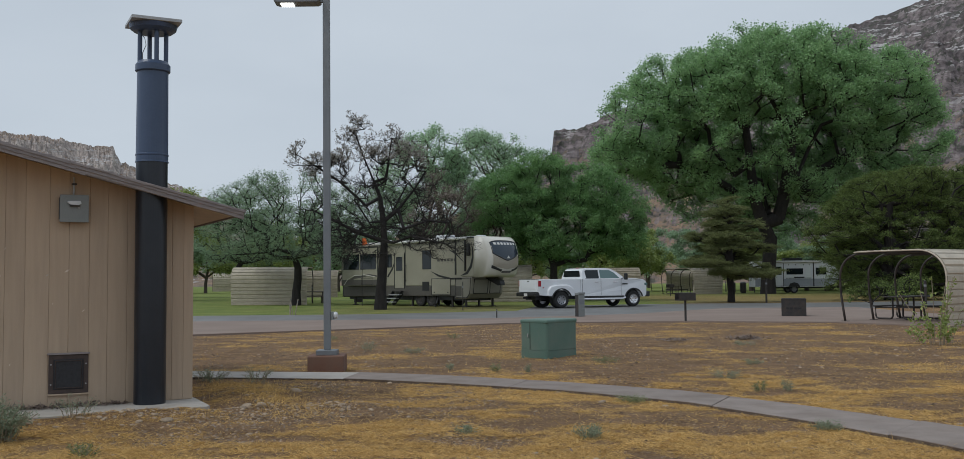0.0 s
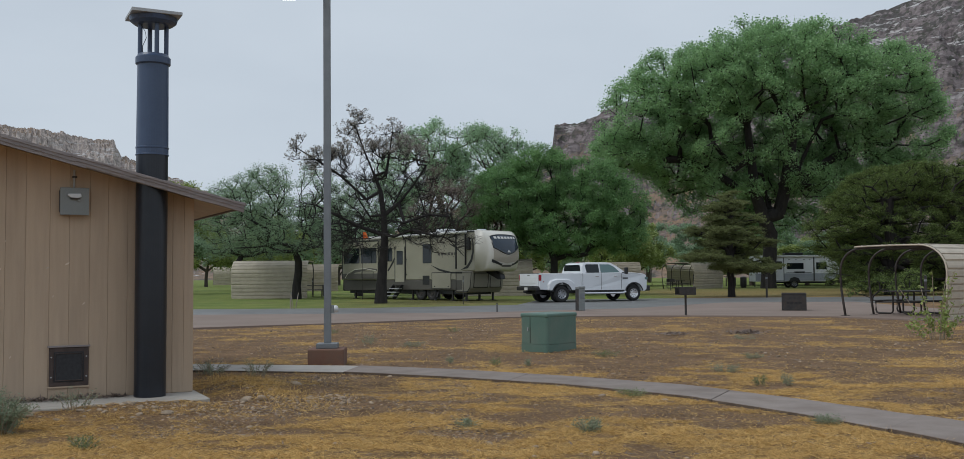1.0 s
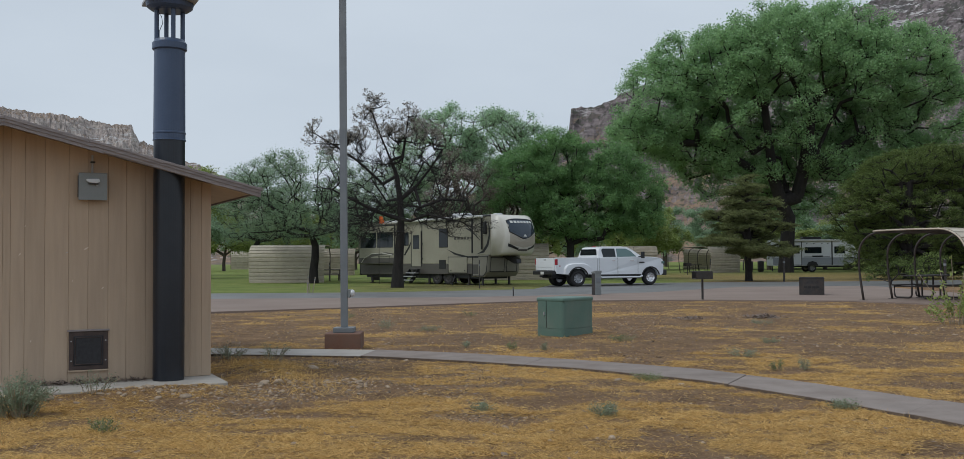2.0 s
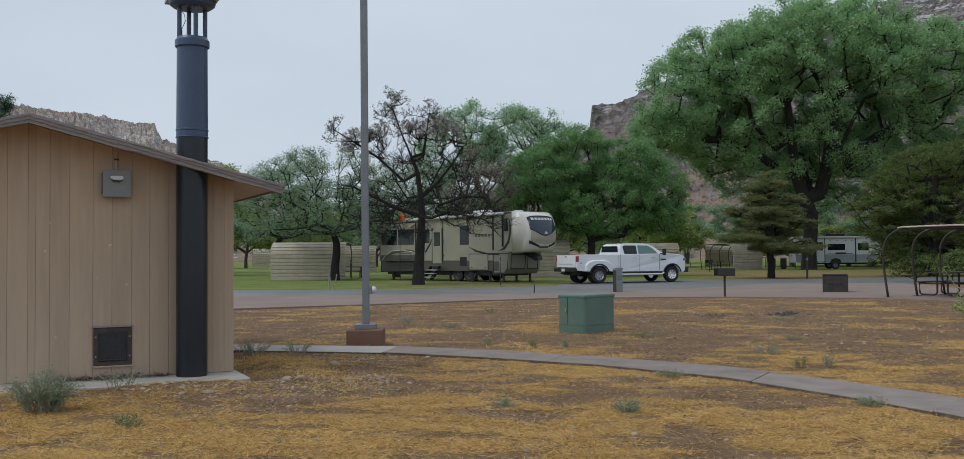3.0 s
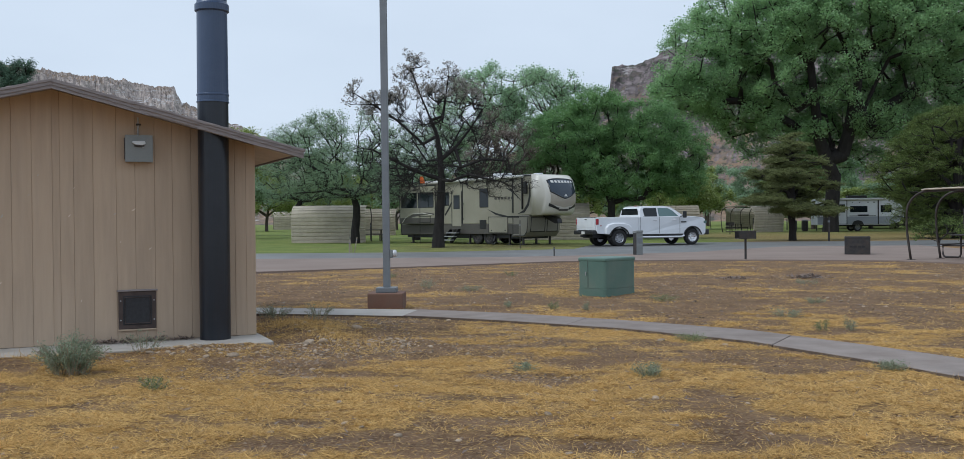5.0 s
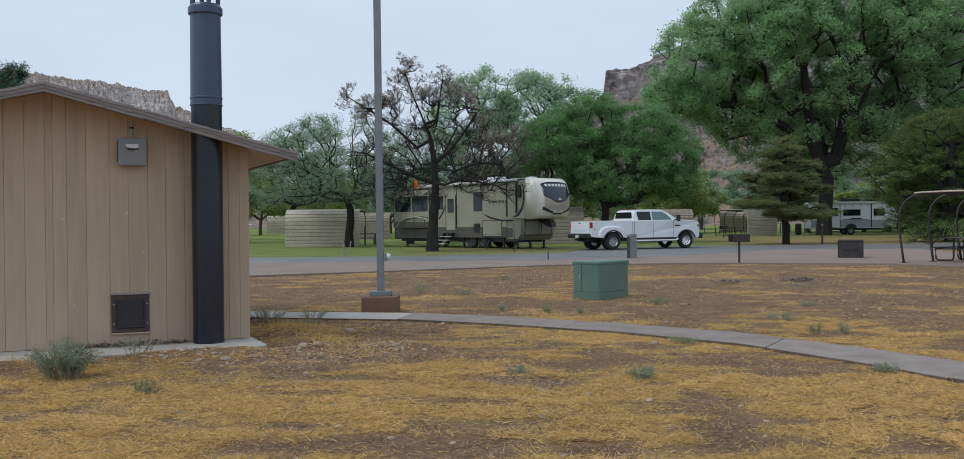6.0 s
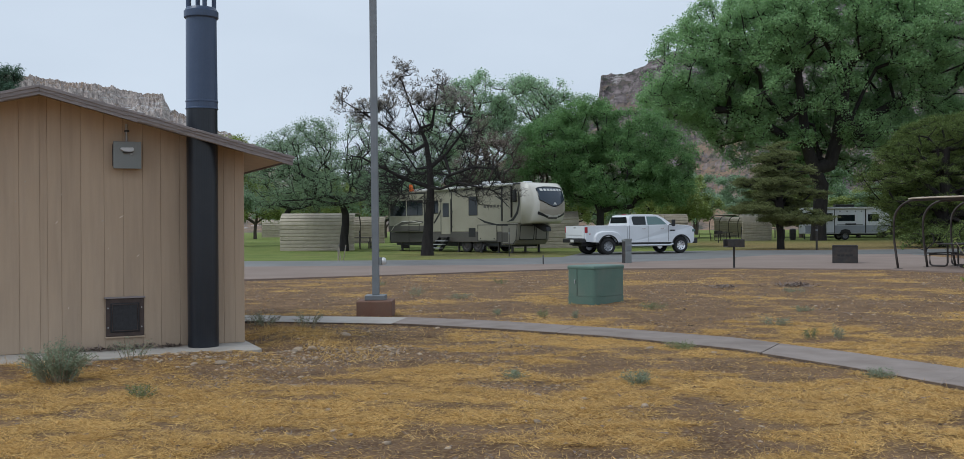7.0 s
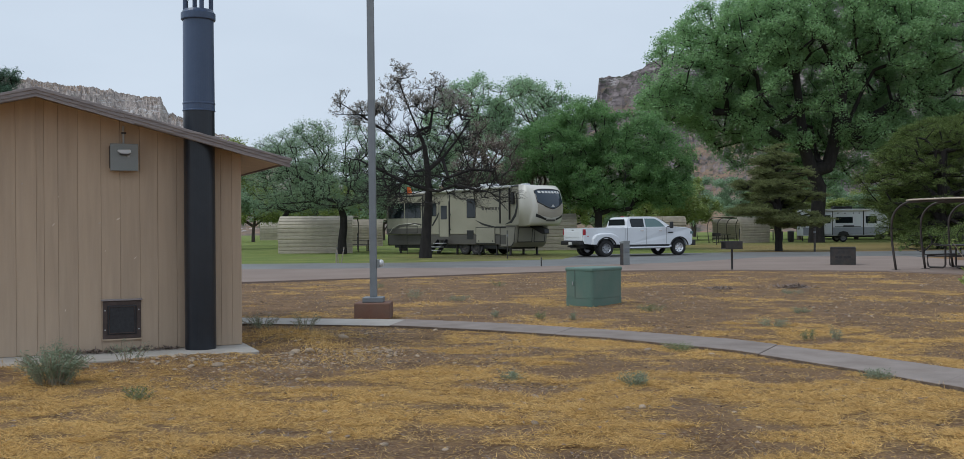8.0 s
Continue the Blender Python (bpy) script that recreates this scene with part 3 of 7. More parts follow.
# ---- hills ----
def hill(name, label, bearing0, bearing1, crest, near, far, seed, columns=260, rows=90, cliff=(0.62, 0.8), body=None, jag=0.018, slope=0.0, foot=0.55):
    """A mesa side: talus, then stepped cliffs. crest: (bearing in degrees to the right, height) pairs."""
    verts, faces = [], []
    for i in range(columns + 1):
        a = bearing0 + (bearing1 - bearing0) * i / columns
        h = np.interp(a + 0.05 * noise.noise(Vector((a * 3, seed, 0))), [c[0] for c in crest], [c[1] for c in crest])
        h *= 1 + jag * noise.fractal(Vector((a * 2.2, seed, 4)), 0.6, 2.1, 5)
        full = np.interp(a, [c[0] for c in body], [c[1] for c in body]) if body else h
        lift = 1 + 0.115 * slope * smooth_step(12, 15.5, a)
        h, full = h * lift, full * lift
        for j in range(rows + 1):
            s = j / rows
            out = near + (far - near) * s
            p = Vector((math.sin(radians(a)) * out * 0.02, math.cos(radians(a)) * out * 0.02, seed))
            shift = 0.10 * noise.fractal(p * 0.8, 0.8, 2.1, 5)
            u = min(max(s + shift * (1 - abs(2 * s - 1)), 0), 1)
            low, high = cliff
            z = foot * (u / low) ** 1.25 if u < low else foot + (0.9 - foot) * smooth_step(low, low + (high - low) * 0.35, u) + 0.10 * smooth_step(high, 1.0, u)
            z = z + (u - z) * slope * smooth_step(12, 15.5, a)
            ledge = z * 13 + 0.8 * noise.noise(p * 1.3)
            z = 0.3 * z + 0.7 * (math.floor(ledge) + smooth_step(0.45, 0.95, ledge - math.floor(ledge)) - 0.8 * noise.noise(p * 1.3)) / 13
            rough = 0.02 * noise.fractal(p * 4.5, 0.7, 2.2, 5) + 0.010 * noise.noise(p * 30)
            z = min(max(z + rough * min(s * 6, 1), 0), 0.98 + 0.012 * noise.noise(p * 9)) * full * min(1, s * 30)
            z = min(z, h * (1 + 0.8 * jag * noise.noise(p * 7)))
            verts.append((math.sin(radians(a)) * out, math.cos(radians(a)) * out, z - 0.5))
    w = rows + 1
    faces = [(i * w + j, (i + 1) * w + j, (i + 1) * w + j + 1, i * w + j + 1) for i in range(columns) for j in range(rows)]
    ob = new(name, sheet_mesh(name, verts, faces, ROCK_FAR if "mesa" in name else ROCK))
    return tagged(ob, label, "hillside", kind="structure")


hill("backdrop_hill", "steep rocky hillside with grey ledges and pale broken bands", -14, 62,
     [(-14, 1.7), (-9, 6.9), (-4, 17.2), (0, 29.2), (3, 43), (5, 55), (6.2, 63.6), (6.7, 69.5), (6.80, 77), (6.86, 86.5), (7.6, 87.5), (7.7, 93), (8.8, 97), (8.95, 100), (10.4, 101.5), (17.5, 121), (22, 145.5), (24.7, 154.1), (29, 167), (35, 176.3), (62, 223.6)],
     300, 640, 2.0, columns=520, rows=130, slope=0.8, foot=0.72, body=[(-14, 6.9), (-6, 34.4), (0, 63.6), (7, 92.9), (10.4, 100.6), (17.5, 120.4), (22, 141), (24.7, 149.6), (29, 161.7), (35, 178.9), (62, 225.3)])
hill("backdrop_mesa", "distant flat-topped sandstone mesa", -44, -2,
     [(-62, 300), (-40, 250), (-27, 221), (-24.8, 216), (-18.2, 199), (-17.8, 176), (-16.6, 164), (-13.5, 130), (-11, 104), (-8, 72), (-4, 30), (-2, 5)], 900, 1500, 7.0, columns=900, rows=110, cliff=(0.7, 0.85), jag=0.009, foot=0.8)


# ---- the restroom building ----
PEAK, RISE = 2.22, 0.2577                        # half the front's width, roof slope
EAVE = 2.153 + 0.45 * RISE                       # underside of the roof above the front's corners


def roof_under(x):
    return EAVE + RISE * (PEAK - abs(x + PEAK))


def build_restroom():
    room = thing("restroom", TURN, "small tan-sided restroom hut with a brown low gable roof", "building")
    depth = 4.6
    # core walls behind the boards
    core = prism([(-2 * PEAK + 0.03, 0.0), (-0.03, 0.0), (-0.03, roof_under(0) + 0.03), (-PEAK, roof_under(-PEAK) + 0.03), (-2 * PEAK + 0.03, roof_under(0) + 0.03)], 0.10, "y", 0.03)
    part("wall", core, SIDING, room)
    for x in (-2 * PEAK + 0.03, -0.13):
        part("wall", block(x, x + 0.10, 0.13, depth, 0.0, EAVE + 0.02), SIDING, room)
    back = prism([(-2 * PEAK + 0.03, 0.0), (-0.03, 0.0), (-0.03, roof_under(0) + 0.03), (-PEAK, roof_under(-PEAK) + 0.03), (-2 * PEAK + 0.03, roof_under(0) + 0.03)], 0.10, "y", depth)
    part("wall", back, SIDING, room)
    # grooved front boards, about 20 cm each
    edges = [0.0, -0.113, -0.242, -0.45, -0.6, -0.741, -0.952, -1.147, -1.359, -1.561, -1.804, -2.005, -2.148, -2.222, -2.429]
    while edges[-1] > -2 * PEAK + 0.25:
        edges.append(edges[-1] - 0.203)
    edges.append(-2 * PEAK)
    for n, (b, a) in enumerate(zip(edges, edges[1:])):
        a, b = a + 0.0006, b - 0.0006
        mid = [(-PEAK, roof_under(-PEAK) + 0.048)] if a < -PEAK < b else []
        outline = [(a, 0.055), (b, 0.055), (b, roof_under(b) + 0.048)] + mid + [(a, roof_under(a) + 0.048)]
        part("siding_board", prism(outline, 0.028, "y", 0.001 * math.sin(n * 5.1), 0.0035, 1), SIDING, room)
    for k in range(22):
        y0 = 0.032 + k * 0.206
        part("siding_board", block(-0.03, 0.0, y0, y0 + 0.198, 0.055, EAVE + 0.04, 0.003, 1), SIDING, room)
    # chipped paint on the boards
    chips = random.Random(8)
    for k in range(16):
        x, z, w, t = chips.uniform(-3.0, -0.2), chips.uniform(0.35, 2.0), chips.uniform(0.012, 0.035), chips.uniform(0.3, 1.2)
        c, d = math.cos(t) * w, math.sin(t) * w
        part("paint_chip", prism([(x - c, z - d), (x + d * 0.3, z - c * 0.3), (x + c, z + d), (x - d * 0.3, z + c * 0.3)], 0.003, "y", -0.0035), CONCRETE if k % 3 == 0 else SOFFIT, room)
    # roof: deck, soffits, fascia boards, shingle courses
    front, over = -0.45, 0.45
    for side in (-1, 1):
        def at(u, lift):
            x = -PEAK + side * u
            return (x, roof_under(-PEAK) - RISE * u + lift)
        deck = prism([at(0, 0.052), at(PEAK + over, 0.052), at(PEAK + over, 0.076), at(0, 0.076)], depth - 2 * front - 0.06, "y", front + 0.03)
        part("roof_deck", deck, SOFFIT, room, "tan painted underside")
        part("fascia_board", prism([at(0, -0.002), at(PEAK + over + 0.01, -0.002), at(PEAK + over + 0.01, 0.085), at(0, 0.085)], 0.03, "y", front, 0.004, 1), FASCIA, room)
        part("fascia_board", prism([at(0, -0.002), at(PEAK + over + 0.01, -0.002), at(PEAK + over + 0.01, 0.085), at(0, 0.085)], 0.03, "y", depth - front - 0.03, 0.004, 1), FASCIA, room)
        x = -PEAK + side * (PEAK + over)
        z = roof_under(-PEAK) - RISE * (PEAK + over)
        part("fascia_board", block(min(x, x + side * 0.03), max(x, x + side * 0.03), front, depth - front, z + 0.034, z + 0.087, 0.004, 1), FASCIA, room)
        # ragged shingle ends along the rake, two staggered layers
        rake = random.Random(30 + side)
        for layer in (0, 1, 2):
            u = -0.23 * layer
            while u < PEAK + over:
                end = min(u + rake.uniform(0.45, 0.95), PEAK + over + 0.03)
                low = 0.004 + 0.034 * layer + rake.uniform(-0.008, 0.008)
                tab = [at(max(u, 0), low), at((max(u, 0) + end) / 2, low + rake.uniform(-0.007, 0.007)), at(end, low - rake.uniform(-0.006, 0.01)), at(end, 0.104), at(max(u, 0), 0.104)]
                part("rake_shingle", prism(tab, 0.010, "y", front - 0.012 - 0.0105 * layer, 0.002, 1), FASCIA, room)
                u = end
        courses = 13
        for c in range(courses):
            u0, u1 = (PEAK + over + 0.03) * c / courses, (PEAK + over + 0.03) * (c + 1) / courses + 0.02
            outline = [at(u0, 0.078 + 0.004), at(u1, 0.078), at(u1, 0.112), at(u0, 0.092)]
            rng = random.Random(c * 7 + side)
            shingle = prism(outline, depth - 2 * front + 0.05, "y", front - 0.025, 0.004, 1)
            for v in shingle.verts:
                v.co.z += rng.uniform(-0.006, 0.006)
            part("shingle_course", shingle, SHINGLE, room)
    # fine louvre: a framed screen low on the front
    vent = part("wall_vent", block(-1.553, -1.146, -0.022, 0.0, 0.198, 0.624, 0.004, 1), VENT_FRAME, room, "square brown framed crawl vent")
    part("screen", block(-1.505, -1.195, -0.034, -0.0225, 0.245, 0.575, 0.008, 2), MESH_SCREEN, vent)
    part("screen_bead", tube([(-1.485, -0.036, 0.262), (-1.215, -0.036, 0.262), (-1.215, -0.036, 0.558), (-1.485, -0.036, 0.558)], 0.007, 6, closed=True), VENT_FRAME, vent)
    for x in (-1.53, -1.17):
        for z in (0.30, 0.52):
            part("screw", rod((x, -0.03, z), (x, -0.0225, z), 0.008), GALV, vent)
    part("drip_cap", block(-1.57, -1.13, -0.04, 0.0, 0.626, 0.645, 0.003, 1), FASCIA, vent)
    part("sill", block(-1.565, -1.135, -0.03, 0.0, 0.178, 0.196, 0.003, 1), SIDING, vent)
    return room


build_restroom()
slab("foundation", [tuple((TURN @ Vector(p)).xy) for p in ((-5.2, -0.76, 0), (0.01, -0.76, 0), (0.05, -0.71, 0), (0.05, 5.2, 0), (-5.2, 5.2, 0))], 0.052, CONCRETE,
     "pale concrete apron slab under the restroom", "foundation", 0.2)


def build_meter_box():
    box = thing("wall_light_box", TURN @ pose(-1.32, 0.0, 2.245), "grey enamelled box light fixed on the tan wall with a conduit", "wall light")
    part("body", block(-0.142, 0.142, -0.10, 0.0, -0.147, 0.147, 0.008, 2), BOX_GREY, box)
    part("cover", block(-0.150, 0.150, -0.112, -0.101, -0.153, 0.153, 0.004, 1), BOX_GREY, box)
    hood = prism([(-0.07, 0.082), (0.062, 0.086), (0.072, 0.05), (0.03, 0.034), (-0.04, 0.04), (-0.076, 0.062)], 0.034, "y", -0.148, 0.008, 2)
    part("lamp_lens", hood, LAMP_LENS, box, "small pale lens")
    part("lens_bracket", block(-0.05, 0.055, -0.149, -0.1125, 0.022, 0.036, 0.003, 1), METAL_DARK, box)
    part("latch", block(0.03, 0.055, -0.125, -0.1125, 0.0, 0.024, 0.003, 1), GALV, box)
    part("conduit", rod((0.0, -0.02, 0.154), (0.0, -0.02, 0.36), 0.011), GALV, box)
    part("conduit_clip", block(-0.022, 0.030, -0.034, 0.0, 0.27, 0.29, 0.003, 1), METAL_DARK, box)
    part("hinge_side", block(-0.154, -0.1505, -0.11, -0.02, -0.12, 0.12), METAL_DARK, box)


build_meter_box()


def build_vent_pipe():
    r = 0.178
    stack = thing("vent_pipe", TURN @ pose(-0.51, -0.182, 0.052), "tall black steel vent pipe with a square rain cap", "vent pipe")
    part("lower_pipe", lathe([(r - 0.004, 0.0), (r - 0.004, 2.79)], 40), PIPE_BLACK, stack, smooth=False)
    # from here up the pipe's colour carries the bluish glare
    part("upper_pipe", lathe([(r + 0.006, 2.735), (r + 0.006, 2.745), (r, 2.75), (r, 2.81), (r + 0.005, 2.815), (r + 0.005, 2.83), (r - 0.001, 2.835), (r - 0.006, 3.79)], 40), PIPE_GLARE, stack, "upper length with bluish glare in its colour")
    part("collar", lathe([(r + 0.006, 3.78), (r + 0.016, 3.79), (r + 0.016, 3.86), (r + 0.004, 3.872), (r - 0.01, 3.90), (r - 0.02, 3.902)], 40), PIPE_GLARE, stack)
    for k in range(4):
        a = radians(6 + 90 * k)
        part("rod", rod((0.148 * math.cos(a), 0.148 * math.sin(a), 3.895), (0.148 * math.cos(a), 0.148 * math.sin(a), 4.24), 0.026), PIPE_GLARE, stack)
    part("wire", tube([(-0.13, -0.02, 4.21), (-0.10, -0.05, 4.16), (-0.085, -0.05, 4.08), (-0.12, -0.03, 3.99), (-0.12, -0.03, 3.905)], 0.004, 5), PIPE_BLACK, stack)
    # bowl spread nearly to the plate's edge to draw the cap's shaded underside
    part("bowl", lathe([(0.17, 4.235), (0.215, 4.245), (0.255, 4.275), (0.27, 4.325)], 40), PIPE_GLARE, stack)
    plate = block(-0.275, 0.275, -0.275, 0.275, 4.327, 4.366, 0.004, 1)
    part("rain_cap", plate, GALV, stack, "flat square galvanised cap")


build_vent_pipe()


# ---- lamp post and utility box ----
def build_lamp_post():
    lamp = thing("street_lamp", pose(-1.755, 15.76, 0, 0, -0.22, 0), "grey square street lamp post on a rust-red footing, lamp lit", "street lamp")
    part("footing", block(-0.285, 0.285, -0.285, 0.285, -0.05, 0.245, 0.025, 3), FOOTING, lamp, "rust-red concrete footing")
    part("base_cover", block(-0.165, 0.165, -0.165, 0.165, 0.246, 0.325, 0.01, 2), POST_GREY, lamp)
    part("post", block(-0.055, 0.055, -0.055, 0.055, 0.326, 6.2, 0.008, 2), POST_GREY, lamp)
    part("arm", block(-0.12, -0.056, -0.03, 0.03, 5.95, 6.0, 0.008, 2), POST_GREY, lamp)
    head = part("lamp_head", prism([(-0.83, 5.935), (-0.76, 5.915), (-0.14, 5.925), (-0.09, 5.95), (-0.09, 6.01), (-0.3, 6.03), (-0.74, 6.01), (-0.83, 5.97)], 0.30, "y", -0.15, 0.015, 2), POST_GREY, lamp)
    part("lens", block(-0.73, -0.52, -0.10, 0.10, 5.903, 5.914, 0.004, 1), LAMP_GLOW, head, "glowing lens")
    outlet = part("outlet_box", block(0.056, 0.10, -0.045, 0.045, 0.80, 0.93, 0.008, 2), BOX_GREY, lamp, "pale outlet box")
    cover = lathe([(0.0, 0.0), (0.055, 0.004), (0.06, 0.03), (0.045, 0.06), (0.02, 0.07)], 16)
    bmesh.ops.transform(cover, matrix=pose(0.101, 0, 0.87, 0, 90, 0), verts=cover.verts)
    part("bubble_cover", cover, LAMP_LENS, outlet)


build_lamp_post()


def build_utility_box():
    m = pose(1.985, 17.62, 0, 0, 0, 46)
    unit = thing("utility_box", m, "green painted pad-mounted electrical utility box", "utility box")
    part("base", rounded_box(0.0, 0.92, 0.0, 0.64, -0.06, 0.126, 0.06), BOX_GREEN, unit)
    part("body", rounded_box(0.004, 0.916, 0.004, 0.636, 0.130, 0.66, 0.06), BOX_GREEN, unit)
    part("lid", block(-0.003, 0.923, -0.003, 0.643, 0.61, 0.69, 0.04, 4), BOX_GREEN, unit)
    part("hinge_strip", block(-0.002, 0.004, 0.40, 0.408, 0.14, 0.64), METAL_DARK, unit)
    part("latch", block(-0.012, 0.004, 0.44, 0.462, 0.36, 0.43, 0.004, 1), GALV, unit)


build_utility_box()


# ---- trees ----
def crown_points(rng, lobes, count, shell=0.55, holes=0.12, seed=0.0, grain=0.45, apart=0.0, clear=None):
    """Places for sprays, spread through a union of ellipsoids, thicker near their skins, with gaps."""
    sizes = np.array([l[3] * l[4] * l[5] for l in lobes]) ** 0.75
    got, tries = [], 0
    while len(got) < count and tries < count * 25:
        tries += 1
        cx, cy, cz, rx, ry, rz = lobes[rng.choice(len(lobes), p=sizes / sizes.sum())]
        d = rng.normal(size=3)
        d /= np.linalg.norm(d)
        k = rng.uniform(shell, 1.0) ** 0.6 if rng.random() < 0.75 else rng.uniform(0.25, 1.0) ** 0.5
        p = np.array([cx + d[0] * rx * k, cy + d[1] * ry * k, cz + d[2] * rz * k])
        if noise.noise(Vector(p * grain) + Vector((seed, 0, 0))) < holes - 0.35 or p[2] < 0.25:
            continue
        if clear and clear(p) > rng.random():
            continue
        p += 0.10 * rx * np.array(noise.noise_vector(Vector(p * 0.6) + Vector((seed, 3, 1))))
        if apart and got and np.min(np.sum((np.array(got) - p) ** 2, axis=1)) < (apart * rng.uniform(0.5, 1.0)) ** 2:
            continue
        got.append(p)
    return np.array(got)


def grow_branches(rng, trunk, targets, step, droop=0.0, jitter=0.035, limbs=()):
    """Joins every target to the nearest wood that lies nearer to the root. Returns nodes and their parents."""
    pos, parent, reach = [np.array(trunk[0], float)], [-1], [0.0]
    for p in trunk[1:]:
        pos.append(np.array(p, float))
        parent.append(len(pos) - 2)
        reach.append(reach[-1] + np.linalg.norm(pos[-1] - pos[-2]))
    for line in limbs:
        at = int(np.argmin([np.linalg.norm(p - np.array(line[0])) for p in pos]))
        for p in line:
            pos.append(np.array(p, float))
            parent.append(at)
            reach.append(0.55 * (reach[at] + np.linalg.norm(pos[-1] - pos[at])))
            at = len(pos) - 1
    fork = np.array(trunk[-1], float)
    first = max(1, (len(trunk) + 1) // 2 - 1)
    tips = []
    for target in sorted(targets.tolist(), key=lambda p: np.linalg.norm(np.array(p) - fork)):
        target = np.array(target)
        all_pos, all_reach = np.array(pos[first:]), np.array(reach[first:])
        cost = np.linalg.norm(all_pos - target, axis=1) + 0.28 * all_reach + 0.6 * np.maximum(all_pos[:, 2] - target[2], 0)
        at = int(np.argmin(cost)) + first
        start = pos[at]
        gap = np.linalg.norm(target - start)
        n = max(1, int(gap / step))
        bow = gap * (0.16 - droop) * (0.5 + rng.random())
        for k in range(1, n + 1):
            f = k / n
            p = start + (target - start) * f
            p[2] += bow * math.sin(math.pi * f)
            if k < n:
                p += rng.normal(size=3) * gap * jitter
            pos.append(p)
            parent.append(at if k == 1 else len(pos) - 2)
            reach.append(reach[parent[-1]] + np.linalg.norm(p - pos[parent[-1]]))
        tips.append(len(pos) - 1)
    return np.array(pos), np.array(parent), tips


def add_twigs(rng, pos, parent, tips, axis, reach, per, squash, rise):
    """A spray of fine twigs at every branch end, fanning outwards and up from the tree's axis."""
    ends, knots, fathers = [], [], []
    count = len(pos)
    for t in tips:
        out = pos[t] - axis
        out /= np.linalg.norm(out) + 1e-6
        for k in range(per):
            d = rng.normal(size=3)
            d = d / np.linalg.norm(d) * 0.95 + out * 0.75 + np.array([0, 0, rise])
            d = d / np.linalg.norm(d) * reach * rng.uniform(0.45, 1.05) * np.array([1, 1, squash])
            bend = pos[t] + d * 0.55 + np.array([0, 0, 0.08 * reach])
            knots += [bend, pos[t] + d]
            fathers += [t, count]
            ends.append(count + 1)
            count += 2
    return np.concatenate([pos, np.array(knots)]), np.concatenate([parent, np.array(fathers, int)]), ends


def wood_mesh(name, pos, parent, trunk_count, trunk_r, tip_r, material, power=0.47, thin=0.25):
    n = len(pos)
    load = np.zeros(n)
    has_child = np.zeros(n, bool)
    has_child[parent[1:]] = True
    load[~has_child] = 1
    for i in range(n - 1, 0, -1):
        load[parent[i]] += load[i]
    r = tip_r * np.maximum(load, 1) ** power
    r = np.minimum(r, trunk_r)
    for k in range(trunk_count):
        r[k] = max(r[k], trunk_r * (1.0 if k else 1.18) * (1 - thin * k / trunk_count))
    verts, faces = [], []
    for i in range(1, n):
        a, b = pos[parent[i]], pos[i]
        d = b - a
        length = np.linalg.norm(d)
        if length < 1e-5:
            continue
        d = d / length
        side = np.cross(d, (0.3, 0.9, 0.1) if abs(d[2]) > 0.7 else (0, 0, 1))
        side /= np.linalg.norm(side)
        other = np.cross(d, side)
        sides = 10 if i < trunk_count else (7 if r[i] > 0.06 else (4 if r[i] > 0.02 else 3))
        ra = r[parent[i]] if i < trunk_count else min(r[parent[i]], r[i] * 1.35)
        base = len(verts)
        for centre, radius in ((a, ra), (b + d * r[i] * 0.3, r[i])):
            for k in range(sides):
                t = math.tau * k / sides
                verts.append(centre + radius * (math.cos(t) * side + math.sin(t) * other))
        faces += [(base + k, base + (k + 1) % sides, base + sides + (k + 1) % sides, base + sides + k) for k in range(sides)]
    return sheet_mesh(name, verts, faces, material, True)


def leaf_mesh(name, rng, centres, per, size, sigma, material, narrow=0.55, flat=0.0, hang=0.0, lift=1.2):
    """Many small diamond leaves in clumps round the twig ends, most of them facing upwards."""
    count = len(centres) * per
    clump = np.repeat(np.asarray(centres), per, axis=0)
    spread = np.array([sigma, sigma, sigma * (1 - 0.35 * flat)])
    c = clump + np.clip(rng.normal(size=(count, 3)), -1.9, 1.9) * spread
    normal = rng.normal(size=(count, 3)) + np.array([0, 0, lift])
    normal /= np.linalg.norm(normal, axis=1)[:, None]
    d = np.cross(normal, rng.normal(size=(count, 3)))
    d[:, 2] -= hang
    d /= np.linalg.norm(d, axis=1)[:, None]
    e = np.cross(d, normal)
    e /= np.linalg.norm(e, axis=1)[:, None]
    s = size * rng.uniform(0.6, 1.35, size=(count, 1))
    quad = np.stack([c - d * s * 0.5, c + e * s * narrow * 0.5, c + d * s * 0.5, c - e * s * narrow * 0.5], axis=1).reshape(-1, 3)
    quad[:, 2] = np.maximum(quad[:, 2], 0.05 if size > 0.09 else 0.0)
    return sheet_mesh(name, quad, np.arange(count * 4).reshape(-1, 4), material)


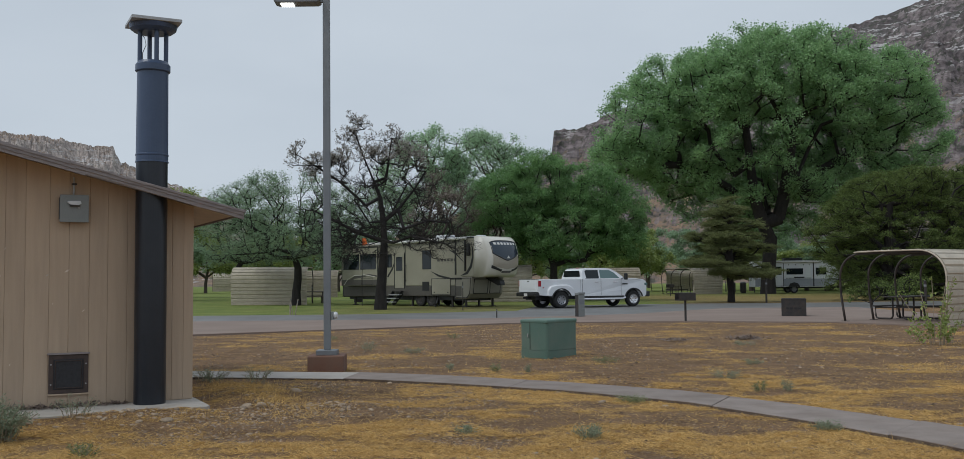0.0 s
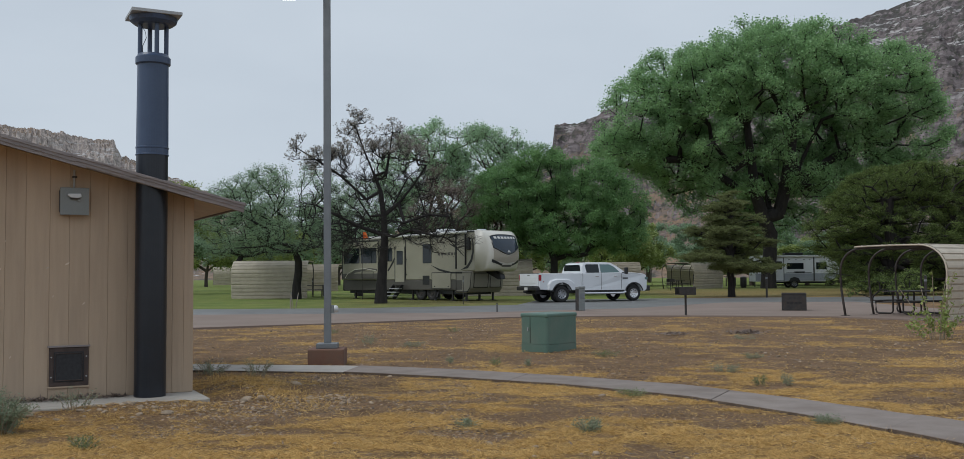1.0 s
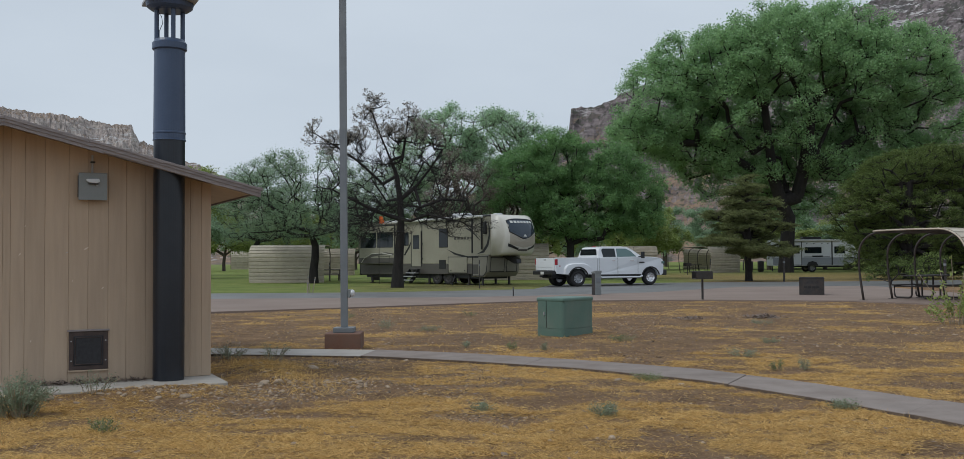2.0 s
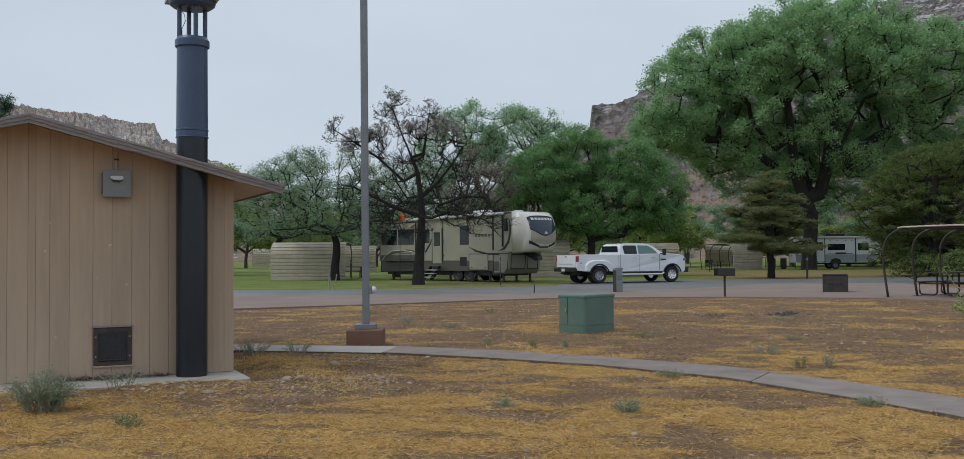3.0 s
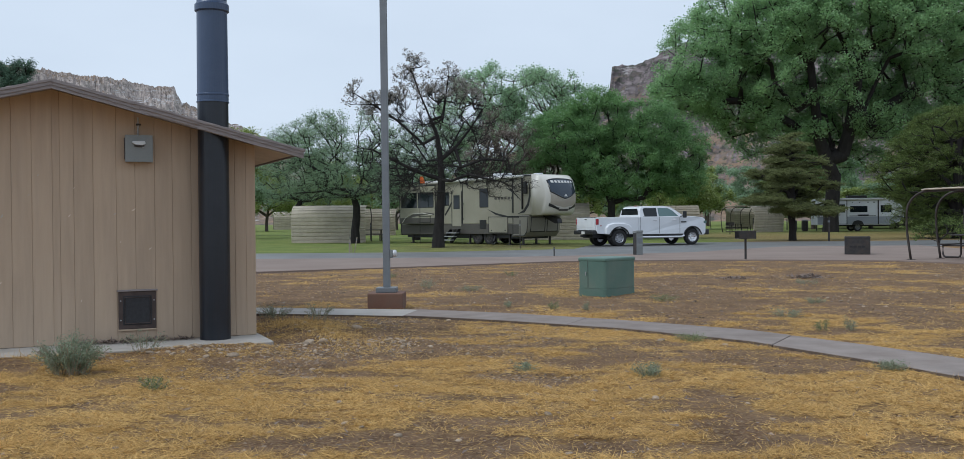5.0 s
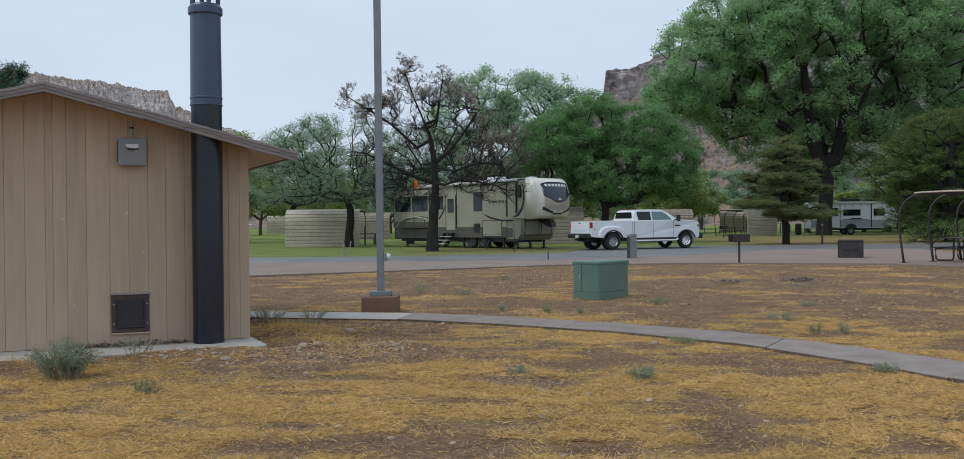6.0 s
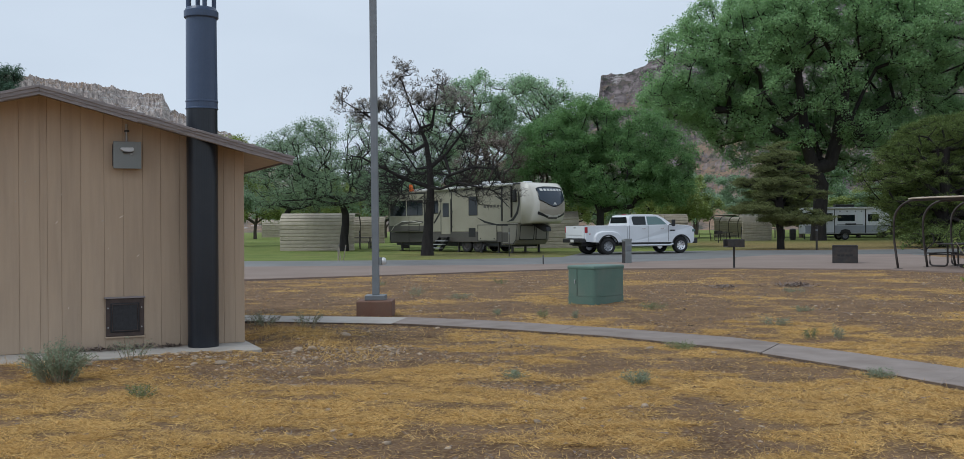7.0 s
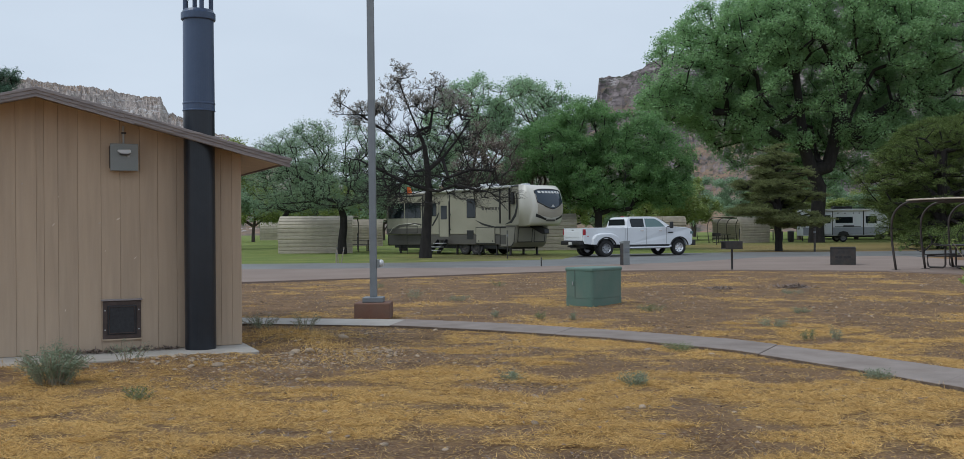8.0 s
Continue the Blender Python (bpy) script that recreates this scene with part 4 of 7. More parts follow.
def tree(name, m, label, lobes, trunk, trunk_r, sprays, per, leaf, sigma, bark, leaves, seed, step=0.7, tip_r=0.012, narrow=0.55,
         flat=0.0, hang=0.0, shell=0.55, holes=0.12, droop=0.0, category="tree", group="", power=0.47, dead=0.0, grain=0.45, extra=None, jitter=0.02, thin=0.25, limbs=(),
         reach=0.8, fan=6, squash=0.7, rise=0.5, apart=0.0, clear=None):
    """Trunk and limbs grown towards the crown's sprays, each spray a fan of twigs with leaves about their ends."""
    rng = np.random.default_rng(seed)
    whole = thing(name, m, label, category, group)
    targets = crown_points(rng, lobes, sprays, shell, holes, seed * 1.7, grain, apart, clear)
    pos, parent, tips = grow_branches(rng, trunk, targets, step, droop, jitter, limbs)
    axis = np.mean(targets, axis=0) * np.array([1, 1, 0.8])
    pos, parent, ends = add_twigs(rng, pos, parent, tips, axis, reach, fan, squash, rise)
    wood = new("trunk", wood_mesh("trunk", pos, parent, len(trunk), trunk_r, tip_r, bark, power, thin))
    wood.parent = whole
    ends = np.array(ends)
    alive = ends[rng.random(len(ends)) > dead]
    if per:
        centres = np.concatenate([pos[alive], pos[alive - 1]])
        crown = new("crown", leaf_mesh("crown", rng, centres, (per + 1) // 2, leaf, sigma, leaves, narrow, flat, hang))
        crown.parent = whole
    if extra:
        keep = extra["where"](pos[ends])
        tuft = new(extra["name"], leaf_mesh(extra["name"], rng, pos[ends][keep], extra["per"], extra["leaf"], extra["sigma"], extra["material"], 0.4))
        tuft.parent = whole
        tagged(tuft, extra["label"])
    return whole


# big cottonwood
tree("cottonwood_tree", pose(30.05, 87.8, 0), "huge round green cottonwood with a forked dark trunk",
     [(0.5, 0, 16.4, 11.0, 8.0, 7.4), (2.2, 0, 20.0, 8.2, 7.0, 4.2), (-5.2, 0, 18.4, 6.8, 6.5, 4.0), (9.5, 0, 17.8, 5.8, 6.0, 4.9), (-11.2, 0, 15.0, 4.0, 5.0, 4.2), (-12.6, 0, 12.6, 3.0, 4.0, 1.6), (13.0, 0, 14.6, 3.2, 5.0, 4.4), (0, 4.5, 11.8, 11, 3.5, 3.6), (0, 6, 15, 9, 3, 5), (9.0, 1, 10.4, 5.5, 4, 2.6), (-8.0, 1, 11.4, 5.0, 4, 1.8), (-3.4, -1.5, 9.6, 2.8, 2.6, 1.4), (4.0, -1.5, 9.4, 2.6, 2.6, 1.5), (2.5, 5.5, 6.6, 5.0, 2.5, 1.6), (-3.6, 4.5, 8.4, 4.2, 2.4, 1.8), (0.4, 2.6, 8.2, 3.6, 1.6, 2.0)],
     [(0, 0, -0.1), (0.05, 0, 1.4), (0.2, 0, 3.2), (0.3, 0, 5.0)], 0.62, 1600, 44, 0.165, 0.30, BARK_DARK, LEAF_COTTON, 11, step=1.1, tip_r=0.016,
     limbs=[[(-0.4, -0.3, 6.4), (-1.2, -0.6, 8.6), (-1.7, -1.0, 11.8), (-2.1, -1.2, 15.0)], [(1.0, -0.3, 6.8), (1.5, -0.5, 8.8), (1.9, -1.0, 11.6), (2.3, -1.2, 14.8)], [(0.3, 0.6, 7.4), (-0.2, 0.4, 10.4), (-0.4, 0.2, 13.6)],
            [(2.6, -0.6, 10.4), (3.9, -0.8, 13.4)], [(3.0, 0.2, 9.4), (5.2, 0.4, 11.2), (7.2, 0.6, 12.4), (10.2, 0.6, 13.4)], [(-3.0, -0.4, 10.8), (-5.2, -0.6, 13.4)], [(-2.6, 0.3, 9.2), (-5.2, 0.2, 10.8), (-8.0, 0, 11.8), (-11.2, 0, 11.6)], [(0.6, -1.4, 9.4), (0.3, -2.6, 13.0)]],
     narrow=0.85, power=0.42, holes=0.13, grain=0.4, shell=0.70, reach=0.95, fan=6, squash=0.8, rise=0.6, apart=0.85,
     clear=lambda p: 0.72 if p[1] < 0.6 and abs(p[0] - 0.5) < 5.5 and 9.5 < p[2] < 15.0 else 0.0)
# broad green tree behind the pickup
tree("shade_tree", pose(7.7, 64.5, 0), "dense green rounded shade tree with drooping leaf sprays",
     [(-2.9, 0, 6.8, 2.2, 2.4, 2.0), (-0.7, 0, 7.8, 2.0, 2.3, 2.0), (2.2, 0, 7.1, 2.4, 2.5, 1.9), (4.2, 0, 5.8, 1.9, 2.3, 2.0), (-3.6, 0, 4.9, 1.6, 2, 1.4), (0.8, -1.2, 4.6, 3.4, 1.9, 1.6), (4.2, -0.3, 3.9, 1.8, 2, 1.2), (0.6, 1, 3.6, 4, 2, 1.0), (-0.6, 0.2, 9.2, 1.1, 1.2, 0.8), (0.5, 1.3, 5.6, 3.8, 1.4, 2.4)],
     [(0, 0, -0.1), (0.05, 0, 0.9), (0, 0, 1.7), (0, 0, 2.4)], 0.24, 820, 34, 0.115, 0.15, BARK_DARK, LEAF_MAPLE, 12, step=0.6, narrow=0.6, holes=0.12, hang=0.4, grain=0.8, shell=0.68,
     tip_r=0.007, power=0.43, reach=0.62, fan=6, squash=0.45, rise=0.1, apart=0.42)
# grey-green tree beside the picnic shelter
tree("ash_tree", pose(-8.5, 59.3, 0), "airy grey-green tree with a short dark trunk",
     [(-2.6, 0, 6.3, 2.1, 2.2, 1.7), (-4.2, 0, 5.5, 1.3, 1.6, 1.3), (0, 0, 6.2, 2.3, 2.4, 2.0), (1.6, 0, 4.6, 1.8, 2, 1.8), (-2.4, -0.6, 4.0, 2.3, 2, 1.3), (0, -1, 3.8, 2.3, 2, 1.1), (2.6, -0.4, 3.8, 1.3, 1.2, 1.2)],
     [(0, 0, -0.1), (0, 0, 0.8), (0.1, 0, 1.6), (0.1, 0, 2.2)], 0.27, 400, 13, 0.105, 0.12, BARK_DARK, LEAF_OLIVE, 13, step=0.5, tip_r=0.006, power=0.43, narrow=0.45, holes=0.17, grain=0.6,
     shell=0.6, reach=0.7, fan=6, squash=0.6, rise=0.5, apart=0.4)
# half-bare pine in front of the motorhome
tree("bare_tree", pose(-2.86, 49.1, 0), "half-bare dark tree with needle tufts only at its top twigs",
     [(-1.1, 0, 7.2, 1.6, 1.6, 1.7), (1.0, 0, 6.6, 1.9, 1.8, 1.8), (0, 0, 4.9, 2.9, 2.4, 1.7), (2.4, 0, 3.9, 1.7, 1.8, 1.2), (-2.3, 0, 4.6, 1.9, 1.6, 1.5), (-1.3, 0, 9.0, 0.6, 0.7, 0.6), (-4.1, 0, 7.7, 0.6, 0.7, 0.5), (-2.6, 0, 6.9, 1.2, 1.1, 0.8), (0.2, -1, 3.3, 2.6, 1.5, 0.9), (2.9, -0.4, 3.2, 2.0, 1.4, 0.8), (-2.3, -0.4, 3.0, 1.8, 1.4, 0.8), (0.6, 0, 8.4, 0.5, 0.6, 0.6)],
     [(0, 0, -0.1), (0.03, 0, 0.9), (0.1, 0, 1.8), (0.17, 0, 2.6), (0.2, 0, 3.4), (0.15, 0, 4.4), (0.0, 0, 5.6)], 0.30, 760, 0, 0.1, 0.1, BARK_DARK, LEAF_BUD, 14, jitter=0.01, thin=0.72, step=0.3, tip_r=0.006, shell=0.4, holes=0.0, power=0.375, droop=0.12,
     limbs=[[(-0.3, 0, 6.4), (-0.8, 0, 7.6), (-1.3, 0, 9.0)], [(0.3, 0, 6.6), (0.45, 0, 7.6), (0.6, 0, 8.6)], [(-0.7, 0, 5.2), (-2.0, 0, 6.4), (-3.2, 0, 7.2), (-4.2, 0, 7.8)], [(0.9, 0, 5.0), (1.7, 0, 6.0), (2.3, -0.2, 6.9)],
            [(1.2, -0.4, 4.0), (2.4, -0.5, 4.4), (3.4, -0.5, 4.3)], [(-1.0, -0.4, 3.8), (-2.2, -0.4, 4.4), (-3.2, -0.3, 4.9)], [(0.7, -0.8, 3.3), (1.6, -1.2, 3.6), (2.8, -1.2, 3.3)], [(-0.6, 0.8, 4.4), (-1.4, 1.2, 5.6)], [(0.6, 0.9, 5.0), (1.3, 1.4, 6.4)]],
     reach=0.6, fan=7, squash=0.85, rise=0.4, apart=0.16,
     extra={"name": "needle_tuft", "label": "sparse grey needle tufts", "per": 9, "leaf": 0.11, "sigma": 0.06, "material": LEAF_BUD,
            "where": lambda p: (p[:, 2] > 7.4) | ((p[:, 0] < -2.4) & (p[:, 2] > 6.4))})
# pale spring trees behind the motorhome
tree("pale_tree", pose(1.1, 70, 0), "pale green young-leafed tree behind the motorhome",
     [(-1.5, 0, 9.8, 2.4, 2.4, 2.4), (1.8, 0, 9.2, 2.4, 2.4, 2.6), (-0.5, 0, 6.6, 3.2, 3, 2.6), (4.4, 0, 9.4, 1.6, 1.8, 2.0), (-3.6, 0, 8.2, 1.6, 1.6, 2.0)],
     [(0, 0, -0.1), (0, 0, 1.2), (0.1, 0, 2.4), (0.1, 0, 3.4)], 0.28, 420, 24, 0.13, 0.17, BARK, LEAF_PALE, 15, step=0.7, tip_r=0.011, power=0.42, narrow=0.65, holes=0.2, grain=0.5,
     limbs=[[(0.8, 0, 4.6), (1.9, -0.4, 6.6), (3.2, -0.4, 8.6)], [(-0.5, 0, 5.0), (-1.1, -0.3, 7.2), (-1.5, -0.3, 9.4)], [(1.4, -0.6, 5.4), (3.4, -0.8, 7.0), (4.6, -0.6, 8.8)]],
     shell=0.65, reach=0.85, fan=6, squash=0.75, rise=0.6, apart=0.6)
tree("browned_tree", pose(4.6, 66, 0), "thin tree with withered brown leaves",
     [(0, 0, 4.6, 2.3, 2, 2.0), (0.5, 0, 6.2, 1.6, 1.6, 1.6)], [(0, 0, -0.1), (0, 0, 1.0), (0, 0, 2.0)], 0.14, 120, 8, 0.11, 0.12, BARK, LEAF_BROWN, 16, step=0.5, tip_r=0.008, holes=0.22, grain=0.7, reach=0.7, fan=6)
# low juniper at the campsite
tree("juniper_tree", pose(17.4, 57.3, 0), "low spreading dark green juniper with a thick trunk",
     [(-0.1, 0, 6.0, 0.5, 0.55, 0.4), (-0.2, 0, 5.3, 1.2, 1.2, 0.34), (0.3, 0, 4.6, 1.7, 1.6, 0.34), (-0.4, 0, 3.9, 2.1, 2.0, 0.36), (0.4, 0, 3.15, 2.3, 2.2, 0.36), (-0.4, 0, 2.4, 2.5, 2.3, 0.34), (0.7, -0.6, 1.8, 1.9, 1.7, 0.25)],
     [(0, 0, -0.1), (0, 0, 0.6), (-0.05, 0, 1.3), (0, 0, 2.2), (-0.1, 0, 3.4), (0, 0, 4.8), (-0.05, 0, 5.8)], 0.20, 430, 44, 0.11, 0.085, BARK_DARK, LEAF_JUNIPER, 17, step=0.5, tip_r=0.008, narrow=0.2, flat=1.6, holes=0.16, grain=0.9, shell=0.75,
     reach=0.6, fan=8, squash=0.34, rise=0.12, apart=0.28)
# pine behind the picnic shelter
tree("pine_tree", pose(28.2, 60.0, 0), "broad dense olive-green pine behind the picnic shelter",
     [(-3.6, 0, 4.0, 1.6, 2.2, 0.9), (-2.2, 0, 5.4, 1.6, 2.4, 1.0), (-0.4, 0, 6.8, 1.7, 2.2, 1.0), (1.6, 0, 7.0, 2.2, 2.2, 1.1), (4.0, 0, 6.4, 2.8, 3, 1.6), (0.6, -1.5, 4.0, 4.2, 2, 0.9), (2.4, -1.0, 2.9, 4.0, 2, 0.8), (3.4, 0.6, 1.8, 4.2, 2, 1.2), (-2.6, 0, 3.0, 2.2, 1.6, 0.8), (0.9, 0.8, 2.0, 3.6, 1.8, 1.2), (0.6, 0.4, 5.4, 3.4, 2.0, 1.0), (1.2, -0.8, 0.9, 4.6, 1.5, 0.6), (-2.6, -0.4, 1.2, 1.4, 1.2, 0.6), (4.5, -0.5, 1.2, 2.5, 1.5, 0.8)],
     [(0, 0, -0.1), (0, 0, 0.8), (0, 0, 1.6), (0.1, 0, 2.8), (0.1, 0, 4.4), (0.2, 0, 6.0)], 0.28, 900, 40, 0.13, 0.11, BARK_DARK, LEAF_PINE, 18, step=0.6, tip_r=0.01, narrow=0.22, flat=0.6, holes=0.18, grain=0.7, shell=0.7,
     reach=0.66, fan=7, squash=0.6, rise=0.35, apart=0.42)


# distant pine above the restroom roof and a yellow-green tree beyond it
tree("tall_pine", pose(-19.9, 40.5, 0), "dark blue-green pine standing behind the restroom",
     [(-0.2, 0, 6.9, 1.6, 1.5, 1.3), (0.7, 0, 6.9, 0.9, 0.9, 0.7), (0.1, 0, 4.8, 2.0, 2, 1.7), (-0.3, 0, 3.0, 2.3, 2.2, 1.2)],
     [(0, 0, 0), (0, 0, 1.2), (0, 0, 2.6), (0, 0, 4.5), (0, 0, 6.0)], 0.2, 260, 56, 0.15, 0.09, BARK_DARK, LEAF_BLUE_PINE, 21, step=0.5, narrow=0.16, holes=0.1, reach=0.6, fan=7, tip_r=0.009)
tree("yellow_green_tree", pose(-24.2, 92, 0), "tall yellow-green spring tree", [(0, 0, 8.6, 1.7, 2, 2.2), (0.6, 0, 6.0, 2.2, 2.4, 2.4), (-1, 0, 5.0, 2.2, 2.4, 2.2)],
     [(0, 0, 0), (0, 0, 1.4), (0, 0, 2.8)], 0.25, 90, 36, 0.22, 0.28, BARK, LEAF_SPRING, 22, step=1.0, holes=0.12, reach=0.9)

# woods along the far side of the lawn
far_kinds = [
    tree("lawn_tree", pose(-30, 128, 0), "pale yellow-green tree across the lawn", [(0, 0, 5.2, 3.2, 3, 2.6), (2.2, 0, 4.2, 2.4, 2.4, 2.0), (-2.2, 0, 4.0, 2.4, 2.4, 1.9)],
         [(0, 0, 0), (0, 0, 1.1), (0.1, 0, 2.0)], 0.2, 80, 26, 0.27, 0.26, BARK, LEAF_SPRING, 31, step=0.9, holes=0.14, group="trees across the lawn", reach=0.9),
    tree("lawn_tree", pose(-18, 118, 0), "grey-green tree across the lawn", [(0, 0, 4.6, 2.8, 3, 2.4), (1.6, 0, 6.0, 2.0, 2.2, 1.8), (-2.4, 0, 3.8, 2.0, 2.2, 1.7)],
         [(0, 0, 0), (0, 0, 1.1), (0.1, 0, 2.0)], 0.18, 75, 26, 0.26, 0.25, BARK, LEAF_OLIVE, 32, step=0.9, holes=0.15, group="trees across the lawn", reach=0.9),
    tree("lawn_tree", pose(14, 150, 0), "yellow-green tree across the lawn", [(0, 0, 5.6, 3.4, 3, 3.0), (2.4, 0, 4.0, 2.6, 2.4, 2.2), (-2.6, 0, 4.6, 2.6, 2.4, 2.2)],
         [(0, 0, 0), (0, 0, 1.1), (0.1, 0, 2.0)], 0.22, 85, 26, 0.28, 0.27, BARK_DARK, LEAF_SPRING, 33, step=0.9, holes=0.14, group="trees across the lawn", reach=0.9),
]
spots = random.Random(5)
for n in range(46):
    x = -62 + 190 * (n + spots.uniform(-0.4, 0.4)) / 46
    y = spots.uniform(122, 178) + (20 if 10 < x < 40 else 0)
    size = spots.uniform(0.75, 1.25)
    made = copy_thing(far_kinds[spots.choice((0, 0, 1, 1, 2))], pose(x, y, 0, 0, 0, spots.uniform(0, 360)))
    made.scale = (size, size, size * spots.uniform(0.85, 1.15))
for n in range(18):
    made = copy_thing(far_kinds[spots.choice((0, 1, 1, 2))], pose(spots.uniform(34, 92), spots.uniform(104, 132), 0, 0, 0, spots.uniform(0, 360)))
    size = spots.uniform(0.7, 1.0)
    made.scale = (size * 1.2, size * 1.2, size * 0.62)
for x, y, k, size in ((-21, 78, 1, 0.85), (-15.5, 92, 0, 0.9), (-11, 104, 1, 1.1), (-5, 98, 1, 1.0), (-26.5, 66, 1, 0.8), (34, 112, 0, 1.0), (44, 98, 2, 1.0), (50, 84, 2, 1.25), (24, 116, 0, 0.9), (18.6, 104, 2, 0.85), (21.8, 110, 2, 0.9)):
    made = copy_thing(far_kinds[k], pose(x, y, 0, 0, 0, x * 13))
    made.scale = (size, size, size)

# more trees close behind the trailer
for source, x, y, turn, k in (("ash_tree", 4.2, 74, 200, 1.1), ("browned_tree", 0.4, 63.5, 40, 1.1), ("ash_tree", -14.6, 72, 140, 1.0), ("ash_tree", -5.4, 67, 250, 1.0), ("pine_tree", 38.0, 71, 150, 1.15)):
    made = copy_thing(bpy.data.objects[source], pose(x, y, 0, 0, 0, turn))
    made.scale = (k, k, k)

# ---- picnic shelters ----
def shelter_profile():
    """The rib's outline from the open foot over the top to the closed side: (across, height)."""
    pts = [(0.0, 0.0), (-0.07, 0.45), (-0.13, 0.9), (-0.155, 1.3)]
    for k in range(1, 9):
        a = radians(180 - 90 * k / 8)
        pts.append((0.58 + 0.735 * math.cos(a), 1.55 + 0.75 * math.sin(a)))
    pts.append((1.6, 2.315))
    for k in range(0, 9):
        a = radians(90 - 90 * k / 8)
        pts.append((2.58 + 0.78 * math.cos(a), 1.53 + 0.78 * math.sin(a)))
    return pts + [(3.35, 0.9), (3.31, 0.45), (3.28, 0.0)]


def build_shelter(m, label):
    hut = thing("picnic_shelter", m, label, "shelter", "picnic shelters")
    pts = shelter_profile()
    length, ribs = 4.65, 4
    for k in range(ribs):
        y = 0.04 + (length - 0.08) * k / (ribs - 1)
        part("rib", tube([(x, y, z) for x, z in pts], 0.037, 8), SHELTER_POLE, hut, smooth=True)
        part("foot_plate", block(-0.10, 0.10, y - 0.08, y + 0.08, 0.036, 0.052), SHELTER_POLE, hut)
    # ribbed sheet over the top and down the closed side: walk along the outline, raising narrow ridges
    outline, flat_edge, travelled = [], [], 0.0
    dense = []
    cover = [p for p in pts if p[0] > 0.3 and not (p[0] < 0.6 and p[1] < 1.8)]
    for (x0, z0), (x1, z1) in zip(cover, cover[1:]):
        steps = max(1, int(math.hypot(x1 - x0, z1 - z0) / 0.03))
        dense += [(x0 + (x1 - x0) * k / steps, z0 + (z1 - z0) * k / steps) for k in range(steps)]
    dense.append(cover[-1])
    for i, (x, z) in enumerate(dense):
        a, b = dense[max(i - 1, 0)], dense[min(i + 1, len(dense) - 1)]
        d = math.hypot(b[0] - a[0], b[1] - a[1]) or 1
        nx, nz = -(b[1] - a[1]) / d, (b[0] - a[0]) / d
        if i:
            travelled += math.hypot(x - dense[i - 1][0], z - dense[i - 1][1])
        flat_edge.append((x + nx * 0.16, z + nz * 0.16))
        phase = (travelled / 0.235) % 1
        lift = 0.052 + (0.0 if phase < 0.2 else 0.045)
        outline.append((x + nx * lift, z + nz * lift))
    stations = [-0.06, length * 0.333, length * 0.667, length + 0.06]
    for y0, y1 in zip(stations, stations[1:]):
        bm = bmesh.new()
        low = [bm.verts.new((x, y0, z)) for x, z in outline]
        high = [bm.verts.new((x, y1 + 0.02, z + 0.002)) for x, z in outline]
        for i in range(len(outline) - 1):
            bm.faces.new((low[i], low[i + 1], high[i + 1], high[i]))
        bmesh.ops.solidify(bm, geom=bm.faces[:], thickness=0.006)
        part("roof_sheet", bm, SHELTER, hut, "beige ribbed steel sheet")
    for y in (-0.065, length + 0.045):
        trim = bmesh.new()
        rim = [(a + (c[0] - a) * 0.35, b + (c[1] - b) * 0.35) for (a, b), c in zip(dense[::2], flat_edge[::2])]
        tube([(x, y + 0.01, z) for x, z in rim], 0.028, 6, trim)
        part("edge_trim", trim, SHELTER, hut)
    part("purlin", rod((1.6, 0.0, 2.30), (1.6, length, 2.30), 0.03), SHELTER_POLE, hut)
    return hut


near_shelter = build_shelter(pose(12.86, 30.4, 0, 0, 0, -57.5), "beige ribbed-steel picnic shelter on brown pipe ribs over a table")
near_shelter.scale = (1, 1, 0.935)
for x, y, turn, size in ((-12.62, 64.3, -91, 0.97), (1.6, 68.0, -91, 1.0), (12.7, 86.5, -91, 1.0), (20.9, 90, -48, 1.0), (-35.5, 156, -75, 1.15), (-13.4, 92, -95, 1.0), (26.0, 118, -70, 1.0)):
    made = copy_thing(near_shelter, pose(x, y, 0, 0, 0, turn))
    made.scale = (size, size, size)
    tagged(made, "beige ribbed-steel picnic shelter standing on the lawn")


def build_picnic_table(m):
    table = thing("picnic_table", m, "dark steel-framed picnic table with plank benches under the shelter", "picnic table", "picnic tables")
    for k in range(3):
        part("top_plank", block(-0.9, 0.9, -0.36 + k * 0.245, -0.36 + k * 0.245 + 0.235, 0.72, 0.76, 0.006, 1), METAL_DARK, table)
    for y in (-0.82, 0.55):
        part("bench_plank", block(-0.9, 0.9, y, y + 0.27, 0.42, 0.46, 0.006, 1), METAL_DARK, table)
    for x in (-0.6, 0.6):
        for side in (-1, 1):
            loop = [(x, 0.80, 0.41), (x, 0.80, 0.13), (x, 0.77, 0.06), (x, 0.70, 0.03), (x, 0.28, 0.03), (x, 0.21, 0.06), (x, 0.18, 0.13), (x, 0.18, 0.715)]
            part("leg_frame", tube([(p[0], p[1] * side, p[2]) for p in loop], 0.03, 8), SHELTER_POLE, table)
        part("crossbar", rod((x, -0.8, 0.40), (x, 0.8, 0.40), 0.025), SHELTER_POLE, table)
    return table


site_table = build_picnic_table(pose(15.42, 31.4, 0.036, 0, 0, 32))
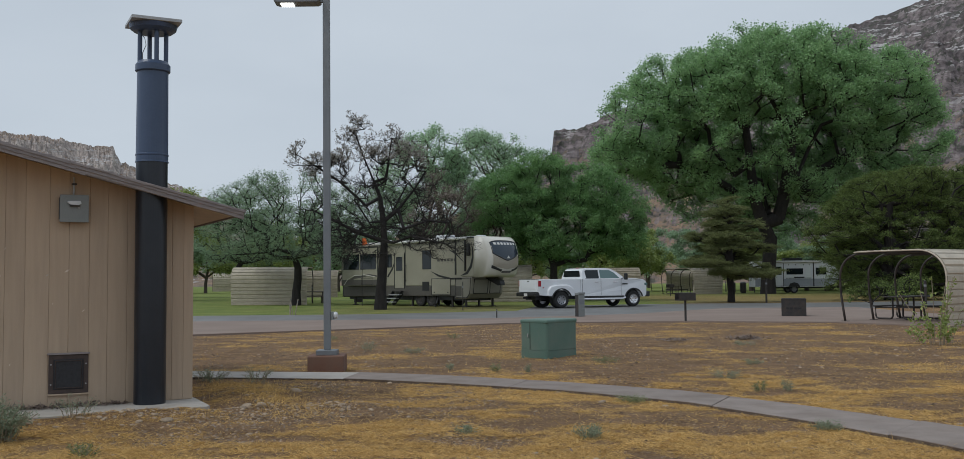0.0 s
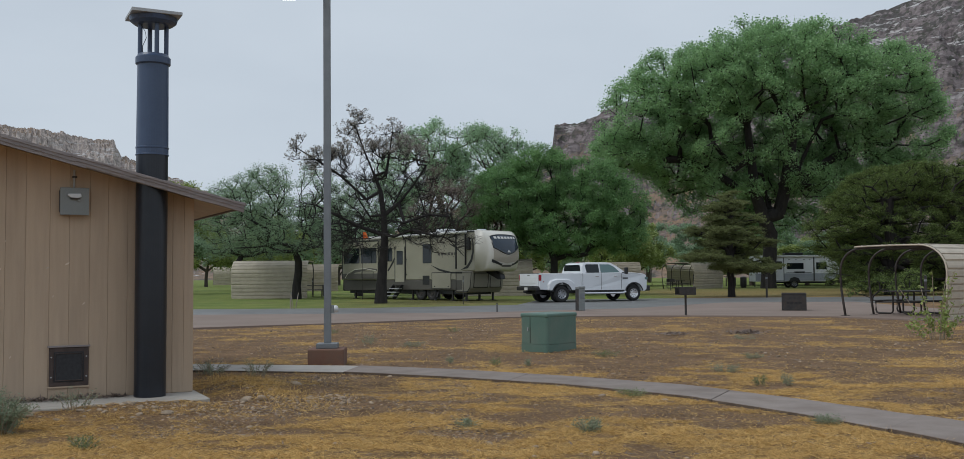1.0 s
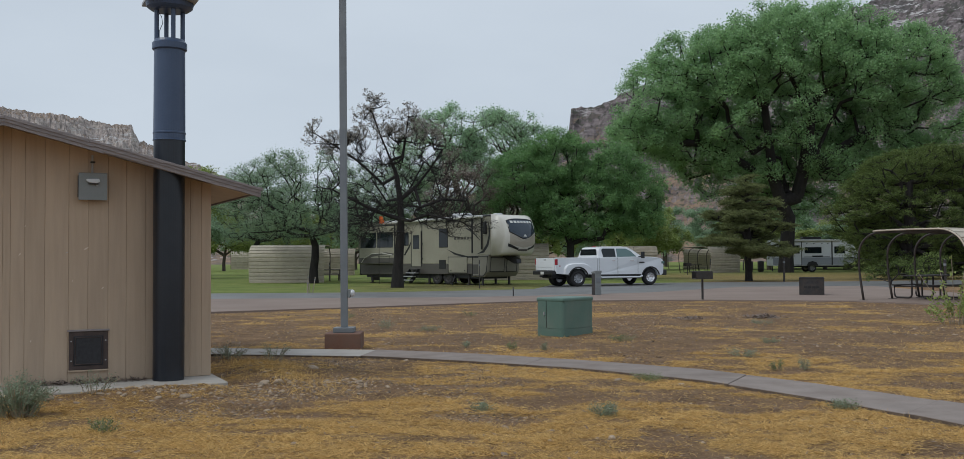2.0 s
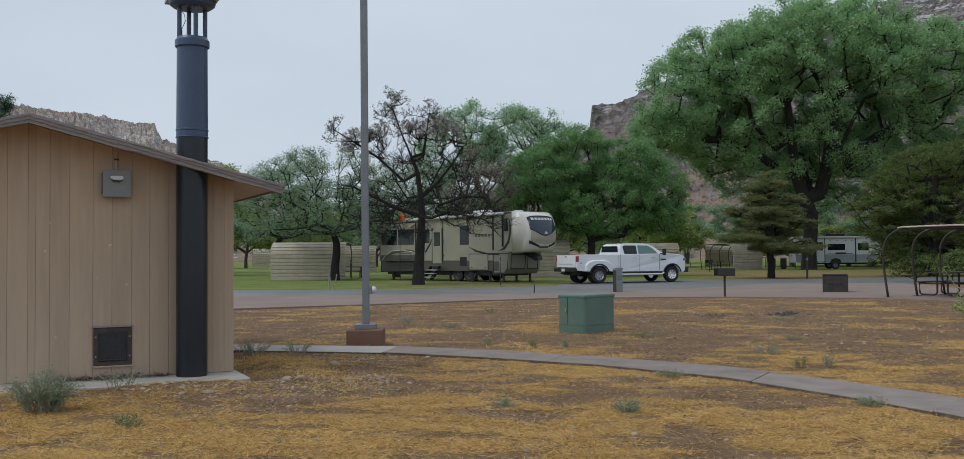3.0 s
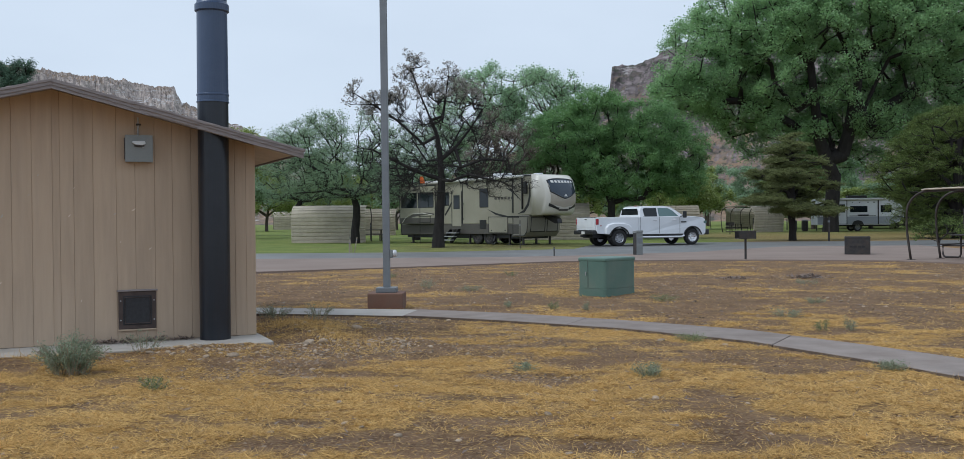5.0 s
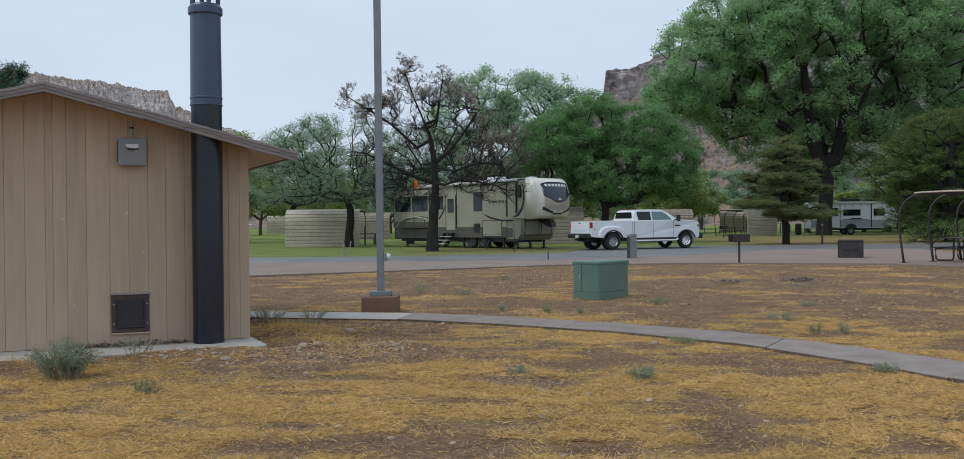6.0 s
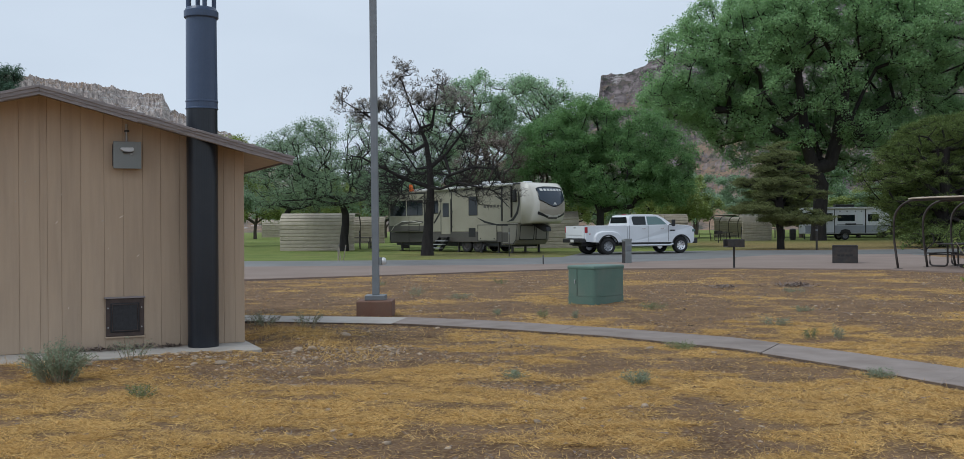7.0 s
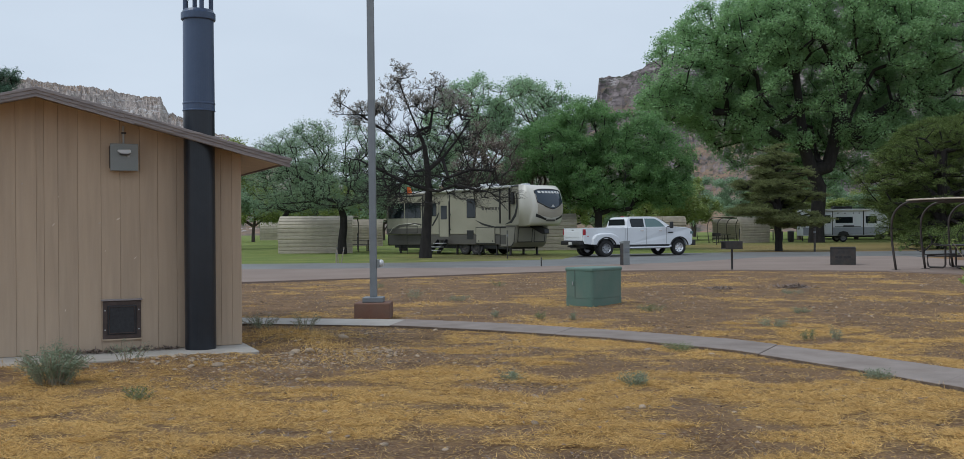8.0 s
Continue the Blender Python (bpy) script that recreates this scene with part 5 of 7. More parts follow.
for x, y, turn in ((-8.3, 66.0, 0), (22.6, 91.5, 50)):
    copy_thing(site_table, pose(x, y, 0.0, 0, 0, turn))


# ---- campsite furniture ----
def build_grill(m):
    grill = thing("pedestal_grill", m, "black steel campsite grill on a single post", "grill", "campsite grills")
    part("post", rod((0, 0, -0.1), (0, 0, 0.70), 0.045), METAL_DARK, grill)
    body = block(-0.36, 0.36, -0.24, 0.24, 0.70, 0.725, 0.004, 1)
    part("floor_pan", body, METAL_DARK, grill)
    for y in (-0.24, 0.225):
        part("side_plate", block(-0.36, 0.36, y, y + 0.015, 0.726, 0.95, 0.004, 1), METAL_DARK, grill)
    part("back_plate", block(0.345, 0.36, -0.224, 0.224, 0.726, 0.95, 0.004, 1), METAL_DARK, grill)
    for k in range(9):
        x = -0.32 + k * 0.078
        part("grate_bar", rod((x, -0.224, 0.955), (x, 0.224, 0.955), 0.008, sides=6), METAL_DARK, grill)
    part("handle", tube([(-0.36, -0.1, 0.93), (-0.46, -0.1, 0.95), (-0.46, 0.1, 0.95), (-0.36, 0.1, 0.93)], 0.011, 6), METAL_DARK, grill)
    return grill


site_grill = build_grill(pose(8.12, 31.75, 0.0, 0, 0, 8))
site_grill.scale = (0.8, 0.8, 1.0)
copy_thing(site_grill, pose(19.2, 80, 0, 0, 0, 30))


def build_fire_box(m):
    ring = thing("fire_box", m, "rusty dark steel box fire pit on the pad", "fire pit")
    for x in (-0.43, 0.41):
        part("side_plate", block(x, x + 0.02, -0.40, 0.40, 0.0, 0.60, 0.004, 1), METAL_DARK, ring)
    front = block(-0.41, 0.41, -0.40, -0.38, 0.0, 0.60, 0.004, 1)
    part("front_plate", front, METAL_DARK, ring)
    part("back_plate", block(-0.41, 0.41, 0.38, 0.40, 0.0, 0.62, 0.004, 1), METAL_DARK, ring)
    for k in range(9):
        x = -0.36 + k * 0.09
        part("grate_bar", rod((x, -0.378, 0.56), (x, 0.378, 0.56), 0.01, sides=6), METAL_DARK, ring)
    part("lip", tube([(-0.43, -0.41, 0.605), (0.43, -0.41, 0.605), (0.43, 0.41, 0.62), (-0.43, 0.41, 0.62)], 0.014, 6, closed=True), METAL_DARK, ring)
    for k, (a, b) in enumerate(((-0.26, -0.16), (-0.13, -0.02), (0.02, 0.12), (0.15, 0.26))):
        part("stamped_mark", block(a, b, -0.405, -0.4005, 0.25, 0.31), BLACK, ring)


build_fire_box(pose(13.02, 35.25, 0.036, 0, 0, -20))


def build_pedestal(m):
    stand = thing("power_pedestal", m, "grey campsite power pedestal with a dark side", "power pedestal")
    part("cabinet", block(-0.14, 0.14, -0.11, 0.11, -0.05, 0.86, 0.01, 2), BOX_GREY, stand)
    part("sloped_top", prism([(-0.13, 0.862), (0.13, 0.862), (0.13, 0.90), (-0.13, 0.94)], 0.30, "x", -0.15, 0.006, 1), BOX_GREY, stand)
    part("side_panel", block(-0.15, -0.1405, -0.10, 0.10, 0.0, 0.84, 0.002, 1), METAL_DARK, stand)
    part("outlet_flap", block(-0.10, 0.10, -0.125, -0.1105, 0.50, 0.68, 0.006, 1), POST_GREY, stand)
    part("lower_panel", block(-0.12, 0.12, -0.118, -0.1105, 0.05, 0.42, 0.003, 1), BOX_GREY, stand)


build_pedestal(pose(5.32, 36.4, 0.0, 0, 0, 28))


def build_post(m, height, r, material, name, label, category="post", group=""):
    ob = thing(name, m, label, category, group)
    part("shaft", lathe([(r, -0.2), (r, height - r * 0.4), (r * 0.7, height)], 10), material, ob)
    part("band", lathe([(r + 0.004, height * 0.78), (r + 0.004, height * 0.86)], 10), POST_GREY, ob)
    return ob


build_post(pose(2.2, 36.4, 0), 0.34, 0.022, METAL_DARK, "marker_stake", "thin dark metal marker stake at the road edge")
build_post(pose(1.2, 46.6, 0), 1.35, 0.02, METAL_DARK, "sign_stake", "thin dark stake beside the motorhome")
build_post(pose(-6.3, 42.2, 0), 0.5, 0.035, WOOD_PALE, "pale_stake", "short pale wooden stake leaning on the lawn")
build_post(pose(-6.1, 42.3, 0, 0, 10, 0), 0.68, 0.02, WOOD_PALE, "pale_stake", "short pale wooden stake leaning on the lawn")
build_post(pose(-6.2, 42.2, 0, 0, -7, 0), 0.8, 0.016, WOOD_PALE, "pale_stake", "short pale wooden stake leaning on the lawn")
lawn_post = build_post(pose(18.9, 55.5, 0), 1.35, 0.06, METAL_DARK, "lawn_post", "dark post standing at the site edge", group="site posts")
for x, y, z in ((-22.5, 74, 0.9), (-25.0, 84, 1.0), (-8.9, 70, 1.2), (22.0, 43.2, 1.25), (31.5, 96, 1.0), (24.8, 94, 1.3), (27.1, 100, 1.3), (31.0, 104, 1.1), (35.5, 110, 1.1)):
    made = copy_thing(lawn_post, pose(x, y, 0))
    made.scale = (1, 1, z / 1.35)


def build_trash_can(m):
    can = thing("litter_bin", m, "dark drum litter bin on posts", "bin", "litter bins")
    part("drum", lathe([(0.28, 0.12), (0.30, 0.14), (0.30, 0.92), (0.28, 0.94)], 20), METAL_DARK, can)
    part("lid", lathe([(0.31, 0.945), (0.29, 1.0), (0.12, 1.06), (0.04, 1.07)], 20), METAL_DARK, can)
    part("stand", block(-0.2, 0.2, -0.2, 0.2, -0.02, 0.118), METAL_DARK, can)
    return can


bin_one = build_trash_can(pose(28.2, 92.5, 0))
copy_thing(bin_one, pose(29.4, 93.0, 0))


# ---- wheels ----
def wheel(m, r, width, parent, rim=ALLOY, name="wheel"):
    """A tyre with a dished rim, its outer face towards -y."""
    hub = new(name)
    hub.parent, hub.matrix_basis = parent, m
    h = width / 2
    tyre = lathe([(r * 0.60, -h * 0.9), (r * 0.80, -h), (r * 0.95, -h * 0.86), (r, -h * 0.55), (r, h * 0.55), (r * 0.95, h * 0.86), (r * 0.80, h), (r * 0.60, h * 0.9)], 28, "y", caps=False)
    part("tyre", tyre, RUBBER, hub)
    part("rim", lathe([(0.02, -h * 0.62), (r * 0.24, -h * 0.66), (r * 0.30, -h * 0.5), (r * 0.50, -h * 0.55), (r * 0.585, -h * 0.88), (r * 0.598, -h * 0.9), (r * 0.598, 0.0)], 28, "y"), rim, hub, smooth=False)
    for k in range(8):
        a = k * math.tau / 8
        part("rim_hole", rod((r * 0.41 * math.cos(a), -h * 0.56, r * 0.41 * math.sin(a)), (r * 0.41 * math.cos(a), -h * 0.48, r * 0.41 * math.sin(a)), r * 0.07, sides=10), BLACK, hub)
    return hub


def arch(cx, r, z, rear_first=True, n=12):
    """Points over a wheel opening from low x to high x, clipped at height z."""
    a0 = math.asin(max(min((z - 0.42) / r, 1), -1))
    return [(cx - r * math.cos(a0 + (math.pi - 2 * a0) * k / n), 0.42 + r * math.sin(a0 + (math.pi - 2 * a0) * k / n)) for k in range(n + 1)]


# ---- the pickup ----
def build_pickup(m):
    truck = thing("pickup_truck", m, "white crew-cab dual-wheel pickup truck parked on asphalt", "pickup truck")
    rear_x, front_x = 1.42, 5.80

    def taper(p):
        k = max(p.z - 1.46, 0) / 0.57
        return Vector((p.x, p.y * (1 - 0.17 * k), p.z))

    def round_nose(p):
        k = max(p.x - 5.9, 0) / 0.85
        return Vector((p.x - 0.10 * k * (abs(p.y) / 1.02) ** 2, p.y * (1 - 0.06 * k * k), p.z))
    front_body = [(2.62, 0.56), (5.2, 0.50), *arch(front_x, 0.53, 0.52), (6.60, 0.52), (6.74, 0.62), (6.76, 1.05), (6.70, 1.34), (6.52, 1.425), (6.0, 1.48), (5.28, 1.51), (4.0, 1.49), (2.62, 1.48)]
    part("cab_body", prism(front_body, 2.04, "y", -1.02, 0.035, 3, squeeze=round_nose), WHITE_PAINT, truck)
    cab = [(2.68, 1.47), (2.74, 1.80), (2.86, 1.97), (3.05, 2.03), (4.2, 2.035), (4.55, 1.985), (4.85, 1.83), (5.34, 1.495)]
    part("cab_roof", prism(cab, 1.94, "y", -0.97, 0.03, 3, squeeze=taper), WHITE_PAINT, truck)
    # the bed: two sides with wheel openings, floor, tailgate
    bed = [(0.26, 0.66), *arch(rear_x, 0.55, 0.60), (2.60, 0.60), (2.60, 1.475), (0.22, 1.465), (0.22, 0.80)]
    for y in (-1.02, 0.93):
        part("bed_side", prism(bed, 0.09, "y", y, 0.02, 2), WHITE_PAINT, truck)
    part("bed_floor", block(0.26, 2.6, -0.93, 0.93, 0.86, 0.9), BLACK, truck)
    part("bed_front", block(2.55, 2.605, -0.93, 0.93, 0.9, 1.46), WHITE_PAINT, truck)
    gate = part("tailgate", block(0.02, 0.10, -0.925, 0.925, 0.82, 1.46, 0.02, 2), WHITE_PAINT, truck)
    part("gate_panel", block(0.005, 0.02, -0.72, 0.72, 0.98, 1.30, 0.006, 1), WHITE_PAINT, gate)
    part("gate_handle", block(0.008, 0.02, -0.10, 0.10, 1.34, 1.38, 0.004, 1), BLACK, gate)
    part("gate_spoiler", block(0.01, 0.12, -0.92, 0.92, 1.462, 1.478, 0.005, 1), BLACK, gate)
    # wide rear fenders over the dual wheels
    fender = [(0.62, 0.62), *arch(rear_x, 0.55, 0.60), (2.22, 0.62), (2.20, 0.95), (2.02, 1.12), (1.75, 1.2), (1.1, 1.2), (0.80, 1.12), (0.64, 0.92)]
    for y, s in ((-1.155, 1), (0.986, -1)):
        def flare(p, s=s):
            outer = p.y < -1.09 if s > 0 else p.y > 1.09
            return Vector((rear_x + (p.x - rear_x) * (0.93 if outer else 1.0), p.y, p.z - (0.03 if outer and p.z > 1.0 else 0)))
        part("rear_fender", prism(fender, 0.169, "y", y, 0.05, 3, squeeze=flare), WHITE_PAINT, truck)
    for x, r in ((rear_x, 0.56), (front_x, 0.545)):
        for y in ((-1.163, -1.14) if x == rear_x else (-1.033, -1.008), ):
            ring = bmesh.new()
            pts = arch(x, r, 0.55)
            tube([(a, y[0], b) for a, b in pts], 0.032, 6, ring)
            part("arch_trim", ring, BLACK, truck)
    # wheels
    for y in (-1.03, 1.03):
        spin = 0 if y < 0 else 180
        wheel(pose(rear_x, y, 0.42, 0, 0, spin), 0.42, 0.25, truck)
        wheel(pose(rear_x, y * 0.72, 0.42, 0, 0, spin), 0.42, 0.25, truck)
        wheel(pose(front_x, y * 0.86, 0.42, 0, 0, spin), 0.42, 0.26, truck, CHROME)
    part("rear_axle", rod((rear_x, -0.9, 0.42), (rear_x, 0.9, 0.42), 0.09), BLACK, truck)
    part("chassis", block(0.3, 6.4, -0.5, 0.5, 0.42, 0.62, 0.02, 1), BLACK, truck)
    part("wheel_well", block(rear_x - 0.55, rear_x + 0.55, -0.92, 0.92, 0.5, 0.855), BLACK, truck)
    part("wheel_well", block(front_x - 0.52, front_x + 0.5, -0.86, 0.86, 0.45, 1.0), BLACK, truck)
    # glass
    for s in (-1, 1):
        y = -0.985 if s < 0 else 0.967
        rear_glass = [(2.98, 1.50), (3.72, 1.50), (3.72, 1.93), (3.02, 1.93), (2.93, 1.86)]
        front_glass = [(3.82, 1.50), (4.98, 1.50), (4.66, 1.80), (4.40, 1.925), (3.82, 1.93)]
        part("rear_side_window", prism(rear_glass, 0.018, "y", y, 0, squeeze=taper), GLASS_DARK, truck)
        part("front_side_window", prism(front_glass, 0.018, "y", y, 0, squeeze=taper), GLASS_CLEAR, truck, "clear front side window")
        part("window_trim", prism([(2.90, 1.478), (5.10, 1.478), (5.10, 1.495), (2.90, 1.495)], 0.022, "y", y - 0.002, 0, squeeze=taper), BLACK, truck)
        yy = -1.028 if s < 0 else 1.022
        for x in (2.70, 3.80, 5.02):
            part("door_seam", block(x, x + 0.012, yy, yy + 0.006, 0.62, 1.47), BLACK, truck)
        for x in (3.45, 4.55):
            part("door_handle", block(x, x + 0.2, yy - 0.02, yy + 0.01, 1.29, 1.33, 0.006, 1), CHROME, truck)
        part("running_board", tube([(2.55, yy + s * 0.10, 0.50), (2.75, yy + s * 0.16, 0.44), (5.0, yy + s * 0.16, 0.44), (5.2, yy + s * 0.1, 0.5)], 0.055, 8), CHROME, truck)
        mirror = part("mirror", block(5.02, 5.12, yy + s * 0.36 - 0.11, yy + s * 0.36 + 0.11, 1.42, 1.76, 0.03, 2), BLACK, truck, "tall black towing mirror")
        part("mirror_arm", rod((5.07, yy, 1.50), (5.07, yy + s * 0.27, 1.52), 0.025), BLACK, mirror)
        part("tail_lamp", block(0.03, 0.17, yy - 0.004 if s < 0 else yy - 0.07, yy + 0.07 if s < 0 else yy + 0.004, 1.10, 1.40, 0.03, 3), RED_LENS, truck, "red tail lamp")
        part("head_lamp", block(6.50, 6.70, yy + (0.045 if s < 0 else -0.34), yy + (0.34 if s < 0 else -0.045), 1.12, 1.26, 0.03, 2), GLASS_CLEAR, truck)
        part("badge", block(5.10, 5.42, yy - 0.004, yy + 0.004, 1.17, 1.235, 0.002, 1), BLACK, truck)
        part("fender_marker", block(0.42, 0.48, -1.026 if s < 0 else 1.016, -1.016 if s < 0 else 1.026, 1.02, 1.07), RED_LENS, truck)
    part("rocker_trim", block(2.64, 5.22, -1.03, 1.03, 0.50, 0.60, 0.015, 1), BLACK, truck)
    part("rear_window", prism([(-0.80, 1.54), (0.80, 1.54), (0.70, 1.90), (-0.70, 1.90)], 0.02, "x", 2.70), GLASS_DARK, truck)
    part("windscreen", prism([(4.62, 1.93), (4.66, 1.955), (5.33, 1.53), (5.29, 1.505)], 1.72, "y", -0.86, 0, squeeze=taper), GLASS_DARK, truck)
    bumper = part("rear_bumper", block(-0.13, 0.10, -0.99, 0.99, 0.60, 0.78, 0.04, 3), BLACK, truck, "black step bumper")
    part("bumper_step", block(-0.11, 0.06, -0.97, 0.97, 0.781, 0.80, 0.005, 1), BLACK, bumper)
    part("bumper_insert", block(-0.14, -0.125, -0.75, -0.3, 0.64, 0.74), BLACK, bumper)
    part("bumper_insert", block(-0.14, -0.125, 0.3, 0.75, 0.64, 0.74), BLACK, bumper)
    part("plate", block(-0.142, -0.126, -0.16, 0.16, 0.62, 0.76), PLATE, bumper)
    part("tow_hitch", block(-0.26, 0.2, -0.06, 0.06, 0.48, 0.58, 0.01, 1), BLACK, truck)
    part("front_bumper", block(6.52, 6.86, -0.96, 0.96, 0.52, 0.80, 0.05, 3), BLACK, truck)
    part("grille", block(6.68, 6.775, -0.70, 0.70, 0.84, 1.27, 0.02, 2), BLACK, truck)
    for piece in truck.children:
        if piece.name.split(".")[0] in ("tailgate", "tail_lamp", "rear_bumper", "tow_hitch"):
            piece.location.x += 0.16
    part("antenna", rod((5.0, -0.8, 1.5), (4.9, -0.82, 2.0), 0.006, sides=6), BLACK, truck)
    part("roof_lamp", block(3.0, 3.1, -0.12, 0.12, 2.03, 2.055, 0.006, 1), RED_LENS, truck)
    return truck


PICKUP_TURN = 24
rear_axle = Vector((6.07, 47.9, 0)) + Matrix.Rotation(radians(PICKUP_TURN), 3, "Z") @ Vector((0, 1.08, 0))
build_pickup(Matrix.Translation(rear_axle + Vector((0, 0, 0.014))) @ pose(0, 0, 0, 0, 0, PICKUP_TURN) @ Matrix.Diagonal((1, 1, 0.97, 1)) @ pose(-1.42, 0, 0))


# ---- the fifth-wheel motorhome trailer ----
def build_trailer(m):
    rv = thing("fifth_wheel_trailer", m, "long cream fifth-wheel travel trailer with taupe skirts and raised nose", "travel trailer")
    top, nose, step_x = 3.74, 11.2, 9.5
    part("skirt", prism([(0.0, 0.60), (0.14, 0.48), (4.2, 0.55), (step_x, 0.58), (step_x, 1.12), (0.0, 1.12)], 2.44, "y", -1.22, 0.03, 2), TAUPE, rv, "dark taupe lower skirt")
    part("body", prism([(0.0, 1.125), (step_x, 1.125), (step_x, 1.60), (10.4, 1.60), (10.4, top - 0.02), (6.0, top - 0.04), (0.0, top - 0.10)], 2.42, "y", -1.21, 0.06, 3), CREAM, rv)
    # moulded front cap of the raised nose
    def cap_round(p):
        k = max((p.x - 10.4) / 1.16, 0)
        return Vector((p.x - 0.34 * k * (abs(p.y) / 1.24) ** 3.2, p.y * (1 - 0.05 * k * k), p.z))
    cap = bmesh.new()
    profile = [(10.95, 1.58), (11.20, 1.63), (11.36, 1.76), (11.48, 2.0), (11.55, 2.3), (11.56, 2.6), (11.51, 2.9), (11.40, 3.2), (11.24, 3.45), (11.05, 3.61), (10.84, 3.71), (10.62, 3.75)]
    shape = [(10.40, 1.57)] + profile + [(10.40, 3.76)]
    slices = 24
    rings = []
    for k in range(slices + 1):
        y = -1.24 + 2.48 * k / slices
        rings.append([cap.verts.new(cap_round(Vector((x, y, z)))) for x, z in shape])
    for a, b in zip(rings, rings[1:]):
        for i in range(len(shape)):
            j = (i + 1) % len(shape)
            cap.faces.new((a[i], a[j], b[j], b[i]))
    cap.faces.new(rings[0][::-1])
    cap.faces.new(rings[-1])
    bmesh.ops.recalc_face_normals(cap, faces=cap.faces)
    nose_cap = part("front_cap", cap, CREAM_CAP, rv, "pale glossy moulded front cap", smooth=True)

    def on_cap(y, z, lift):
        x = np.interp(z, [q[1] for q in profile], [q[0] for q in profile]) + lift
        return cap_round(Vector((float(x), y, z)))

    def cap_patch(outline_low, outline_high, y0, y1, lift, n=16):
        """A thin shell that follows the cap between two heights given as functions of y."""
        bm = bmesh.new()
        rows = []
        for k in range(n + 1):
            y = y0 + (y1 - y0) * k / n
            z0, z1 = outline_low(y), outline_high(y)
            rows.append([bm.verts.new(on_cap(y, z0 + (z1 - z0) * i / 8, lift)) for i in range(9)])
        for a, b in zip(rows, rows[1:]):
            for i in range(8):
                bm.faces.new((a[i], a[i + 1], b[i + 1], b[i]))
        bmesh.ops.recalc_face_normals(bm, faces=bm.faces)
        return bm
    window = part("front_window", cap_patch(lambda y: 2.46 + 0.34 * min(abs(y + 0.02) / 0.92, 1.0) ** 1.5, lambda y: 3.50 - 0.10 * abs(y) ** 3, -0.96, 0.94, 0.02), GLASS_BLUE, nose_cap, "dark blue wrap front window", smooth=True)
    part("window_rim", tube([on_cap(y, 2.46 + 0.34 * min(abs(y + 0.02) / 0.92, 1.0) ** 1.5, 0.02) for y in np.linspace(-0.97, 0.95, 17)] + [on_cap(y, 3.50 - 0.10 * abs(y) ** 3, 0.02) for y in np.linspace(0.95, -0.97, 17)], 0.03, 5, closed=True), BLACK, window)
    part("lower_panel", cap_patch(lambda y: 1.98 + 0.16 * abs(y), lambda y: 2.40 + 0.34 * min(abs(y + 0.02) / 0.92, 1.0) ** 1.5, -0.98, 0.98, 0.012), CAP_TAN, nose_cap, "tan moulded panel under the window", smooth=True)
    for k in range(7):
        y = -0.82 + k * 0.245
        part("name_bar", cap_patch(lambda z: 3.28, lambda z: 3.40, y, y + 0.17, 0.038, 2), PLATE, window, "plain pale bar")
    part("emblem", cap_patch(lambda y: 2.56, lambda y: 2.70 - abs(y) * 0.9, -0.14, 0.14, 0.038, 4), PLATE, window)
    part("dark_swoosh", cap_patch(lambda y: 1.88 + 0.30 * (abs(y) - 0.5) if abs(y) > 0.5 else 1.86, lambda y: 1.98 + 0.42 * max(abs(y) - 0.5, 0), -1.05, -0.38, 0.02, 10), BLACK, nose_cap)
    part("dark_swoosh", cap_patch(lambda y: 1.88 + 0.30 * (abs(y) - 0.5) if abs(y) > 0.5 else 1.86, lambda y: 1.98 + 0.42 * max(abs(y) - 0.5, 0), 0.38, 1.05, 0.02, 10), BLACK, nose_cap)
    part("grille_slot", cap_patch(lambda y: 1.80, lambda y: 1.90, -0.36, 0.36, 0.02, 8), TAUPE, nose_cap)
    # lower bulkhead under the nose
    part("bulkhead", prism([(step_x - 0.5, 0.44), (step_x + 0.38, 0.44), (step_x + 0.60, 0.70), (step_x + 0.70, 1.598), (step_x - 0.5, 1.598)], 2.43, "y", -1.215, 0.06, 3), TAUPE_PALE, rv)
    for y0, y1 in ((-1.02, 0.02), (0.20, 0.98)):
        def front(z, lift=0.0):
            return step_x + 0.60 + 0.10 * (z - 0.70) / 0.898 + lift
        part("bulkhead_hatch", prism([(front(0.74, 0.012), 0.74), (front(1.46, 0.012), 1.46), (front(1.46, -0.02), 1.46), (front(0.74, -0.02), 0.74)], y1 - y0, "y", y0, 0.004, 1), TAUPE_PALE, rv)
        part("hatch_frame", tube([(front(0.72, 0.014), y0, 0.72), (front(0.72, 0.014), y1, 0.72), (front(1.48, 0.014), y1, 1.48), (front(1.48, 0.014), y0, 1.48)], 0.028, 5, closed=True), BLACK, rv)
    part("bulkhead_trim", tube([(step_x - 0.42, -1.225, 0.50), (step_x + 0.36, -1.225, 0.50), (step_x + 0.55, -1.225, 0.72), (step_x + 0.64, -1.225, 1.54), (step_x - 0.42, -1.225, 1.54)], 0.022, 5, closed=True), BLACK, rv)
    part("pin_box", prism([(10.1, 1.57), (10.7, 1.57), (11.15, 1.40), (11.2, 1.16), (10.98, 1.14), (10.5, 1.36)], 0.34, "y", -0.17, 0.015, 1), BLACK, rv)
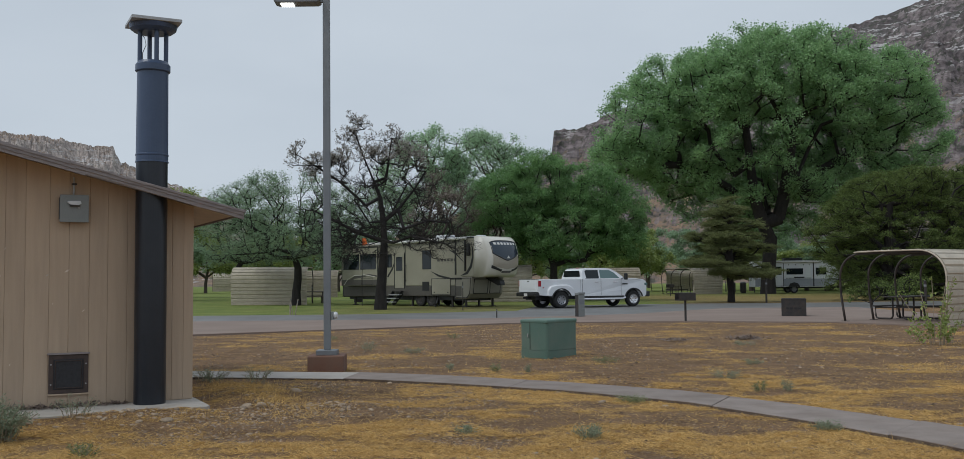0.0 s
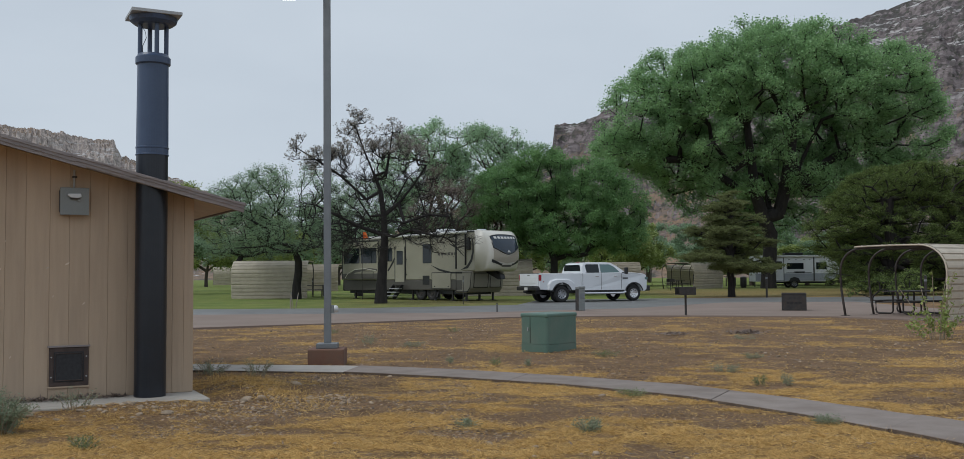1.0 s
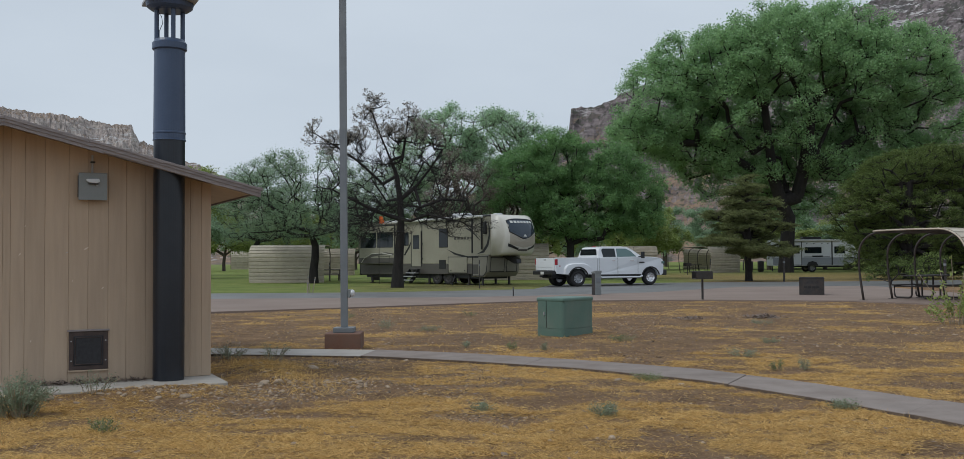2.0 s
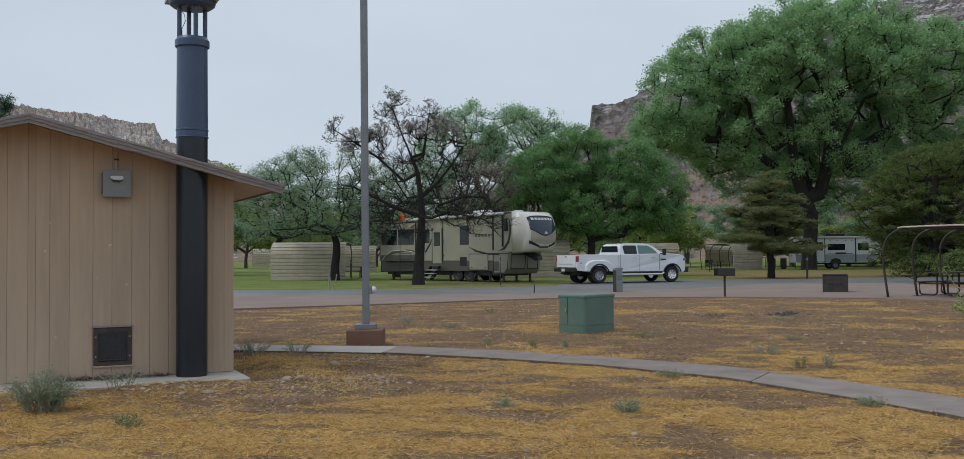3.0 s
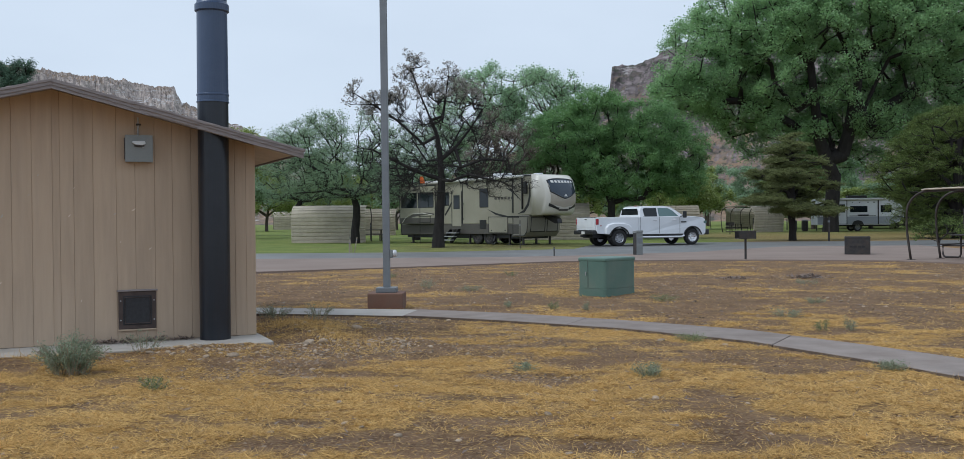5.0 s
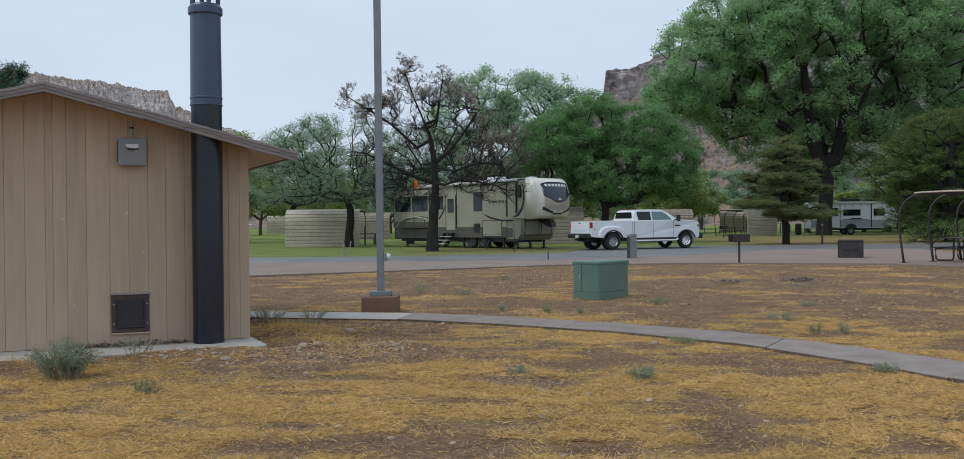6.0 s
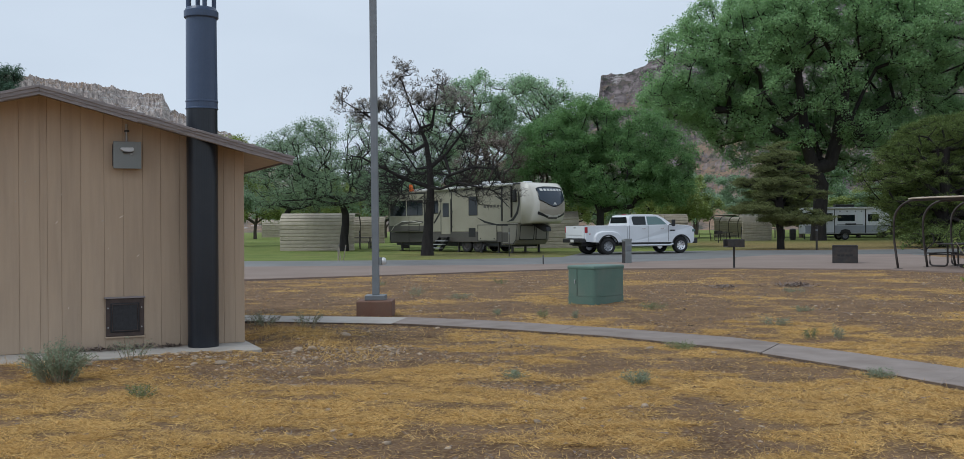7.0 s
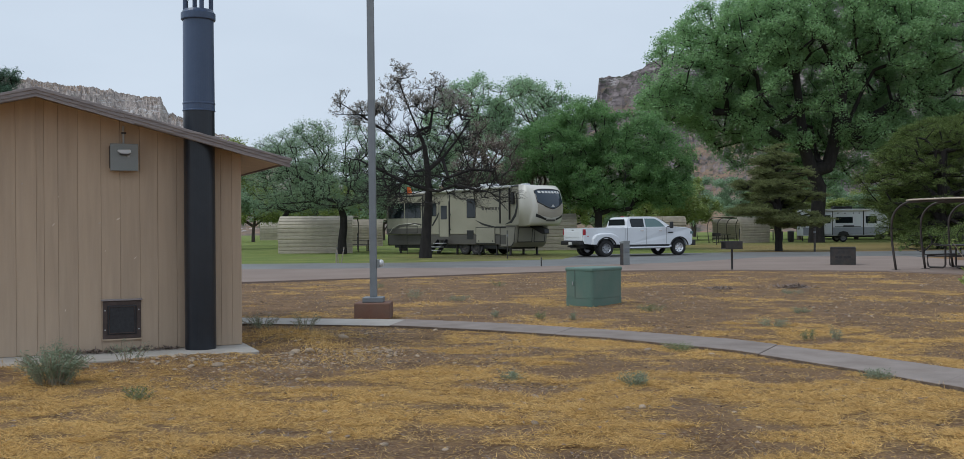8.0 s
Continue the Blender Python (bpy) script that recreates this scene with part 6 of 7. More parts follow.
    # roof, awning, air conditioners
    part("roof_skin", prism([(0.02, top - 0.095), (6.0, top - 0.035), (10.42, top - 0.015), (10.42, top + 0.01), (6.0, top - 0.01), (0.02, top - 0.075)], 2.36, "y", -1.18), CAMPER_WHITE, rv)
    part("air_conditioner", block(6.7, 7.55, -0.35, 0.35, top, top + 0.22, 0.06, 3), CAMPER_WHITE, rv)
    part("gutter", prism([(0.02, top - 0.16), (6.0, top - 0.08), (10.38, top - 0.08), (10.38, top - 0.025), (6.0, top - 0.025), (0.02, top - 0.105)], 0.03, "y", -1.235), BLACK, rv)
    for x in (2.0, 4.4, 9.3):
        part("roof_vent", block(x, x + 0.36, 0.1, 0.46, top - 0.06, top + 0.14, 0.03, 2), CAMPER_WHITE, rv)
    awning = part("awning_roll", rod((2.2, -1.33, 3.56), (9.9, -1.33, 3.66), 0.075), PLATE, rv, "rolled white awning")
    for x in (2.3, 9.75):
        part("awning_arm", block(x, x + 0.05, -1.30, -1.22, 1.9, 3.58, 0.006, 1), BLACK, awning)
    # side slide-out at the back
    slide = part("slide_out", block(0.35, 3.5, -1.62, -1.215, 1.14, 3.42, 0.03, 2), CREAM, rv)
    part("slide_window", block(0.5, 1.9, -1.632, -1.618, 2.1, 3.0, 0.01, 1), GLASS_DARK, slide)
    part("slide_window", block(2.0, 3.35, -1.632, -1.618, 2.1, 3.0, 0.01, 1), GLASS_DARK, slide)
    part("slide_trim", block(0.34, 3.51, -1.635, -1.60, 3.36, 3.43, 0.01, 1), BLACK, slide)
    for x in (0.34, 3.45):
        part("slide_trim", block(x, x + 0.06, -1.635, -1.60, 1.14, 3.355, 0.01, 1), BLACK, slide)
    part("slide_skirt", block(0.42, 3.43, -1.634, -1.618, 1.16, 1.5, 0.01, 1), TAUPE, slide)
    part("slide_arch", tube([(0.62, -1.637, 1.22), (0.9, -1.637, 1.52), (1.5, -1.637, 1.74), (2.4, -1.637, 1.78), (3.3, -1.637, 1.66)], 0.022, 5), CREAM_CAP, slide)
    part("slide_hatch", tube([(2.1, -1.637, 1.24), (3.1, -1.637, 1.24), (3.1, -1.637, 1.6), (2.1, -1.637, 1.6)], 0.016, 5, closed=True), BLACK, slide)
    part("slide_stripe", prism([(0.5, 1.2), (1.5, 1.72), (2.8, 1.82), (3.4, 1.75), (3.4, 1.66), (2.6, 1.7), (1.5, 1.55), (0.75, 1.2)], 0.006, "y", -1.628), TAUPE, slide)
    # door and steps
    door = part("door", block(4.45, 5.2, -1.232, -1.205, 1.0, 2.98, 0.012, 1), CREAM, rv, "cream entry door with dark frame")
    part("door_window", block(4.58, 5.07, -1.24, -1.231, 2.0, 2.78, 0.01, 1), GLASS_DARK, door)
    for x in (4.41, 5.205):
        part("door_frame", block(x, x + 0.04, -1.236, -1.21, 0.98, 3.02), BLACK, door)
    part("grab_handle", tube([(5.36, -1.22, 1.4), (5.36, -1.30, 1.5), (5.36, -1.30, 2.2), (5.36, -1.22, 2.3)], 0.018, 6), BLACK, door)
    steps = part("entry_steps", block(4.5, 5.15, -1.42, -1.22, 0.80, 0.84, 0.006, 1), METAL_DARK, rv, "folding black steps")
    for k in range(3):
        part("tread", block(4.42, 5.23, -1.66 - 0.2 * k, -1.42 - 0.2 * k, 0.60 - 0.2 * k, 0.65 - 0.2 * k, 0.006, 1), GALV, steps, "worn metal tread")
    for x in (4.48, 5.14):
        part("stringer", prism([(-1.30, 0.84), (-1.42, 0.86), (-2.06, 0.20), (-2.02, 0.05), (-1.86, 0.05), (-1.30, 0.62)], 0.03, "x", x), BLACK, steps)
    # windows, hatches, stripes on the door side
    for x0, x1, z0, z1 in ((6.62, 7.28, 2.05, 3.1), (3.75, 4.2, 2.2, 2.95)):
        part("window", block(x0, x1, -1.226, -1.205, z0, z1, 0.02, 2), GLASS_DARK, rv)
    part("fridge_vent", block(6.62, 7.12, -1.235, -1.2, 0.86, 1.36, 0.01, 1), BLACK, rv)
    hatch = part("cargo_hatch", block(7.35, 8.7, -1.24, -1.2, 0.66, 1.50, 0.02, 2), CREAM, rv)
    part("hatch_frame", tube([(7.33, -1.242, 0.64), (8.72, -1.242, 0.64), (8.72, -1.242, 1.52), (7.33, -1.242, 1.52)], 0.016, 5, closed=True), BLACK, hatch)
    for x in (7.5, 8.5):
        part("hatch_latch", block(x, x + 0.07, -1.25, -1.24, 0.74, 0.80), BLACK, hatch)
    part("side_lamp_pod", block(9.92, 10.12, -1.36, -1.2, 2.72, 3.36, 0.05, 3), BLACK, rv)
    part("downspout", block(9.02, 9.12, -1.24, -1.2, 1.72, 3.60, 0.008, 1), BLACK, rv)
    part("stripe", prism([(5.25, 1.14), (5.25, 3.4), (5.31, 3.4), (5.31, 1.14)], 0.006, "y", -1.216), BLACK, rv)
    curves = [
        [(7.2, 1.95), (7.9, 1.72), (8.7, 1.56), (9.5, 1.56), (9.5, 1.46), (8.6, 1.47), (7.8, 1.64)],
        [(9.4, 1.66), (9.9, 1.74), (10.2, 2.1), (10.32, 2.6), (10.3, 3.1), (10.16, 3.5), (10.22, 3.1), (10.22, 2.65), (10.08, 2.2), (9.82, 1.86)],
        [(8.6, 3.12), (9.1, 2.9), (9.6, 2.45), (9.66, 2.36), (9.1, 2.8), (8.6, 3.06)],
        [(3.9, 1.62), (4.3, 2.1), (4.42, 2.4), (4.36, 2.4), (4.2, 2.15), (3.8, 1.66)],
    ]
    for c in curves:
        part("side_graphic", prism(c, 0.006, "y", -1.217), BLACK, rv)
    for k in range(6):
        part("name_bar", block(7.75 + k * 0.24, 7.91 + k * 0.24, -1.219, -1.212, 2.46, 2.60), TAUPE, rv, "plain dark bar")
    part("side_mirror_lamp", block(10.0, 10.12, -1.26, -1.2, 3.18, 3.3, 0.01, 1), LAMP_LENS, rv)
    # running gear
    for x in (6.35, 7.2):
        for y in (-1.02, 1.02):
            wheel(pose(x, y, 0.37, 0, 0, 0 if y < 0 else 180), 0.37, 0.24, rv, METAL_DARK)
    # chassis made wide, low and black to stand in for the shade underneath
    part("chassis", block(0.3, step_x, -1.0, 1.0, 0.33, 0.60, 0.02, 1), BLACK, rv)
    part("axle", rod((6.35, -0.95, 0.37), (6.35, 0.95, 0.37), 0.05), BLACK, rv)
    part("axle", rod((7.2, -0.95, 0.37), (7.2, 0.95, 0.37), 0.05), BLACK, rv)
    for x in (0.8, 5.6, 8.6, 9.55):
        for y in (-1.0, 1.0):
            leg = part("levelling_leg", block(x, x + 0.09, y - 0.045, y + 0.045, 0.03, 0.62), METAL_DARK, rv)
            part("leg_foot", block(x - 0.08, x + 0.17, y - 0.12, y + 0.12, 0.0, 0.029), METAL_DARK, leg)
    part("rear_bumper", block(-0.14, 0.0, -1.1, 1.1, 0.46, 0.58, 0.01, 1), BLACK, rv)
    part("rear_edge_trim", block(-0.012, 0.05, -1.225, -1.19, 0.62, 3.6), BLACK, rv)
    part("waste_hose", tube([(7.7, -1.1, 0.5), (7.8, -1.35, 0.15), (8.0, -1.7, 0.06), (8.3, -1.9, 0.06)], 0.05, 8), BLACK, rv)
    return rv


TRAILER_TURN = -48
tail = Vector((-5.75, 60.0, 0)) + Matrix.Rotation(radians(TRAILER_TURN), 3, "Z") @ Vector((0, 1.22, 0))
build_trailer(Matrix.Translation(tail) @ pose(0, 0, 0, 0, 0, TRAILER_TURN) @ Matrix.Diagonal((1.107, 1, 1, 1)))

flag = thing("orange_flag", pose(-4.4, 57.4, 0), "small orange cloth flag on a thin pole", "flag")
part("pole", rod((0, 0, -0.1), (0, 0, 4.0), 0.015, sides=6), METAL_DARK, flag)
cloth = bmesh.new()
bmesh.ops.create_grid(cloth, x_segments=8, y_segments=5, size=0.5, matrix=pose(0.2, 0, 3.72, 90, 0, 0) @ Matrix.Diagonal((0.36, 0.42, 1, 1)))
for v in cloth.verts:
    v.co.y += 0.06 * math.sin(v.co.x * 14)
    v.co.x *= 0.9 - 0.9 * (v.co.z - 3.5)
bmesh.ops.solidify(cloth, geom=cloth.faces[:], thickness=0.01)
part("cloth", cloth, ORANGE, flag)


# ---- the small camper by the big tree ----
def build_camper(m):
    van = thing("camper_trailer", m, "small white and grey camper trailer with a black-framed door", "camper trailer")
    shape = [(-1.3, 0.55), (5.0, 0.55), (5.9, 0.95), (6.0, 1.7), (5.5, 2.55), (5.1, 2.72), (-1.15, 2.78), (-1.3, 2.6)]
    part("body", prism(shape, 2.3, "y", -1.15, 0.05, 3), CAMPER_WHITE, van)
    part("grey_band", prism([(-1.28, 0.62), (4.95, 0.62), (5.75, 0.98), (5.8, 1.25), (-1.28, 1.25)], 0.012, "y", -1.163), CAMPER_GREY, van)
    part("awning_roll", rod((-0.4, -1.25, 2.72), (4.4, -1.25, 2.72), 0.08), PLATE, van)
    part("roof_edge", block(-1.2, 5.1, -1.19, 1.19, 2.76, 2.83, 0.02, 1), PLATE, van)
    for x in (1.6, 2.2, 2.9, 3.4):
        part("marker_lamp", block(x, x + 0.1, -1.165, -1.15, 2.42, 2.5, 0.01, 1), BLACK, van)
    part("side_stripe", block(1.4, 3.6, -1.166, -1.15, 1.28, 1.33), BLACK, van)
    part("window", block(-0.9, 0.0, -1.17, -1.15, 1.62, 2.2, 0.02, 2), GLASS_DARK, van)
    part("air_conditioner", block(1.5, 3.1, -0.4, 0.4, 2.77, 3.06, 0.07, 3), BLACK, van)
    part("window", block(1.45, 2.9, -1.17, -1.15, 1.62, 2.15, 0.02, 2), GLASS_DARK, van)
    part("window", block(4.0, 4.9, -1.17, -1.15, 1.6, 2.2, 0.02, 2), GLASS_DARK, van)
    door = part("door", block(0.35, 1.15, -1.175, -1.15, 0.65, 2.55, 0.01, 1), CAMPER_WHITE, van, "white door with black frame")
    for x in (0.31, 1.15):
        part("door_frame", block(x, x + 0.06, -1.18, -1.15, 0.6, 2.62), BLACK, door)
    part("door_window", block(0.48, 1.02, -1.182, -1.174, 1.6, 2.3), GLASS_DARK, door)
    part("hatch", block(2.1, 3.0, -1.17, -1.15, 1.33, 1.42), BLACK, van)
    for x in (0.0, 3.75):
        part("black_trim", block(x, x + 0.1, -1.172, -1.14, 0.6, 2.7), BLACK, van)
    for y in (-1.0, 1.0):
        wheel(pose(2.1, y, 0.36, 0, 0, 0 if y < 0 else 180), 0.36, 0.24, van)
        part("wheel_arch", prism([(1.6, 0.56), (1.75, 0.85), (2.1, 0.95), (2.45, 0.85), (2.6, 0.56)], 0.03, "y", -1.185 if y < 0 else 1.155), BLACK, van)
    part("chassis", block(0.2, 5.4, -0.8, 0.8, 0.4, 0.56), BLACK, van)
    part("step", block(0.4, 1.1, -1.5, -1.2, 0.28, 0.33), METAL_DARK, van)
    part("drawbar", rod((5.2, 0, 0.48), (6.9, 0, 0.48), 0.06), BLACK, van)
    part("jack", rod((6.6, 0, 0.0), (6.6, 0, 0.9), 0.04), METAL_DARK, van)
    part("axle", rod((2.1, -0.9, 0.36), (2.1, 0.9, 0.36), 0.05), BLACK, van)


build_camper(pose(30.9, 90.6, 0, 0, 0, -4) @ Matrix.Diagonal((1.06, 1, 1.07, 1)))


# ---- plants and loose stuff on the ground ----
def blades(name, rng, places, length, width, tilt, material, label, headings=None):
    """Thin pointed blades, one triangle each, lying or standing at the given places."""
    n = len(places)
    a = rng.uniform(0, math.tau, n) if headings is None else headings + rng.normal(size=n) * 0.7
    up = np.abs(rng.normal(size=n)) * tilt
    s = length * rng.uniform(0.4, 1.5, n)
    d = np.stack([np.cos(a) * np.cos(up), np.sin(a) * np.cos(up), np.sin(up)], 1) * s[:, None]
    side = np.stack([-np.sin(a), np.cos(a), rng.normal(size=n) * 0.5], 1) * (width * rng.uniform(0.6, 1.4, n))[:, None]
    tri = np.stack([places - side * 0.5, places + side * 0.5, places + d], 1).reshape(-1, 3)
    me = sheet_mesh(name, tri, np.arange(n * 3).reshape(-1, 3), material)
    return tagged(new(name, me), label, "dry grass", kind="stuff")


def on_slab(x, y):
    p = TURN.inverted() @ Vector((x, y, 0))
    return -5.25 < p.x < 0.08 and -0.79 < p.y < 5.3


def on_path(x, y):
    for (a, b), (c, d) in zip(zip(PATH_FAR, PATH_FAR[1:]), zip(PATH_NEAR, PATH_NEAR[1:])):
        quad = [a, b, d, c]
        signs = [(quad[(k + 1) % 4][0] - quad[k][0]) * (y - quad[k][1]) - (quad[(k + 1) % 4][1] - quad[k][1]) * (x - quad[k][0]) for k in range(4)]
        if all(s <= 0.02 for s in signs) or all(s >= -0.02 for s in signs):
            return True
    return False


PAD_EDGE = ((-15, 22.0), (-6.4, 26.5), (-2.6, 28.6), (0.3, 30.4), (2.3, 31.6), (6.36, 31.9), (9.2, 31.4), (12.5, 30.1), (14.4, 26.9), (19.0, 29.9))


def scatter(rng, count, y0, y1, power=1.0, cover=True, spread=0.56):
    got = []
    while len(got) < count:
        y = y0 + (y1 - y0) * rng.random() ** power
        x = rng.uniform(-spread * y - 0.6, spread * y + 0.8)
        if y > np.interp(x, [p[0] for p in PAD_EDGE], [p[1] for p in PAD_EDGE]) - 0.1:
            continue
        if cover and rng.random() > 0.05 + 0.95 * straw_cover(x, y) * (0.22 + 0.78 * smooth_step(-0.3, 0.2, noise.noise(Vector((x * 3.1, y * 4.0, 2))) + 0.5 * noise.noise(Vector((x * 9, y * 11, 6))))):
            continue
        if on_slab(x, y) or on_path(x, y):
            continue
        got.append((x, y, max(ground_height(x, y), -0.012) + 0.004))
    return np.array(got)


rng = np.random.default_rng(77)
near_places = scatter(rng, 250000, 5.3, 14.5, 0.95)
blades("matted_straw", rng, near_places, 0.05, 0.0042, 0.26, STRAW, "matted yellow straw lying over the soil")
blades("matted_straw", rng, scatter(rng, 60000, 12, 31, 0.8), 0.055, 0.0065, 0.35, STRAW, "matted yellow straw lying over the soil")
tufts = scatter(rng, 4200, 5.2, 10.5, 1.2)
tufts = tufts[np.array([noise.noise(Vector((p[0] * 2.6, p[1] * 3.4, 14))) > 0.02 for p in tufts])]
lean = np.repeat(rng.uniform(0, math.tau, len(tufts)), 14)
tuft_places = np.repeat(tufts, 14, axis=0) + rng.normal(size=(len(tufts) * 14, 3)) * np.array([0.04, 0.035, 0.0])
blades("straw_tufts", rng, tuft_places, 0.075, 0.0045, 0.3, STRAW, "bent tufts of yellow dry grass", lean)
tall = scatter(rng, 7000, 5.0, 20, 0.9)
blades("straw_stubble", rng, tall[np.array([noise.noise(Vector((p[0] * 1.9, p[1] * 1.9, 9))) > 0.12 for p in tall])], 0.06, 0.0045, 0.7, STRAW, "short upright dry grass stubble")
# a fringe of taller dry grass by the corner of the apron and along the path
fringe = []
for k in range(2600):
    t = rng.random()
    cx, cy = -3.05 + 1.7 * t + rng.normal() * 0.24, 13.6 - 3.1 * t + rng.normal() * 0.26
    if not on_slab(cx, cy) and not on_path(cx, cy):
        fringe.append((cx, cy, ground_height(cx, cy)))
for k in range(1500):
    u = rng.uniform(1.9, 5.0)
    p = TURN @ Vector((-u, -0.80 - abs(rng.normal()) * 0.14, 0))
    if noise.noise(Vector((p.x * 2, p.y * 2, 7))) > -0.15:
        fringe.append((p.x, p.y, ground_height(p.x, p.y)))
blades("dry_grass_fringe", rng, np.array(fringe), 0.11, 0.0055, 0.5, STRAW, "ragged dry grass along the slab")
twigs = scatter(rng, 7000, 5, 28, 0.8, False)
blades("dark_litter", rng, twigs, 0.05, 0.012, 0.2, LEAF_BROWN, "dark scraps of bark and dead leaf")


def pebble(seed, rough=0.25):
    g = random.Random(seed)
    bm = bmesh.new()
    bmesh.ops.create_icosphere(bm, subdivisions=2, radius=0.5)
    shift = Vector((g.random() * 9, g.random() * 9, g.random() * 9))
    for v in bm.verts:
        v.co *= 1 + rough * noise.noise(v.co * 1.8 + shift)
    me = bpy.data.meshes.new("stone")
    bm.to_mesh(me)
    bm.free()
    me.materials.append(STONE)
    me.shade_smooth()
    return me


kinds = [pebble(k) for k in range(7)]
g = random.Random(41)
for k in range(290):
    if k < 205:
        u, v = (g.uniform(-1.5, 2.4), abs(g.gauss(0.0, 0.42))) if k < 180 else (g.gauss(-0.9, 0.5), g.uniform(-1.7, 0.9))
        p = TURN @ Vector((-u, -0.84 - v, 0))
        size = g.uniform(0.022, 0.06) * (2.0 if g.random() < 0.1 else 1)
    else:
        p = Vector((g.uniform(-2.6, 6), g.uniform(5.2, 20) if k < 250 else g.uniform(5.2, 9.5), 0))
        size = g.uniform(0.025, 0.065)
    if on_slab(p.x, p.y) or on_path(p.x, p.y):
        continue
    rock = new("stone", g.choice(kinds))
    rock.matrix_basis = pose(p.x, p.y, ground_height(p.x, p.y) + size * 0.06, g.uniform(-15, 15), g.uniform(-15, 15), g.uniform(0, 360))
    rock.scale = (size * g.uniform(1.0, 1.6), size, size * g.uniform(0.45, 0.75))
    tagged(rock, "smooth pale grey-brown river stone on the soil", "stone", "loose stones")


def gravel(rng, count, box, size, name, label):
    """Small angular grit, joined."""
    verts, faces = [], []
    for k in range(count):
        x, y = rng.uniform(box[0], box[1]), rng.uniform(box[2], box[3])
        if noise.noise(Vector((x * 0.7, y * 0.7, 20))) < rng.uniform(-0.25, 0.25) or on_slab(x, y) or on_path(x, y):
            continue
        if y > np.interp(x, [p[0] for p in PAD_EDGE], [p[1] for p in PAD_EDGE]) - 0.1:
            continue
        s = size * rng.uniform(0.5, 1.6)
        z = ground_height(x, y)
        base = len(verts)
        for dx, dy, dz in ((-1, -0.6, 0), (0.9, -0.8, 0), (1, 0.7, 0), (-0.7, 0.9, 0), (0.1, 0.0, 0.8)):
            verts.append((x + s * (dx + rng.uniform(-0.3, 0.3)), y + s * (dy + rng.uniform(-0.3, 0.3)), z + s * dz))
        faces += [(base, base + 1, base + 4), (base + 1, base + 2, base + 4), (base + 2, base + 3, base + 4), (base + 3, base, base + 4)]
    return tagged(new(name, sheet_mesh(name, verts, faces, GRIT)), label, "gravel", kind="stuff")


gravel(rng, 6500, (-3.2, 0.8, 8.6, 13.8), 0.0125, "gravel", "loose gravel on the bank beside the restroom")
gravel(rng, 6500, (-7, 14, 13.5, 31), 0.02, "gravel", "pale grit scattered over bare soil")
gravel(rng, 2500, (-4, 7, 5, 12), 0.011, "gravel", "fine grit between the straw")


def weed(m, height, width, stems, label, material, seed, leaf=0.035, name="weed", narrow=0.3, per=16, group="weeds"):
    """A clump of thin stems that fan out, each with small leaves along it."""
    rng = np.random.default_rng(seed)
    clump = thing(name, m, label, "plant", group)
    wood, centres = bmesh.new(), []
    for k in range(stems):
        a, lean = rng.uniform(0, math.tau), rng.uniform(0.1, 1.0) ** 0.7
        h = height * rng.uniform(0.55, 1.0) * (1 - 0.35 * lean)
        tip = Vector((math.cos(a) * width * lean, math.sin(a) * width * lean, h))
        mid = Vector((tip.x * 0.62, tip.y * 0.62, h * 0.6))
        root = Vector((math.cos(a) * width * 0.4 * lean, math.sin(a) * width * 0.4 * lean, -0.02))
        tube([root, mid, tip], 0.0028 + 0.002 * height, 4, wood)
        for i in range(per):
            f = 0.25 + 0.75 * (i + rng.random()) / per
            centres.append(root.lerp(mid, f * 2) if f < 0.5 else mid.lerp(tip, f * 2 - 1))
    tagged(part("stem", wood, DRY_STEM, clump), kind="stuff")
    crown = new("leaf", leaf_mesh("leaf", rng, np.array([tuple(c) for c in centres]), 4, leaf, 0.018 + 0.02 * width, material, narrow, hang=-0.4))
    crown.parent = clump
    tagged(crown, kind="stuff")
    return clump


